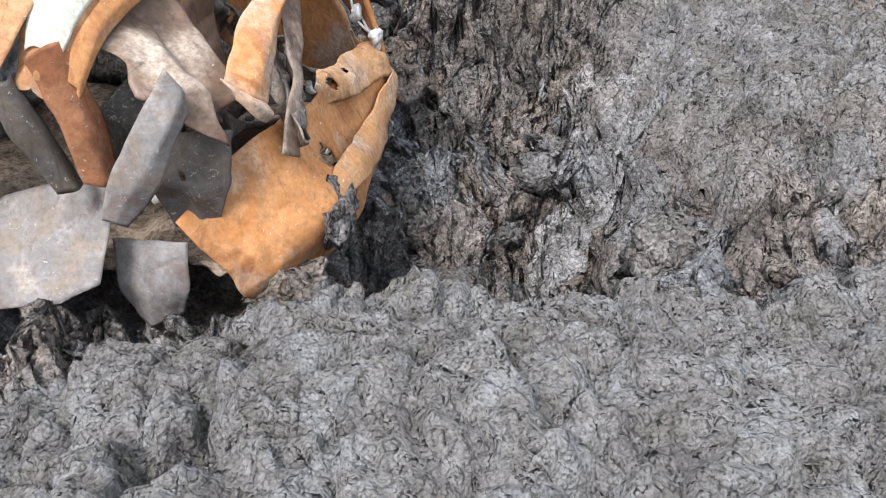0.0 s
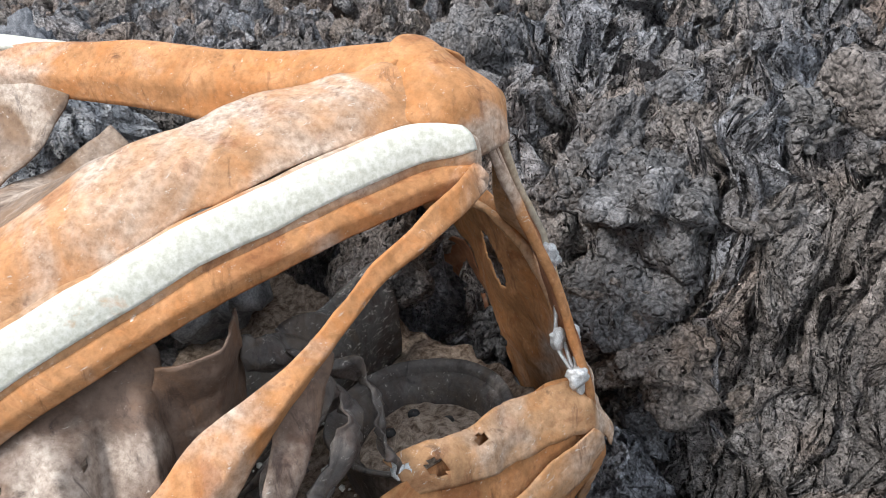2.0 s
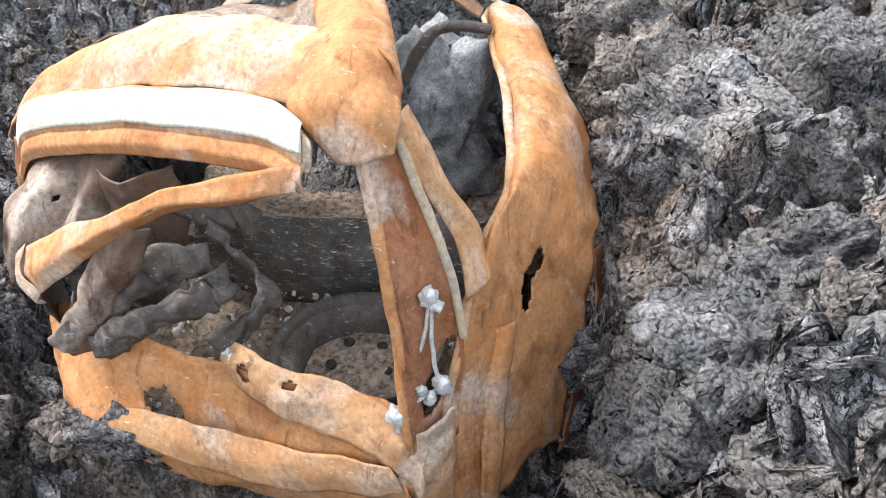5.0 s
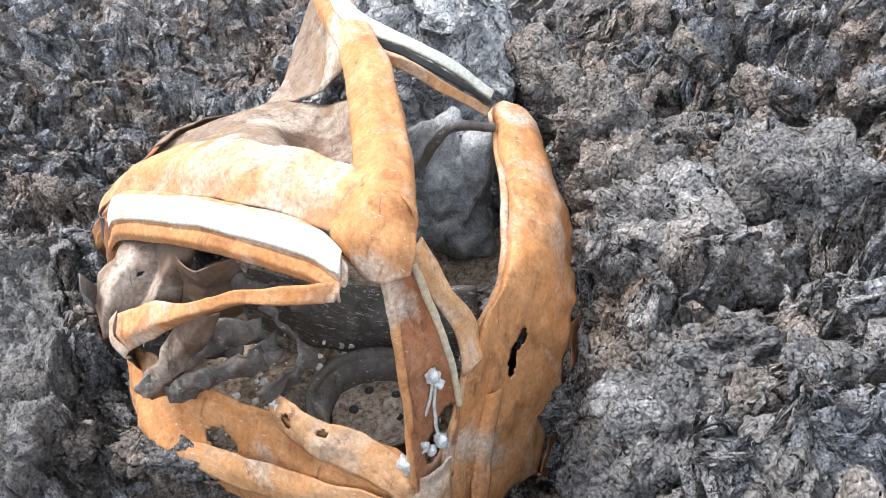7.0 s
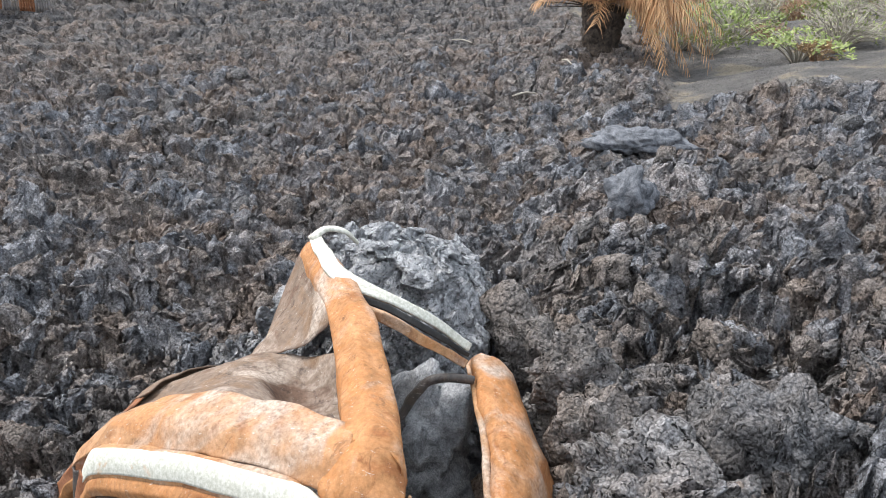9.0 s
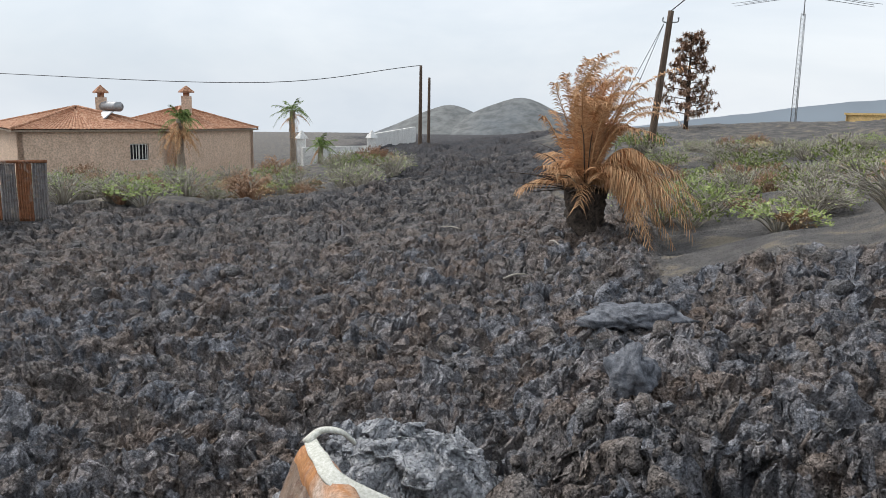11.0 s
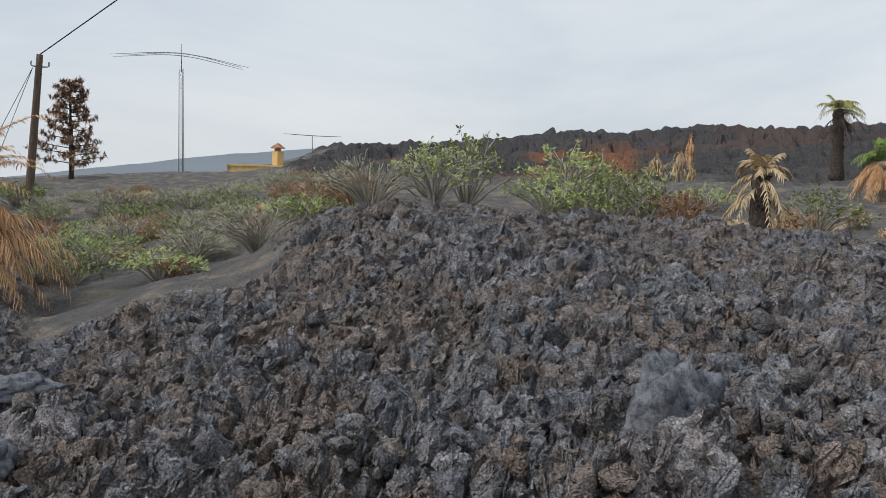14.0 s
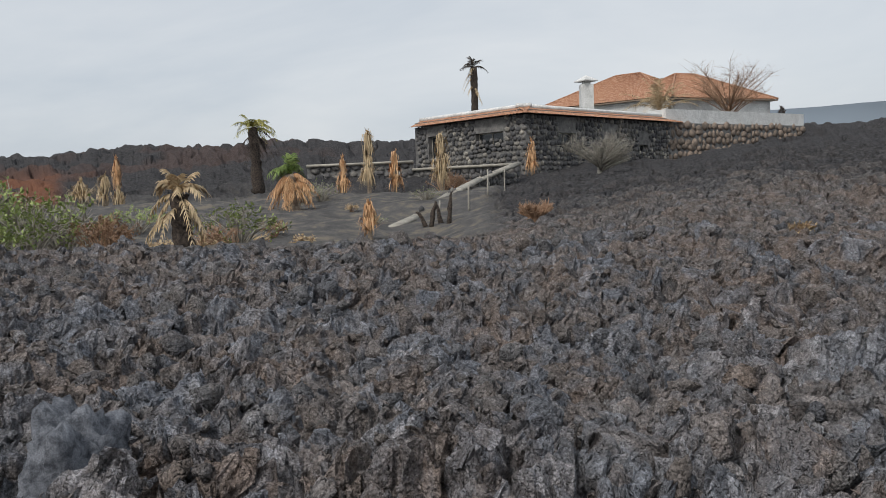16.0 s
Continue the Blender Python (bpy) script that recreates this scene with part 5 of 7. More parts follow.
def frond(heap, base, heading, length, rise, droop, leaf=0.32, pairs=26, width=0.03, rng=random, stem=0.012, hang=0.5, power=2.2, wind=0.0):
    """A feather palm leaf: an arching stem with two rows of narrow leaflets."""
    h = np.array((math.cos(heading), math.sin(heading), 0.0))
    side = np.array((-h[1], h[0], 0.0))
    t = np.linspace(0, 1, 14)
    path = np.array(base) + length * (t[:, None] * math.cos(rise) * h + wind * (t ** power)[:, None] * np.array((0.1, 1.0, 0)) + (t * math.sin(rise) - droop * t ** power)[:, None] * np.array((0, 0, 1.0)))
    heap.tube(path[::3], [stem, stem * 0.7, stem * 0.25], 4, 14)
    for k in range(pairs):
        f = 0.12 + 0.88 * k / pairs
        i = min(int(f * 13), 12)
        p = path[i] + (path[i + 1] - path[i]) * (f * 13 - i)
        tan = path[i + 1] - path[i]
        tan = tan / np.linalg.norm(tan)
        ll = leaf * math.sin(min(1.0, 0.25 + f) * 2.2) * rng.uniform(0.75, 1.15)
        for s in (-1, 1):
            d = tan * rng.uniform(0.5, 0.9) + side * s * rng.uniform(0.5, 0.9) - np.array((0, 0, hang * rng.uniform(0.4, 1.2)))
            d = d / np.linalg.norm(d) * ll
            w = tan * width
            mid = p + d * 0.55 + np.array((0, 0, 0.02))
            heap.add([p - w * 0.4, p + w * 0.4, mid + w * 0.5, mid - w * 0.5, p + d - np.array((0, 0, ll * 0.15))], [(0, 1, 2, 3), (3, 2, 4)])


def trunk_of(name, points, radii, mat, parent, sides=14, label=""):
    return Heap().tube(points, radii, sides, max(10, len(points) * 6), 1, (1, 0, 0), 0.25 * radii[0], 5).part(name, mat, parent, label)


def big_dead_palm():
    x, y = -12.87, 3.91
    z = land(x, y) - 0.1
    ob = thing("dead_palm", "dead date palm with orange-brown fronds and charred trunk", "palm tree", at=(x, y, z))
    trunk_of("trunk", [(x, y, z), (x, y, z + 0.45), (x, y, z + 0.85)], [0.34, 0.31, 0.34], M_CHAR, ob, 18, "short charred trunk")
    rng = random.Random(5)
    top = (x, y, z + 0.85)
    plume, skirt = Heap(), Heap()
    for k in range(58):          # upright plume, blown over to one side at the top
        a = rng.uniform(0, 6.283)
        rise = radians(rng.uniform(58, 90))
        frond(plume, (x + 0.12 * math.cos(a), y + 0.12 * math.sin(a), top[2]), rng.uniform(0, 6.283), rng.uniform(1.8, 2.95), rise, rng.uniform(0.16, 0.48), 0.17, 54, 0.017, rng, 0.017, 0.5, 4.2, rng.uniform(0.0, 0.36))
    for k in range(44):          # fronds arching and hanging on the sheltered side
        a = radians(rng.uniform(30, 150))
        frond(skirt, (x + 0.1 * math.cos(a), y + 0.1 * math.sin(a), top[2] + 0.05), a, rng.uniform(1.3, 2.3), radians(rng.uniform(15, 62)), rng.uniform(0.6, 1.35), 0.34, 32, 0.022, rng, 0.012, 0.9)
    for k in range(26):
        a = radians(rng.uniform(-150, 20))
        frond(skirt, (x, y, top[2]), a, rng.uniform(0.8, 1.4), radians(rng.uniform(20, 70)), rng.uniform(0.2, 0.6), 0.30, 26, 0.022, rng, 0.012, 0.5)
    plume.part("crown", M_STRAW, ob, "upright dead fronds bent over at their tips")
    skirt.part("frond_skirt", M_STRAW, ob, "hanging dead fronds")
    for k in range(26):          # bare burnt leaf stems
        a = radians(rng.uniform(-165, 5))
        l = rng.uniform(0.7, 1.6)
        e = rng.uniform(-0.05, 0.9) if k % 5 == 0 else rng.uniform(-0.05, 0.28)
        Heap().tube([(x + 0.2 * math.cos(a), y + 0.2 * math.sin(a), top[2] - 0.05), (x + 0.6 * l * math.cos(a), y + 0.6 * l * math.sin(a), top[2] + 0.75 * e * l), (x + l * math.cos(a), y + l * math.sin(a), top[2] + e * l)], [0.016, 0.010, 0.004], 5, 10).part("burnt_stem", M_CHAR, ob)


def palm(name, label, x, y, height, radius, crown, fronds, mat, skirt=0, skirt_mat=None, bark=M_CHAR, seed=0, leaf=0.3, up=(15, 75), sink=0.1):
    """A palm with a ringed trunk, living or scorched crown, and a skirt of dead leaves."""
    z = land(x, y) - sink
    ob = thing(name, label, "palm tree", at=(x, y, z))
    rng = random.Random(seed)
    lean = rng.uniform(-0.04, 0.04) * height
    trunk_of("trunk", [(x, y, z), (x + lean * 0.5, y, z + height * 0.5), (x + lean, y, z + height)], [radius * 1.25, radius, radius * 0.95], bark, ob, 12)
    h = Heap()
    for k in range(fronds):
        frond(h, (x + lean, y, z + height), rng.uniform(0, 6.283), crown * rng.uniform(0.75, 1.15), radians(rng.uniform(*up)), rng.uniform(0.3, 0.95), leaf, 20, 0.035, rng, 0.014, 0.5)
    h.part("crown", mat, ob)
    if skirt:
        s = Heap()
        for k in range(skirt):
            frond(s, (x + lean, y, z + height - rng.uniform(0, 0.25) * height), rng.uniform(0, 6.283), crown * rng.uniform(0.5, 1.0), radians(rng.uniform(-20, 25)), rng.uniform(0.7, 1.4), leaf * 0.8, 14, 0.05, rng, 0.014, 1.0)
        s.part("skirt", skirt_mat or M_STRAW_PALE, ob, "hanging dead leaves")
    return ob


def straw_column(x, y, height, radius, seed, sink=0.1, tuft=0):
    """A narrow dead rosette plant: a stem wrapped in hanging straw leaves."""
    z = land(x, y) - sink
    ob = thing("dead_yucca", "dead straw-coloured column plant with hanging leaves", "dead plant", "dead garden plants", at=(x, y, z))
    rng = random.Random(seed)
    trunk_of("stem", [(x, y, z), (x, y, z + height * 0.6), (x, y, z + height)], [radius * 0.3, radius * 0.25, 0.02], M_BARK, ob, 8)
    h = Heap()

    def blade(p, q, e, wide):
        w = np.array((-(e - p)[1], (e - p)[0], 0.0))
        w = w / max(1e-6, np.linalg.norm(w)) * wide
        h.add([p - w * 0.6, p + w * 0.6, q + w, q - w, e], [(0, 1, 2, 3), (3, 2, 4)])

    for k in range(int(9 + 7 * height)):                # ragged bunches of dry leaves, each drooping its own way
        f = rng.uniform(0.28, 1.0)
        a0, lean = rng.uniform(0, 6.283), rng.uniform(0.4, 1.25) * (1.15 - 0.6 * f)
        for n in range(15):
            a, l = a0 + rng.gauss(0, 0.55), rng.uniform(0.25, 0.75) * min(1.0, 0.35 + height * 0.3)
            r = radius * lean * rng.uniform(0.5, 1.25)
            p = np.array((x, y, z + f * height + rng.gauss(0, 0.04)))
            q = p + (r * math.cos(a), r * math.sin(a), rng.uniform(0.0, 0.14))
            blade(p, q, q + (0.45 * r * math.cos(a), 0.45 * r * math.sin(a), -l), 0.020)
    for k in range(16):                                 # broken upright leaves at the top
        a, l = rng.uniform(0, 6.283), rng.uniform(0.15, 0.45)
        p = np.array((x, y, z + height * 0.94))
        blade(p, p + (0.06 * math.cos(a), 0.06 * math.sin(a), l * 0.6), p + (0.14 * math.cos(a), 0.14 * math.sin(a), l), 0.018)
    for k in range(tuft):
        a = rng.uniform(0, 6.283)
        p = np.array((x, y, z + height * 0.3))
        e = p + (0.9 * radius * 2 * math.cos(a), 0.9 * radius * 2 * math.sin(a), rng.uniform(0.2, 0.8))
        w = np.array((-math.sin(a), math.cos(a), 0)) * 0.04
        h.add([p - w, p + w, e], [(0, 1, 2)])
    h.part("foliage", M_STRAW if seed % 2 else M_STRAW_PALE, ob)
    return ob


def shrub_mesh(height, spread, stems, leaves, leaf, seed):
    """Forking stems and the leaves on their tips, about the origin."""
    rng = random.Random(seed)
    wood, green = Heap(), Heap()
    for k in range(stems):
        a, out = rng.uniform(0, 6.283), spread * math.sqrt(rng.random())
        tip = np.array((out * math.cos(a), out * math.sin(a), height * rng.uniform(0.55, 1.0) * math.sqrt(max(0.15, 1 - (0.8 * out / spread) ** 2))))
        mid = tip * np.array((0.45, 0.45, 0.55)) + np.array((rng.uniform(-0.1, 0.1), rng.uniform(-0.1, 0.1), 0)) * height
        wood.tube([(0.05 * math.cos(a), 0.05 * math.sin(a), -0.15), mid, tip], [0.022 * height, 0.015 * height, 0.006], 4, 7)
        for f in range(3):
            t2 = tip + np.array((rng.uniform(-0.2, 0.2), rng.uniform(-0.2, 0.2), rng.uniform(-0.12, 0.14))) * height
            wood.tube([mid * 0.4 + tip * 0.6, t2], [0.009 * height, 0.004], 4, 3)
            for n in range(leaves):
                d = np.array([rng.gauss(0, 1), rng.gauss(0, 1), rng.gauss(0.3, 0.8)])
                d = d / np.linalg.norm(d) * leaf * rng.uniform(0.7, 1.5)
                w = np.cross(d, (0.3, 0.5, 0.8))
                w = w / max(1e-6, np.linalg.norm(w)) * leaf * 0.28
                p = t2 - np.array((0, 0, rng.uniform(0, 0.10) * height))
                green.add([p, p + d * 0.5 + w, p + d, p + d * 0.5 - w], [(0, 1, 2, 3)])
    return wood, green


def shrub_kind(label, category, height, spread, stems, leaves, leaf, wood_mat, leaf_mat, seed, group):
    wood, green = shrub_mesh(height, spread, stems, leaves, leaf, seed)
    ob = thing("shrub", label, category, group)
    wood.part("woody_stem", wood_mat, ob)
    if green.n:
        green.part("foliage", leaf_mat, ob)
    ob.location = (0, 0, -400)
    return ob


KINDS = [shrub_kind("low green succulent shrub on black ash", "shrub", 0.75, 0.95, 40, 6, 0.085, M_GREY_TWIG, M_GREEN, 1, "shrubs on the ash"),
         shrub_kind("grey half-bare shrub with a few green leaves", "shrub", 0.85, 1.0, 60, 1, 0.07, M_GREY_TWIG, M_GREEN, 2, "shrubs on the ash"),
         shrub_kind("dry reddish-brown twiggy shrub", "shrub", 1.0, 0.8, 44, 6, 0.06, M_DRY, M_DRY, 3, "shrubs on the ash"),
         shrub_kind("tall yellow-green shrub with forking pale stems", "shrub", 1.6, 1.2, 34, 7, 0.11, M_GREY_TWIG, M_GREEN, 4, "shrubs on the ash"),
         shrub_kind("low tuft of dry yellow grass", "dry grass", 0.45, 0.45, 34, 3, 0.10, M_DRY, M_STRAW_PALE, 5, "shrubs on the ash")]


def plant(kind, bearing, dist, size, seed, sink=0.0):
    rng = random.Random(seed)
    x, y = from_stand(bearing, dist)
    ob = copy_thing(KINDS[kind], pose(x, y, land(x, y) - sink, 0, 0, rng.uniform(0, 360)))
    ob.scale = (size, size, size * rng.uniform(0.85, 1.15))
    return ob


big_dead_palm()
_rng = random.Random(21)
for k in range(120):              # hollow beyond the dead palm
    b, d = _rng.uniform(62, 83), _rng.uniform(13, 36)
    if d < 15 and b > 74:
        continue
    plant(_rng.choice((0, 0, 1, 1, 1, 1, 2, 4)), b, d, _rng.uniform(0.4, 0.85) * (0.8 + d / 60), 100 + k)
for k, (kind, b, d, s) in enumerate(((3, 57.5, 15.5, 0.75), (3, 55, 17, 0.85), (2, 63, 16, 0.9), (1, 62, 15, 1.0), (3, 44.5, 18, 0.8), (0, 46.5, 17, 0.9), (3, 42.5, 19, 0.9), (1, 43, 20, 0.8), (2, 40.2, 18, 0.9), (3, 31.5, 17.5, 0.75), (4, 33.2, 17, 0.9), (4, 36.3, 18, 0.9), (2, 32.6, 17, 0.6),
                                     (0, 38.0, 26, 0.9), (4, 40, 27, 0.9), (1, 27.0, 34, 1.0), (1, 25.6, 35, 0.9), (4, 23.5, 30, 0.6), (1, 21.8, 27, 0.4), (2, 17.0, 39, 1.0), (4, 27, 21, 0.7), (1, 18.2, 31, 0.7), (2, 16.0, 38, 0.9), (3, 47.5, 20, 1.0), (0, 49, 17.5, 1.0), (4, 30.0, 21, 0.6))):
    plant(kind, b, d, s, 300 + k)
for k in range(85):              # edge of the flow by the salmon house
    b, d = _rng.uniform(99.5, 124), _rng.uniform(25, 44)
    plant(_rng.choice((0, 1, 1, 2, 4, 1)), b, d, _rng.uniform(0.6, 1.2), 400 + k)

for k, (b, d) in enumerate(((78, 17), (76, 20), (41.0, 21), (45.8, 21), (29.0, 24))):
    x, y = from_stand(b, d)
    KINDS[k].location = (x, y, land(x, y))

# palms and dead plants of the garden
SX = from_stand
palm("scorched_palm", "scorched stump palm with hanging dead leaves", *SX(35.0, 15.5), 1.15, 0.17, 0.85, 12, M_STRAW_PALE, 16, M_STRAW_PALE, M_CHAR, 31, 0.22, (25, 85))
palm("garden_palm", "tall charred palm with scorched drooping crown", *SX(29.9, 42), 3.3, 0.26, 1.35, 20, M_YELLOW_GREEN, 12, M_CHAR, M_CHAR, 32, 0.35, (5, 80))
palm("fan_palm", "short green fan palm with a wide straw skirt", *SX(27.6, 31), 1.45, 0.22, 1.25, 18, M_PALM_GREEN, 56, M_STRAW, M_BARK, 33, 0.34, (30, 85))
palm("burnt_palm", "tall burnt palm with black trunk and ragged crown", *SX(14.5, 58), 6.9, 0.24, 1.4, 14, M_CHAR, 6, M_STRAW_PALE, M_CHAR, 34, 0.3, (-10, 85))
for k, (b, d, h, r, tuft) in enumerate(((22.2, 37, 3.0, 0.34, 10), (20.3, 39, 2.0, 0.30, 10), (17.0, 36, 2.6, 0.40, 30), (22.3, 24, 1.1, 0.28, 14), (38.9, 36, 0.9, 0.26, 14), (39.0, 44, 1.7, 0.22, 8), (41.2, 40, 1.0, 0.5, 40), (10.6, 44, 1.9, 0.28, 6), (39.8, 34, 1.2, 0.3, 8), (24.0, 37.5, 1.8, 0.3, 6))):
    straw_column(*SX(b, d), h, r, 500 + k, 0.1, tuft)


def pine():
    x, y = from_stand(80.0, 60)
    z = land(x, y) - 0.3
    ob = thing("scorched_pine", "scorched brown canary pine on the skyline", "pine tree", at=(x, y, z))
    trunk_of("trunk", [(x, y, z), (x, y, z + 3.5), (x, y, z + 7.0)], [0.18, 0.12, 0.03], M_CHAR, ob, 8)
    rng = random.Random(9)
    limbs, needles = Heap(), Heap()
    for k in range(46):
        f = 0.16 + 0.82 * k / 46
        a, l = k * 2.4 + rng.uniform(-0.4, 0.4), 2.4 * (1.12 - f) ** 0.8 * rng.uniform(0.8, 1.2)
        p = np.array((x, y, z + 7.0 * f))
        e = p + (l * math.cos(a), l * math.sin(a), 0.15 * l)
        limbs.tube([p, e], [0.035, 0.012], 4, 3)
        for c in range(15):
            q = p + (e - p) * rng.uniform(0.35, 1.05) + np.array((rng.gauss(0, 0.13), rng.gauss(0, 0.13), rng.gauss(0, 0.10)))
            for n in range(14):
                d = np.array([rng.gauss(0, 1), rng.gauss(0, 1), rng.gauss(0, 1)])
                d = d / np.linalg.norm(d) * rng.uniform(0.2, 0.40)
                w = np.array((-d[1], d[0], 0.02)) * 0.20
                needles.add([q - w, q + w, q + d], [(0, 1, 2)])
    limbs.part("woody_stem", M_CHAR, ob)
    needles.part("foliage", make_leaf("scorched_needles", (0.24, 0.15, 0.10), (0.50, 0.34, 0.24)), ob)


pine()


# ---- poles, cables, masts ----
def pole(x, y, height, radius, lean=(0, 0), label="weathered wooden utility pole"):
    z = land(x, y) - 0.3
    ob = thing("utility_pole", label, "utility pole", "utility poles", at=(x, y, z))
    Heap().tube([(x, y, z), (x + lean[0] * 0.5, y + lean[1] * 0.5, z + height * 0.5), (x + lean[0], y + lean[1], z + height)], [radius * 1.15, radius, radius * 0.8], 10, 12).part("shaft", M_POLE, ob)
    return ob, (x + lean[0], y + lean[1], z + height)


def cable(name, points, radius, label):
    ob = Heap().tube(points, [radius, radius], 5, 40).part(name, M_CABLE, None)
    return tagged(ob, label, "cable")


NEAR_X, NEAR_Y = from_stand(82.3, 34)
near_pole, NEAR_TOP = pole(NEAR_X, NEAR_Y, 2.26 + 34 * 0.1135 - land(NEAR_X, NEAR_Y) + 0.3, 0.14, (0.1, 0.5), "leaning weathered wooden utility pole with insulators")
for k in (-1, 1):
    Heap().tube([(NEAR_TOP[0], NEAR_TOP[1], NEAR_TOP[2] - 0.45), (NEAR_TOP[0], NEAR_TOP[1] + 0.28 * k, NEAR_TOP[2] - 0.42), (NEAR_TOP[0], NEAR_TOP[1] + 0.30 * k, NEAR_TOP[2] - 0.25)], [0.03, 0.025, 0.035], 6, 8).part("insulator_bracket", M_METAL, near_pole)
cable("overhead_cable", [NEAR_TOP, (-17.0, 12.0, 9.6), (2.0, 17.5, 14.5)], 0.022, "black overhead cable running up from the pole")
for k, off in enumerate((-2.0, -2.6)):
    cable("stay_wire", [(NEAR_TOP[0], NEAR_TOP[1] - 0.25, NEAR_TOP[2] - 0.5), (NEAR_TOP[0] - 1, NEAR_TOP[1] + off, land(NEAR_X, NEAR_Y))], 0.012, "thin stay wire beside the pole")
far_a, TOP_A = pole(*from_stand(98.3, 70), 7.2, 0.15)
far_b, TOP_B = pole(*from_stand(97.7, 80), 7.0, 0.15)
FAR_END = from_stand(128, 90)
cable("roadside_cable", [TOP_A, (*from_stand(110, 72), TOP_A[2] - 1.7), (*FAR_END, TOP_A[2] - 1.0)], 0.03, "sagging roadside cable over the houses")


def lattice_mast():
    x, y = from_stand(73.3, 80)
    z = land(x, y) - 0.5
    ob = thing("antenna_mast", "grey lattice mast carrying a wide beam antenna", "antenna mast", at=(x, y, z))
    top = 2.26 + 80 * math.tan(radians(6.2)) - z
    for k in range(3):
        a = k * 2.094
        Heap().tube([(x + 0.28 * math.cos(a), y + 0.28 * math.sin(a), z), (x + 0.22 * math.cos(a), y + 0.22 * math.sin(a), z + top)], [0.035, 0.03], 5, 3).part("mast_leg", M_METAL, ob)
    for k in range(26):
        h = z + top * k / 26
        for c in range(3):
            a, b = c * 2.094, (c + 1) * 2.094
            Heap().tube([(x + 0.26 * math.cos(a), y + 0.26 * math.sin(a), h), (x + 0.26 * math.cos(b), y + 0.26 * math.sin(b), h + top / 26)], [0.018, 0.018], 4, 2).part("lattice_bar", M_METAL, ob)
    t = z + top
    Heap().tube([(x, y, t - 0.3), (x, y, t + 2.3)], [0.05, 0.04], 6, 3).part("top_tube", M_METAL, ob)
    u = np.array(from_stand(73.3 - 90, 1)) - np.array(STAND)
    for k, (dz, reach, dx) in enumerate(((1.45, 4.7, 0.0), (1.35, 4.0, 0.6), (1.3, 4.4, -0.6))):
        Heap().tube([(x + dx - u[0] * reach, y - u[1] * reach, t + dz - 0.5), (x + dx, y, t + dz), (x + dx + u[0] * reach, y + u[1] * reach, t + dz - 0.9)], [0.02, 0.04, 0.02], 5, 16).part("antenna_arm", M_METAL, ob)
    x, y = from_stand(64.6, 90)
    z = land(x, y) - 0.5
    ob = thing("small_antenna", "small grey antenna on a thin mast", "antenna", at=(x, y, z))
    h = 2.26 + 90 * math.tan(radians(2.15)) - z
    Heap().tube([(x, y, z), (x, y, z + h)], [0.06, 0.05], 6, 3).part("mast", M_METAL, ob)
    Heap().tube([(x - u[0] * 2.4, y - u[1] * 2.4, z + h + 0.1), (x, y, z + h), (x + u[0] * 2.4, y + u[1] * 2.4, z + h)], [0.03, 0.05, 0.03], 5, 8).part("antenna_arm", M_METAL, ob)


lattice_mast()


# ---- houses ----
def wall_run(heap, p, q, z0, z1, thick, openings=()):
    """A wall from p to q (plan) with openings (from, to, low, high) cut through it, in metres along and above z0."""
    length = math.hypot(q[0] - p[0], q[1] - p[1])
    turn = math.atan2(q[1] - p[1], q[0] - p[0])
    us = sorted({0.0, length, *[v for o in openings for v in o[:2]]})
    for a, b in zip(us, us[1:]):
        cuts = sorted((o[2], o[3]) for o in openings if o[0] <= a + 1e-6 and o[1] >= b - 1e-6)
        low = 0.0
        for c, d in cuts:
            if c > low:
                heap.box((a, 0, low), (b, thick, c), turn, (p[0], p[1], z0))
            low = d
        heap.box((a, 0, low), (b, thick, z1 - z0), turn, (p[0], p[1], z0))
    return turn, length


def tiled(heap, a, b, c, d, pitch=0.22):
    """Rows of half-round tiles on a roof plane; a-b is the eave, d-c the ridge."""
    a, b, c, d = (np.array(v, float) for v in (a, b, c, d))
    n = int(max(np.linalg.norm(b - a), np.linalg.norm(c - d)) / pitch * 4) + 2
    m = max(3, int(np.linalg.norm(d - a) / 0.45))
    up = np.cross(b - a, d - a)
    up = up / np.linalg.norm(up)
    if up[2] < 0:
        up = -up
    u, v = np.meshgrid(np.linspace(0, 1, n), np.linspace(0, 1, m), indexing="ij")
    g = (a * (1 - u[..., None]) + b * u[..., None]) * (1 - v[..., None]) + (d * (1 - u[..., None]) + c * u[..., None]) * v[..., None]
    wave = 0.045 * np.abs(np.sin(np.arange(n) * np.pi / 4))[:, None] + 0.02 * ((v * (m - 1)) % 1.0 < 0.5)
    g = g + wave[..., None] * up
    heap.add(g.reshape(-1, 3), [(i * m + j, (i + 1) * m + j, (i + 1) * m + j + 1, i * m + j + 1) for i in range(n - 1) for j in range(m - 1)])


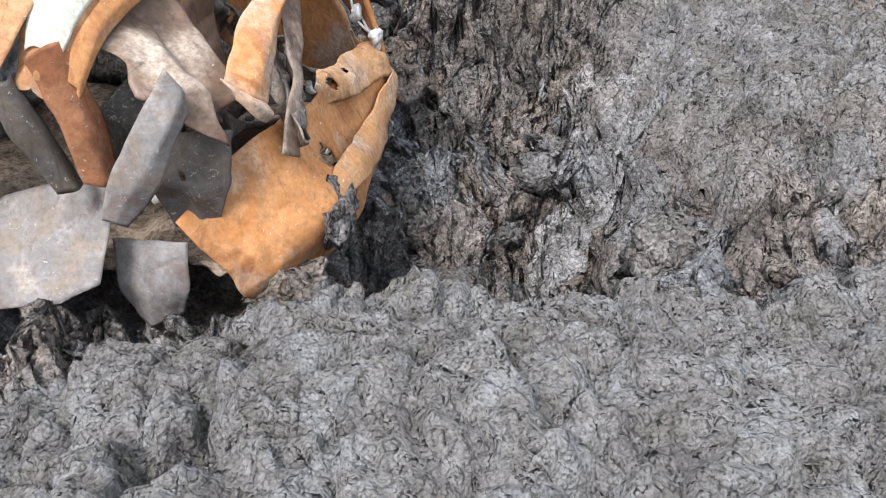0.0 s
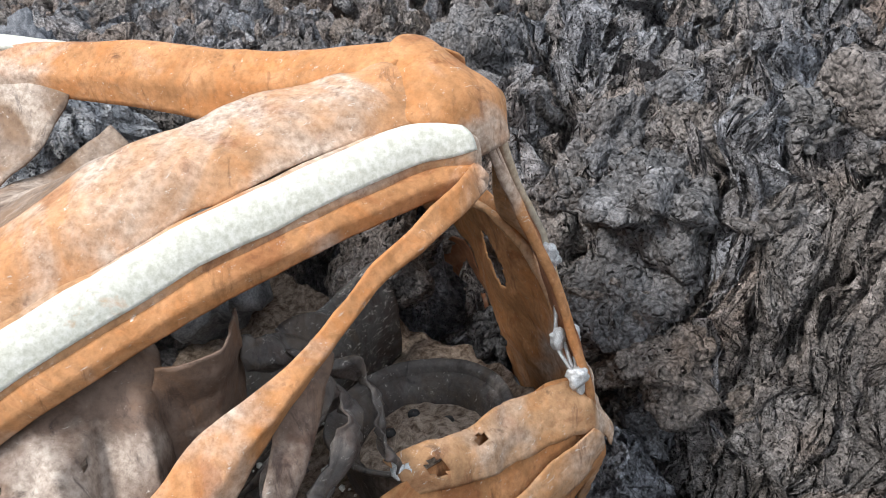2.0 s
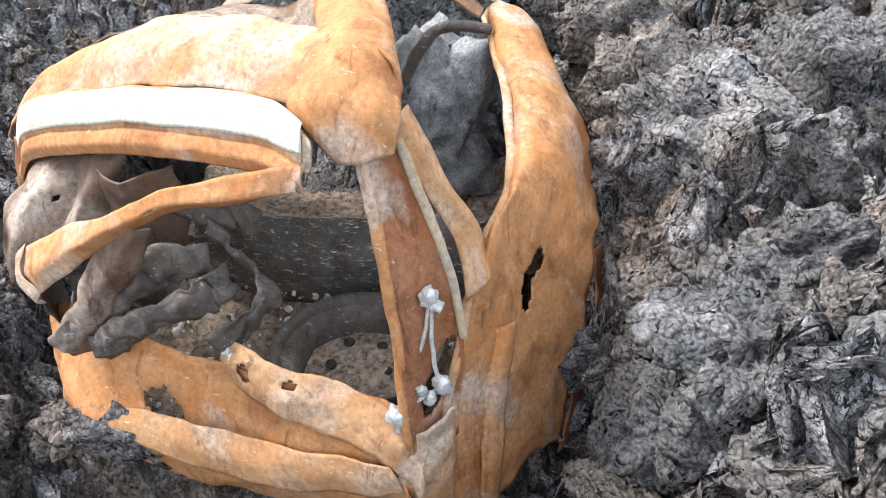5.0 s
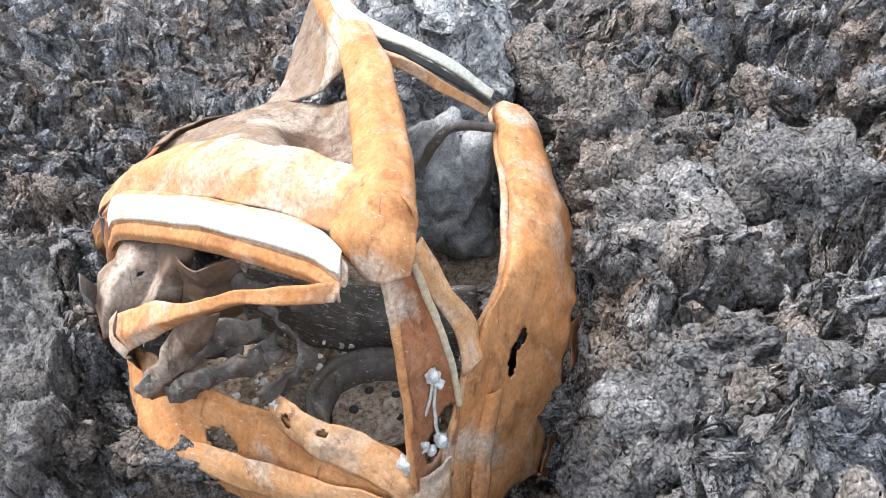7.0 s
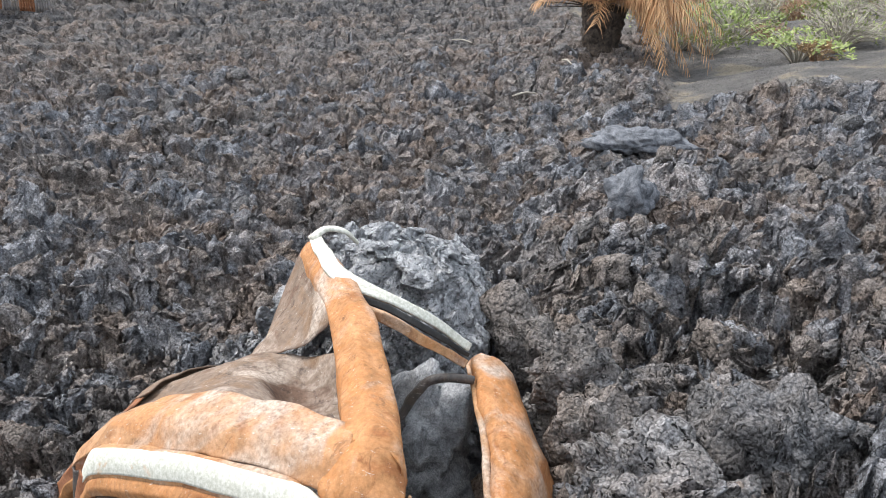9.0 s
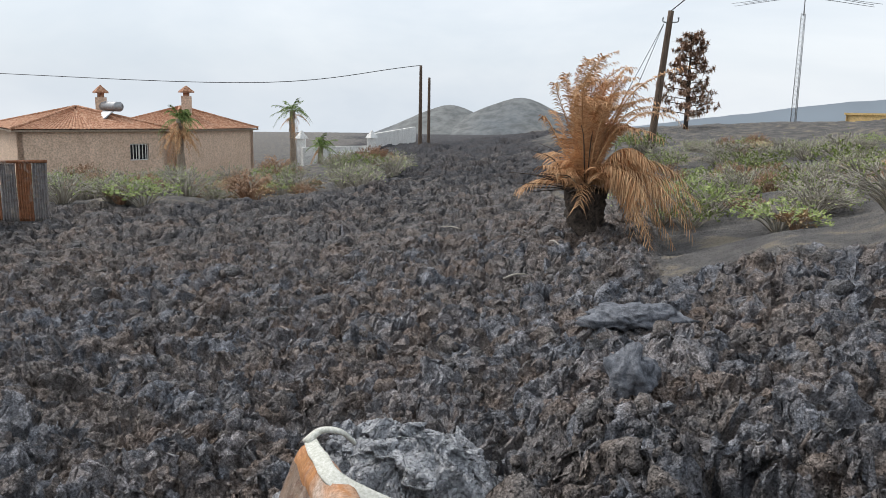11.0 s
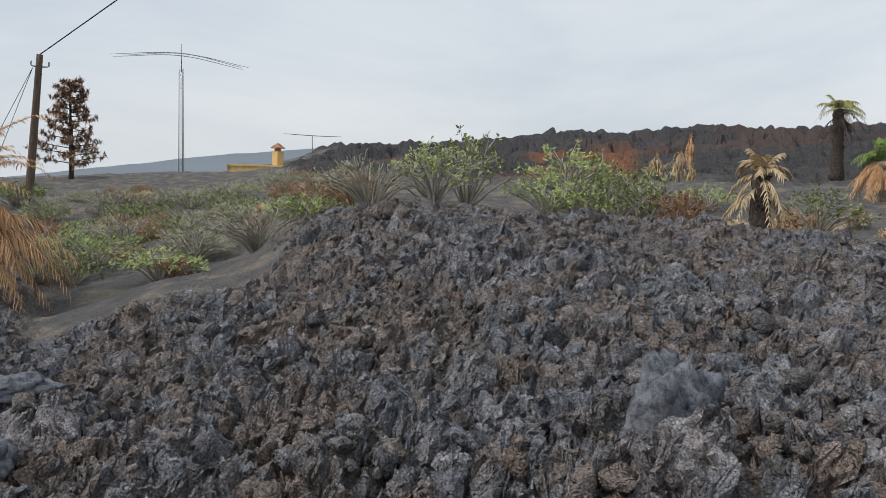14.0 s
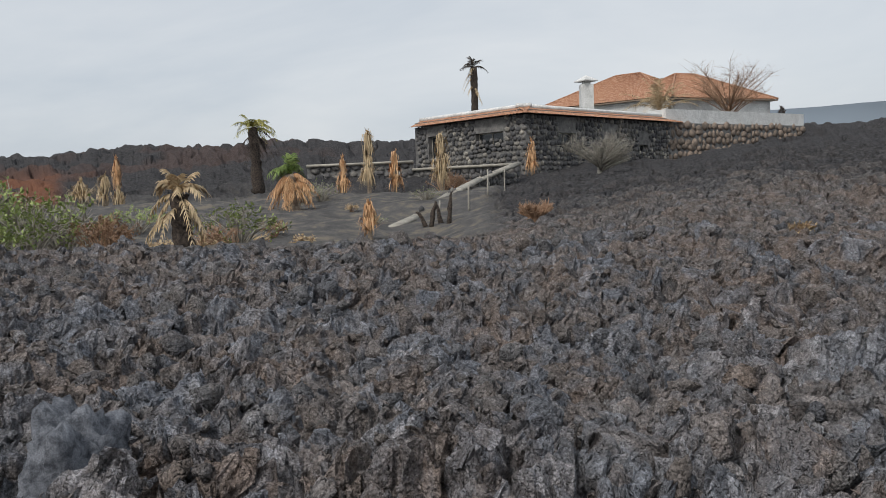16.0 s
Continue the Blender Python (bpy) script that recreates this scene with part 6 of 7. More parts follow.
def hip_roof(name, corners, z, rise, mat, parent, over=0.35, inset=0.5):
    """A hipped tile roof over four plan corners; the ridge runs along the first side's direction."""
    c = np.array(corners, float)
    mid = c.mean(0)
    e = mid + (c - mid) * (1 + over / np.linalg.norm(c - mid, axis=1, keepdims=True))
    e = [np.array((p[0], p[1], z)) for p in e]
    short = np.linalg.norm(c[3] - c[0]) / 2
    along_ = (c[1] - c[0]) / np.linalg.norm(c[1] - c[0])
    m0, m1 = (c[0] + c[3]) / 2 + along_ * short * inset * 2, (c[1] + c[2]) / 2 - along_ * short * inset * 2
    r0, r1 = np.array((m0[0], m0[1], z + rise)), np.array((m1[0], m1[1], z + rise))
    for k, q in enumerate(((e[0], e[1], r1, r0), (e[1], e[2], r1, r1), (e[2], e[3], r0, r1), (e[3], e[0], r0, r0))):
        h = Heap()
        tiled(h, *q)
        h.part("roof", mat, parent, "clay tile roof slope", False)
    h = Heap()
    for p, q in ((r0, r1), (e[0], r0), (e[1], r1), (e[2], r1), (e[3], r0)):
        h.tube([p + (0, 0, 0.05), q + (0, 0, 0.05)], [0.10, 0.10], 6, 4)
    h.part("ridge_cap", mat, parent)
    h = Heap()
    h.add([p - np.array((0, 0, 0.12)) for p in e] + [p - np.array((0, 0, 0.02)) for p in e], [(3, 2, 1, 0), (4, 5, 6, 7), (0, 1, 5, 4), (1, 2, 6, 5), (2, 3, 7, 6), (3, 0, 4, 7)])
    h.part("eave", M_BARK, parent, "", False)


def window(parent, p, turn, low, wide, high, depth=0.14, frame_mat=None, bars=0):
    """Frame and pane standing in an opening whose lower corner is p."""
    w = Heap()
    f = 0.06
    for lo, hi in (((0, depth, 0), (f, depth + 0.05, high)), ((wide - f, depth, 0), (wide, depth + 0.05, high)), ((f, depth, 0), (wide - f, depth + 0.05, f)), ((f, depth, high - f), (wide - f, depth + 0.05, high)), ((wide / 2 - f / 2, depth, f), (wide / 2 + f / 2, depth + 0.05, high - f))):
        w.box(lo, hi, turn, (p[0], p[1], low))
    win = w.part("window", frame_mat or M_WALL_WHITE, parent, "", False)
    g = Heap().box((f, depth + 0.02, f), (wide - f, depth + 0.03, high - f), turn, (p[0], p[1], low)).part("pane", M_DARK, None, "", False)
    g.parent = win
    g.matrix_parent_inverse = win.matrix_world.inverted()
    for k in range(bars):
        t_ = (k + 1) * wide / (bars + 1)
        b = Heap().box((t_ - 0.02, 0.03, 0.02), (t_ + 0.02, 0.06, high - 0.02), turn, (p[0], p[1], low)).part("window_bar", M_WALL_WHITE, None, "", False)
        b.parent = win


def house(name, label, corners, z0, z1, mat, rise, openings, roof_mat=M_TILE, frame=None, bars=0, over=0.4, inset=0.5):
    ob = thing(name, label, "house", "houses", at=(corners[0][0], corners[0][1], z0))
    for k in range(4):
        p, q = corners[k], corners[(k + 1) % 4]
        h = Heap()
        turn, length = wall_run(h, p, q, z0, z1, 0.3, openings.get(k, ()))
        h.part("wall", mat, ob, "", False)
        for o in openings.get(k, ()):
            window(ob, (p[0] + o[0] * math.cos(turn), p[1] + o[0] * math.sin(turn)), turn, z0 + o[2], o[1] - o[0], o[3] - o[2], 0.16, frame, bars)
    if rise:
        hip_roof("roof", corners, z1, rise, roof_mat, ob, over, inset)
    return ob


def chimney(parent, x, y, z0, z1, wide, mat, cap):
    Heap().box((-wide, -wide, z0), (wide, wide, z1), 0.3, (x, y, 0)).part("chimney", mat, parent, "plastered chimney", False)
    Heap().add(*turned([(wide * 1.9, 0), (wide * 1.9, 0.08), (wide * 0.3, 0.45), (0.01, 0.5)], 4, (0, 0), 0, (x, y, z1 + 0.25))).box((-wide * 0.6, -wide * 0.6, z1), (wide * 0.6, wide * 0.6, z1 + 0.28), 0.3, (x, y, 0)).part("chimney_cap", cap, parent, "", False)


def quad(b0, d0, b1, d1, depth):
    """Plan corners of a block: its seen side from one bearing to another, and its depth away from the walker."""
    p, q = np.array(from_stand(b0, d0)), np.array(from_stand(b1, d1))
    n = np.array((-(q - p)[1], (q - p)[0])) / np.linalg.norm(q - p)
    if np.dot(n, (p + q) / 2 - np.array(STAND)) < 0:
        n = -n
    return [tuple(p), tuple(q), tuple(q + n * depth), tuple(p + n * depth)]


# salmon house beyond the flow: two wings
wing = house("salmon_house", "salmon plastered house with orange clay tile roofs", quad(124.5, 50, 115.6, 52, 8), -4.4, 0.55, M_WALL_PINK, 1.2, {0: [(6.0, 7.1, 3.1, 4.1)]}, bars=5)
chimney(wing, *from_stand(119.5, 55), 0.8, 2.4, 0.28, M_WALL_PINK, M_TILE)
wing2 = house("salmon_house_wing", "salmon plastered wing with hipped clay tile roof", quad(115.0, 57, 109.9, 62, 7), -4.8, 0.35, M_WALL_PINK, 1.45, {})
chimney(wing2, *from_stand(114.2, 61), 0.6, 2.6, 0.32, M_WALL_PINK, M_TILE)
palm("green_palm", "palm with a green crown over a brown skirt", *SX(114.7, 47), 3.6, 0.20, 1.35, 26, M_PALM_GREEN, 40, M_STRAW, M_BARK, 61, 0.34, (0, 80))
palm("garden_palm", "distant green garden palm with drooping crown", *SX(107.2, 66), 4.3, 0.22, 1.6, 24, M_PALM_GREEN, 10, M_STRAW, M_BARK, 62, 0.36, (0, 80))
palm("low_palm", "low bushy green palm by the white wall", *SX(105.3, 60), 1.5, 0.2, 1.5, 22, M_PALM_GREEN, 4, M_STRAW, M_BARK, 63, 0.36, (10, 80))
fence = thing("rusty_fence", "rusty corrugated sheet fence at the edge of the flow", "fence", at=(*from_stand(123, 22), -0.5))
for k in range(6):
    p, q = np.array(from_stand(122.95 + 0.9 * k, 22.0 + 0.1 * k)), np.array(from_stand(122.95 + 0.9 * (k + 1) - 0.03, 22.0 + 0.1 * (k + 1)))
    out = np.array(((q - p)[1], -(q - p)[0])) / np.linalg.norm(q - p)
    rails = []
    for n in range(19):
        u = p + (q - p) * n / 18 + out * 0.022 * math.cos(n * math.pi / 1.5)
        rails.append([(u[0], u[1], -0.75), (u[0], u[1], 0.0), (u[0], u[1], 0.72 - 0.02 * (k % 3))])
    sheet("corrugated_sheet", rails, M_RUST_BROWN if k % 2 else M_STEEL, fence, "", 14, 38, 0.006, 0.006, 5.0, (), 80 + k)
Heap().tube([(*from_stand(122.9, 21.98), 0.74), (*from_stand(128.4, 22.58), 0.70)], [0.04, 0.04], 6, 4).part("top_rail", M_RUST_BROWN, fence)
heater = thing("solar_heater", "grey solar water tank with its panel on the roof", "water heater", at=(*from_stand(118.9, 54), 0.9))
HX, HY = from_stand(118.9, 54)
Heap().tube([(HX - 0.55, HY - 0.8, 1.85), (HX, HY, 1.85), (HX + 0.55, HY + 0.8, 1.85)], [0.30, 0.30, 0.30], 14, 8).part("tank", M_METAL, heater, "grey steel tank")
sheet("panel", [[(HX - 0.2, HY - 1.1, 1.55), (HX + 1.0, HY + 0.7, 1.55)], [(HX + 0.6, HY - 1.7, 0.75), (HX + 1.8, HY + 0.1, 0.75)]], M_METAL, heater, "pale tilted panel", 8, 8, 0.05, 0.0)
# white roadside walls and low white house
white = thing("white_wall", "long white plastered garden wall by the road", "wall", at=(*from_stand(103, 64), -2.6))
for b0, d0, b1, d1, z0, z1 in ((106.5, 62, 101.8, 66, -3.4, -1.05), (101.8, 66, 98.6, 92, -3.4, -0.15)):
    h = Heap()
    wall_run(h, from_stand(b0, d0), from_stand(b1, d1), z0, z1, 0.3)
    h.part("wall_run", M_WALL_WHITE, white, "", False)
for b0 in (106.6, 101.7):
    x, y = from_stand(b0, 63 if b0 > 104 else 65.5)
    Heap().box((-0.3, -0.3, -3.4), (0.3, 0.3, -0.4), 0.2, (x, y, 0)).add(*turned([(0.55, 0), (0.05, 0.6), (0.01, 0.62)], 4, (0, 0), 0, (x, y, -0.4))).part("gate_post", M_WALL_WHITE, white, "", False)
# yellow house on the ash ridge
yel = house("yellow_house", "flat-roofed yellow plastered house behind the ash ridge", quad(70.3, 72, 66.6, 70, 8), 0.2, 2.15, M_WALL_YELLOW, 0, {})
Heap().add([(*p, 2.15) for p in quad(70.4, 71.9, 66.5, 69.9, 8.2)] + [(*p, 2.3) for p in quad(70.4, 71.9, 66.5, 69.9, 8.2)], [(3, 2, 1, 0), (4, 5, 6, 7), (0, 1, 5, 4), (1, 2, 6, 5), (2, 3, 7, 6), (3, 0, 4, 7)]).part("flat_roof", M_WALL_YELLOW, yel, "", False)
chimney(yel, *from_stand(66.9, 72), 2.0, 3.5, 0.35, M_WALL_YELLOW, M_TILE)


def stone_face(name, p, q, z0, z1, parent, size, seed, gaps=(), mat=None):
    """Rough stones set proud on a wall's face, joined; gaps (from, to, low, high) stay free."""
    rng = np.random.RandomState(seed)
    v, f = icosphere(1)
    length = math.hypot(q[0] - p[0], q[1] - p[1])
    u = np.array(((q[0] - p[0]) / length, (q[1] - p[1]) / length, 0))
    n = np.array((u[1], -u[0], 0))
    if np.dot(n[:2], np.array(STAND) - np.array(p)) < 0:
        n = -n
    cos, tris, at = [], [], 0
    rows = int((z1 - z0) / (size * 0.8))
    for r in range(rows):
        s = rng.uniform(0, size)
        while s < length:
            w = size * rng.uniform(0.55, 1.35)
            h = z0 + (r + 0.5) * (z1 - z0) / rows + rng.uniform(-0.25, 0.25) * size
            c = s + w / 2
            if not any(g[0] - w * 0.4 < c < g[1] + w * 0.4 and g[2] - 0.1 < h - z0 < g[3] + 0.1 for g in gaps) and c < length:
                k = rock_shape(v, seed + rng.randint(12), 0.22)
                k = k[:, :1] * u * w * 0.52 + k[:, 1:2] * n * 0.09 + k[:, 2:3] * np.array((0, 0, 1.0)) * size * rng.uniform(0.36, 0.5)
                cos.append(k + np.array((p[0], p[1], 0)) + u * c + n * 0.02 + np.array((0, 0, h)))
                tris.append(f + at)
                at += len(v)
            s += w * 1.05
    ob = place_part(name, tri_mesh(name, np.concatenate(cos), np.concatenate(tris)), mat or M_FIELD, parent)
    return tagged(ob, "rough field stones set in mortar", kind="stuff")


# stone house on the slope
A_, B_, C_ = from_stand(18.8, 52), from_stand(11.0, 45), from_stand(0.6, 60)
D_ = (A_[0] + C_[0] - B_[0], A_[1] + C_[1] - B_[1])
Z0, Z1 = 1.6, 6.15
stone_house = thing("stone_house", "dark field-stone house with a clay tile eave", "house", "houses", at=(*B_, Z0))
L1, L2 = math.hypot(B_[0] - A_[0], B_[1] - A_[1]), math.hypot(C_[0] - B_[0], C_[1] - B_[1])
DOORS = [(1.3, 2.7, 1.9, 3.9), (5.6, 7.9, 2.6, 3.75)]
WINS = [(3.2, 4.9, 2.45, 3.6), (7.9, 9.4, 2.2, 3.3), (12.3, 13.4, 2.0, 3.0)]
for p, q, gaps, seed in ((A_, B_, DOORS, 1), (B_, C_, WINS, 2)):
    h = Heap()
    turn, length = wall_run(h, p, q, Z0, Z1, 0.4, gaps)
    h.part("wall", M_STONE, stone_house, "dark stone wall", False)
    for g in gaps:
        window(stone_house, (p[0] + g[0] * math.cos(turn), p[1] + g[0] * math.sin(turn)), turn, Z0 + g[2], g[1] - g[0], g[3] - g[2], 0.3, M_GREY_TWIG)
    stone_face("stone", p, q, Z0 + 0.8, Z1, stone_house, 0.34, 40 + seed, gaps)
for p, q in ((C_, D_), (D_, A_)):
    h = Heap()
    wall_run(h, p, q, Z0, Z1, 0.4)
    h.part("wall", M_STONE, stone_house, "", False)
for p, q in ((A_, B_), (B_, C_)):
    h = Heap()
    u = np.array((q[0] - p[0], q[1] - p[1], 0)) / math.hypot(q[0] - p[0], q[1] - p[1])
    n = np.array((u[1], -u[0], 0))
    if np.dot(n[:2], np.array(STAND) - np.array(p)) < 0:
        n = -n
    a, b = np.array((*p, Z1)) + n * 0.45, np.array((*q, Z1)) + n * 0.45
    if p is A_:
        b = b + u * 0.45
    else:
        a = a - u * 0.45
    c, d = np.array((*q, Z1 + 0.42)) - n * 0.5, np.array((*p, Z1 + 0.42)) - n * 0.5
    tiled(h, a, b, c, d, 0.24)
    h.part("tile_eave", M_TILE, stone_house, "clay tile eave", False)
    Heap().tube([d + (0, 0, 0.10), c + (0, 0, 0.10)], [0.14, 0.14], 6, 4).part("ridge_cap", M_WALL_WHITE, stone_house, "white ridge cap")
Heap().add([(*p, Z1 + 0.1) for p in (A_, B_, C_, D_)] + [(*p, Z1 + 0.3) for p in (A_, B_, C_, D_)], [(3, 2, 1, 0), (4, 5, 6, 7), (0, 1, 5, 4), (1, 2, 6, 5), (2, 3, 7, 6), (3, 0, 4, 7)]).part("terrace", M_STONE, stone_house, "", False)
# upper house with its terrace wall
upper = house("upper_house", "white house with a weathered clay tile roof", quad(9.8, 76, 1.2, 70, 10), 5.6, 9.05, M_WALL_WHITE, 2.9, {0: [(2.0, 3.2, 0.9, 2.2), (6.2, 7.4, 0.9, 2.2)]}, over=0.7)
side = house("upper_house_wing", "plastered house wing with tile eaves", quad(1.0, 70, -5.2, 78, 9), 5.4, 8.9, M_WALL_WHITE, 2.7, {0: [(1.5, 2.6, 0.8, 2.0)]}, over=0.7)
chimney(upper, *from_stand(6.7, 66), 5.6, 10.0, 0.5, M_WALL_WHITE, M_WALL_WHITE)
P1, P2, P3 = from_stand(4.6, 62), from_stand(1.4, 58.5), from_stand(-7.2, 73)
terrace = thing("terrace_wall", "dry-stone terrace wall with a white parapet", "wall", at=(*P2, 2.5))
for p, q, seed in ((P1, P2, 3), (P2, P3, 4)):
    h = Heap()
    wall_run(h, p, q, 2.2, 6.15, 0.5)
    h.part("wall_core", M_STONE, terrace, "", False)
    stone_face("stone", p, q, 2.6, 6.15, terrace, 0.62, 60 + seed, (), M_BROWN_STONE)
    h = Heap()
    wall_run(h, p, q, 6.15, 7.1, 0.35)
    h.part("parapet", M_WALL_WHITE, terrace, "white plastered parapet", False)
# garden walls
garden_wall = thing("garden_wall", "low field-stone garden wall with pale coping", "wall", at=(*from_stand(20, 42), 2.0))
for b0, d0, b1, d1, zb, zt0 in ((26.5, 47, 19.0, 46, 1.8, 3.75), (19.0, 46, 11.6, 43, 1.6, 3.3)):
    p, q = from_stand(b0, d0), from_stand(b1, d1)
    h = Heap()
    wall_run(h, p, q, zb, zt0, 0.4)
    h.part("wall_core", M_STONE, garden_wall, "", False)
    stone_face("stone", p, q, zb, zt0, garden_wall, 0.42, int(80 + b0))
    Heap().tube([(*p, zt0 + 0.06), (*q, zt0 + 0.06)], [0.24, 0.24], 6, 4, 0.4).part("coping", M_GREY_TWIG, garden_wall)
stair_wall = thing("stair_wall", "sloping stone wall with pale coping beside the steps", "wall", at=(*from_stand(18, 30), 1.0))
PTS = [(21.0, 26.5, 0.95), (19.0, 28.5, 1.25), (16.6, 32, 1.95), (14.4, 36, 2.55), (11.6, 42, 3.35)]
for k, ((b0, d0, t0), (b1, d1, t1)) in enumerate(zip(PTS, PTS[1:])):
    p, q = from_stand(b0, d0), from_stand(b1, d1)
    stone_face("stone", p, q, t0 - 1.3, (t0 + t1) / 2, stair_wall, 0.36, 90 + k)
    h = Heap()
    wall_run(h, p, q, t0 - 1.6, min(t0, t1), 0.35)
    h.part("wall_core", M_STONE, stair_wall, "", False)
    Heap().tube([(*p, t0 + 0.02), (*q, t1 + 0.02)], [0.24, 0.24], 6, 4, 0.45).part("coping", M_GREY_TWIG, stair_wall)

# plants by the houses
ob = palm("dead_terrace_palm", "dead straw palm behind the white parapet", *from_stand(1.8, 62.5), 0.9, 0.2, 3.8, 40, M_STRAW_PALE, 16, M_STRAW_PALE, M_BARK, 71, 0.4, (30, 88))
ob.location.z = 6.4


def bare_tree(x, y, z, height, spread, seed, name, label, mat):
    rng = random.Random(seed)
    ob = thing(name, label, "bare tree", at=(x, y, z))
    trunk_of("trunk", [(x, y, z), (x + 0.1, y, z + height * 0.3)], [0.14, 0.10], mat, ob, 8)
    limbs, twigs = Heap(), Heap()
    for k in range(30):
        a, e = rng.uniform(0, 6.283), rng.uniform(0.35, 1.1)
        l = spread * rng.uniform(0.6, 1.0)
        p = np.array((x + 0.1, y, z + height * rng.uniform(0.12, 0.3)))
        m = p + np.array((math.cos(a) * l * 0.5, math.sin(a) * l * 0.5, height * 0.35 * e))
        t = p + np.array((math.cos(a) * l, math.sin(a) * l, height * 0.62 * e))
        limbs.tube([p, m, t], [0.05, 0.03, 0.012], 5, 8)
        for c in range(40):
            s = m + (t - m) * rng.uniform(-0.4, 1.0)
            e2 = s + np.array((rng.gauss(0, 0.3), rng.gauss(0, 0.3), abs(rng.gauss(0.25, 0.25)))) * spread * 0.45
            twigs.tube([s, e2], [0.011, 0.004], 3, 2)
    limbs.part("woody_stem", mat, ob)
    twigs.part("fine_twig", mat, ob)
    return ob


bare_tree(*from_stand(-2.6, 69), 6.3, 5.4, 3.6, 5, "bare_tree", "bare burnt tree with fine reddish twigs", M_DRY)
bare_tree(*from_stand(6.0, 40), land(*from_stand(6.0, 40)) - 0.1, 2.2, 2.0, 6, "fallen_tree", "bare grey tree collapsed on the lava slope", M_GREY_TWIG)
bare_tree(*from_stand(10.8, 16.5), land(*from_stand(10.8, 16.5)) - 0.05, 0.42, 0.40, 7, "dead_bush", "small reddish dead bush on the lava", M_DRY)
X, Y = from_stand(-5.9, 88)
ob = thing("charred_shrub", "slim charred shrub standing on the lava crest", "shrub", at=(X, Y, land(X, Y)))
h = Heap()
_r = random.Random(3)
for k in range(220):
    f, a = _r.random(), _r.uniform(0, 6.283)
    r = 0.36 * math.sin(0.4 + 2.5 * f) * _r.random() ** 0.5
    p = np.array((X + r * math.cos(a), Y + r * math.sin(a), land(X, Y) + 0.2 + 1.6 * f)) if k == 0 else np.array((X + r * math.cos(a), Y + r * math.sin(a), ob.location.z + 0.2 + 1.6 * f))
    d = np.array((_r.gauss(0, 0.1), _r.gauss(0, 0.1), 0.25))
    h.add([p - (0.05, 0, 0), p + (0.05, 0, 0), p + d], [(0, 1, 2)])
h.part("foliage", M_CHAR, ob)
Heap().tube([(X, Y, ob.location.z - 0.1), (X, Y, ob.location.z + 1.2)], [0.06, 0.03], 6, 3).part("stem", M_CHAR, ob)
straw = plant(4, -7.1, 11.3, 0.40, 900)
tagged(straw, "pale yellow dead tuft on the lava slope")


for k, (b, d, l, h) in enumerate(((88.5, 12.2, 0.45, 0.3), (91.2, 11.0, 0.4, 2.2), (96.0, 16, 0.5, 1.0))):      # bleached sticks on the flow
    x, y = from_stand(b, d)
    z = land(x, y) + 0.10
    ob = Heap().tube([(x - l * 0.5 * math.cos(h), y - l * 0.5 * math.sin(h), z), (x, y, z + 0.04), (x + l * 0.5 * math.cos(h), y + l * 0.5 * math.sin(h), z + 0.02)], [0.012, 0.016, 0.010], 6, 10).part("bleached_stick", M_GREY_TWIG, None)
    tagged(ob, "pale bleached stick lying on the lava", "stick", "sticks on the lava")
for k, (b, d, h) in enumerate(((15.2, 28, 1.0), (13.8, 30, 1.05), (12.6, 33, 1.05), (17.3, 27, 0.8))):       # stakes beside the steps
    x, y = from_stand(b, d)
    z = land(x, y) - 0.1
    ob = Heap().tube([(x, y, z), (x + 0.03, y, z + h)], [0.035, 0.03], 6, 4).part("stake", M_GREY_TWIG, None)
    tagged(ob, "thin grey post standing in the ash", "post", "posts by the steps")
for k, (b, d, h, l) in enumerate(((17.9, 26, 0.9, 0.2), (17.2, 26.5, 0.75, -0.15), (16.6, 26, 1.1, 0.1), (18.3, 26.3, 0.6, -0.3))):
    x, y = from_stand(b, d)
    z = land(x, y) - 0.1
    ob = Heap().tube([(x, y, z), (x + l * 0.4, y, z + h * 0.6), (x + l, y, z + h)], [0.09, 0.07, 0.04], 7, 8, 1, (1, 0, 0), 0.03, k).part("burnt_stump", M_CHAR, None)
    tagged(ob, "charred leaning plant stump by the stair wall", "stump", "charred stumps")


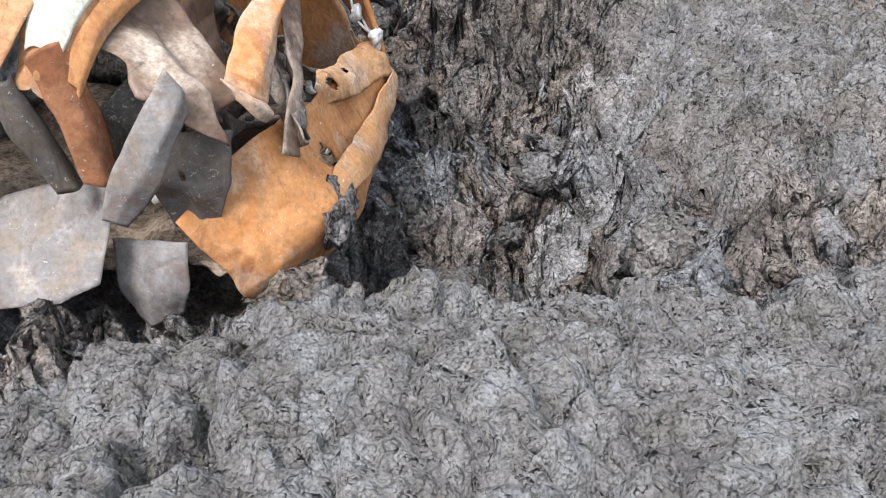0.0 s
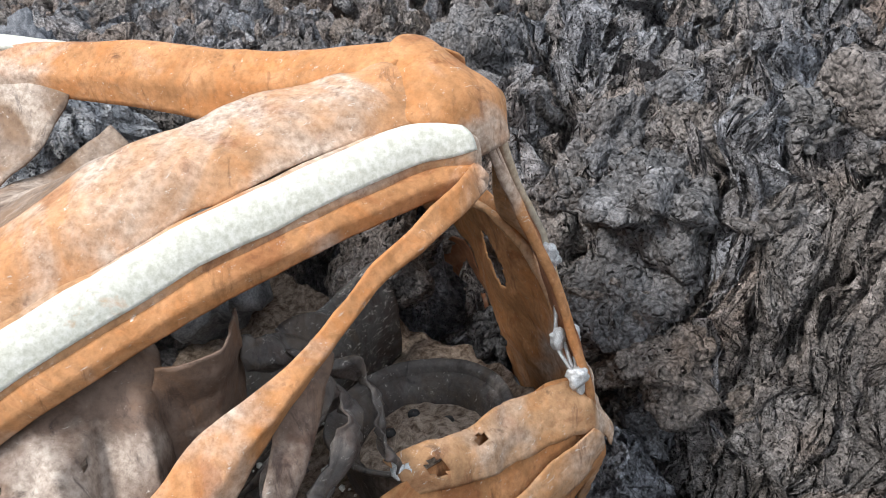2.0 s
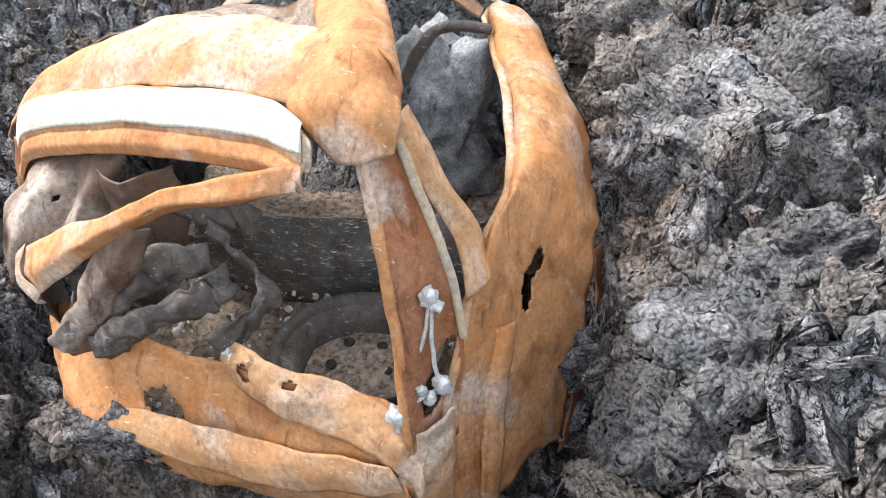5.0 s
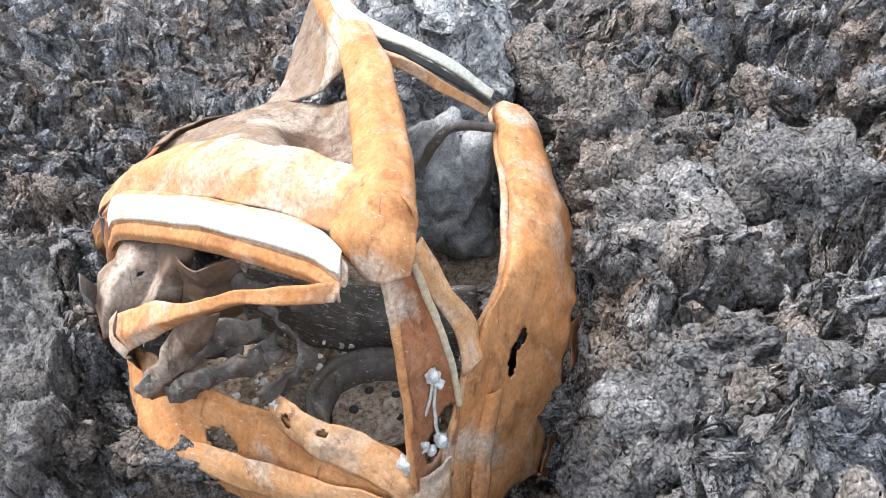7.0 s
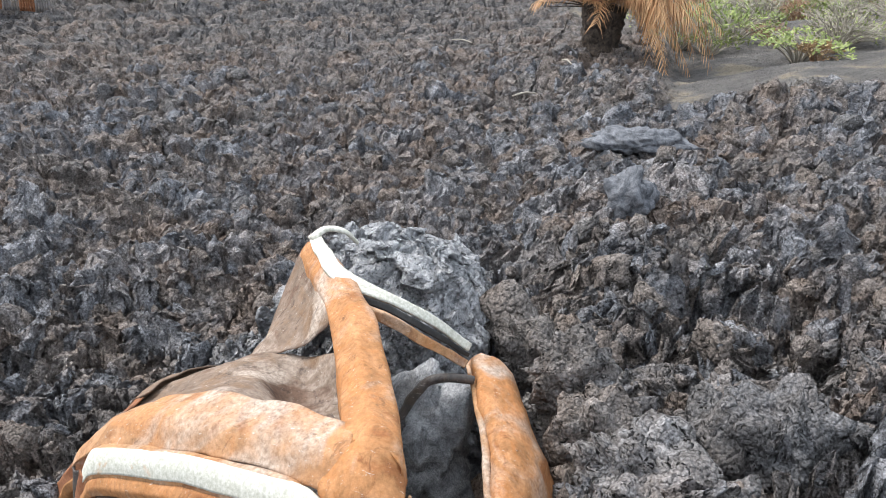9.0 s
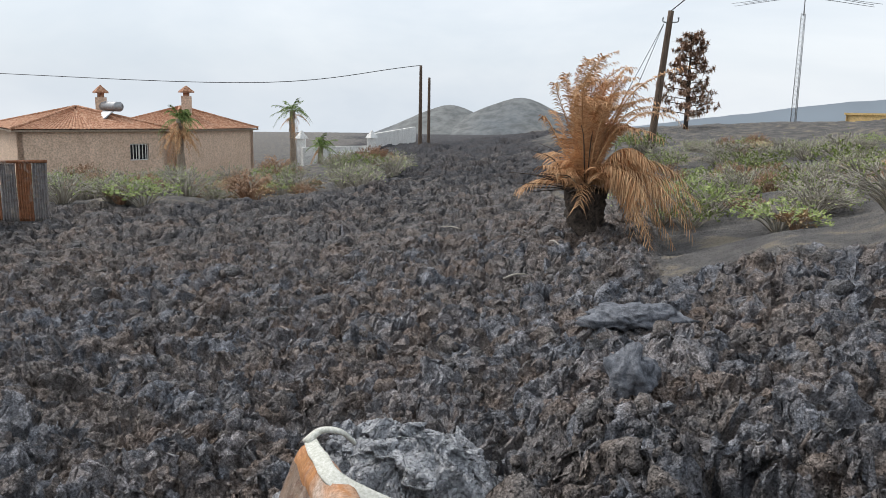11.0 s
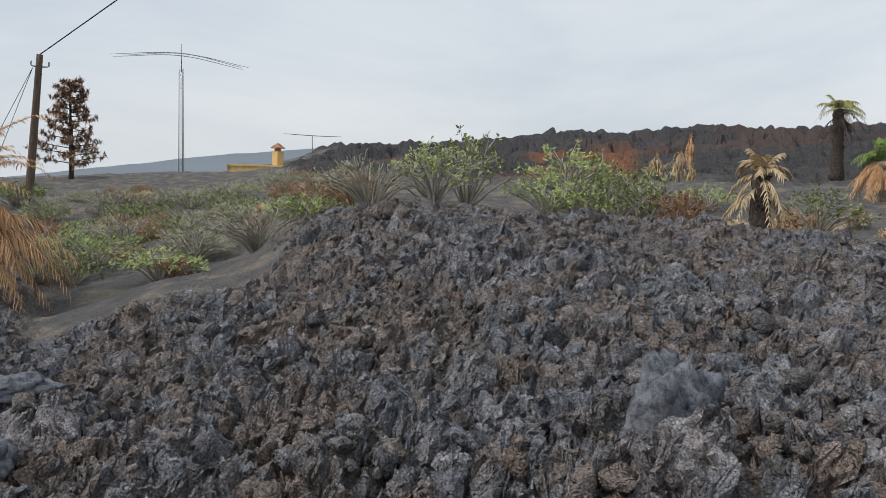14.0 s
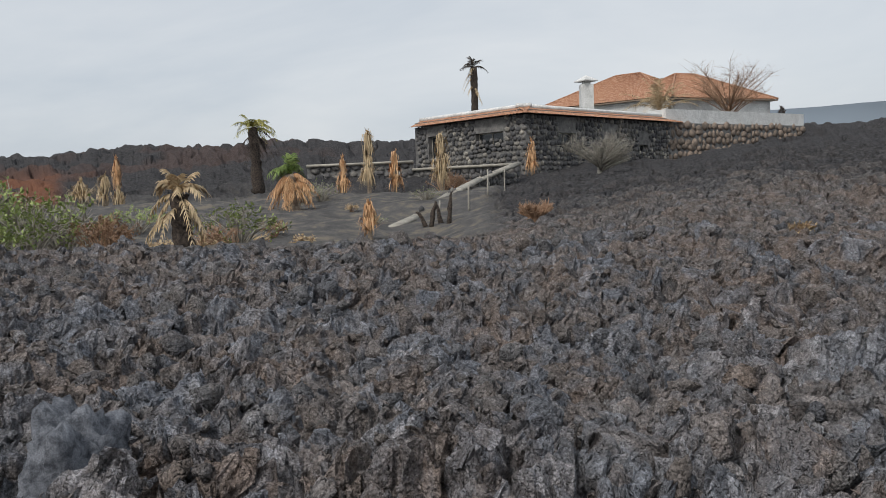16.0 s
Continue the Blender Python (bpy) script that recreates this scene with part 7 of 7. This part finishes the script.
# ---- far hills ----
def far_ridge(name, label, profile, dist, mat, base=-120.0, thick=300.0):
    """A far mountain chain along bearings, with crest heights by elevation angle."""
    b = np.linspace(profile[0][0], profile[-1][0], 160)
    e = np.interp(b, *zip(*profile)) if profile[0][0] < profile[-1][0] else np.interp(-b, [-p[0] for p in profile], [p[1] for p in profile])
    z = 2.3 + dist * np.tan(np.radians(e)) + dist * 0.0007 * fbm(b * 0.5, b * 0, b * 0, 4, 12)
    a = np.radians(b)
    rows = []
    for r, f in ((dist - thick, None), (dist - thick * 0.5, 0.6), (dist, 1.0), (dist + thick, None)):
        h = np.full(b.shape, base) if f is None else base + (z - base) * f
        rows.append(np.stack((STAND[0] - r * np.sin(a), STAND[1] + r * np.cos(a), h), -1))
    me = grid_mesh(name, np.concatenate(rows), 4, len(b))
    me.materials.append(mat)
    return tagged(new(name, me), label, "mountain", kind="structure")


# the ridges look hazy only through their base colour
far_ridge("backdrop", "mountain ridge on the horizon in a pale blue haze-tinted colour", [(84, -1.2), (78, -0.4), (72, 0.5), (66, 1.1), (60, 1.7), (52, 2.3), (44, 2.6), (30, 2.0)], 4200, M_FAR, -300)
far_ridge("backdrop_mountain", "mountain behind the houses in a pale blue haze-tinted colour", [(20, 2.5), (8, 3.4), (-2, 4.2), (-12, 4.2), (-40, 3.6)], 4200, M_FAR, -300)


def cone_hill(bearing, dist, el, radius, seed, squash=1.0):
    x, y = from_stand(bearing, dist)
    base = 2.3 - dist * math.tan(radians(3.2))
    top = 2.3 + dist * math.tan(radians(el))
    prof = [(1.0, 0.0), (0.8, 0.21), (0.6, 0.42), (0.4, 0.63), (0.25, 0.79), (0.13, 0.92), (0.06, 0.98), (0.005, 1.0)]
    co, quads = turned([(radius * r, (top - base) * h) for r, h in prof], 64, (0, 0), 0, (0, 0, 0))
    co = co + np.stack((co[:, 0] * 0, co[:, 0] * 0, 6 * fbm(co[:, 0] * 0.012, co[:, 1] * 0.012, co[:, 2] * 0.012, 4, seed)), -1)
    me = bpy.data.meshes.new("cone_hill")
    me.from_pydata((co + np.array((x, y, base))).tolist(), [], quads)
    me.polygons.foreach_set("use_smooth", np.ones(len(quads), bool))
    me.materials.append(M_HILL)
    return tagged(new("cone_hill", me), "distant volcanic cone in a grey haze-tinted colour", "hill", "volcanic cones", kind="structure")


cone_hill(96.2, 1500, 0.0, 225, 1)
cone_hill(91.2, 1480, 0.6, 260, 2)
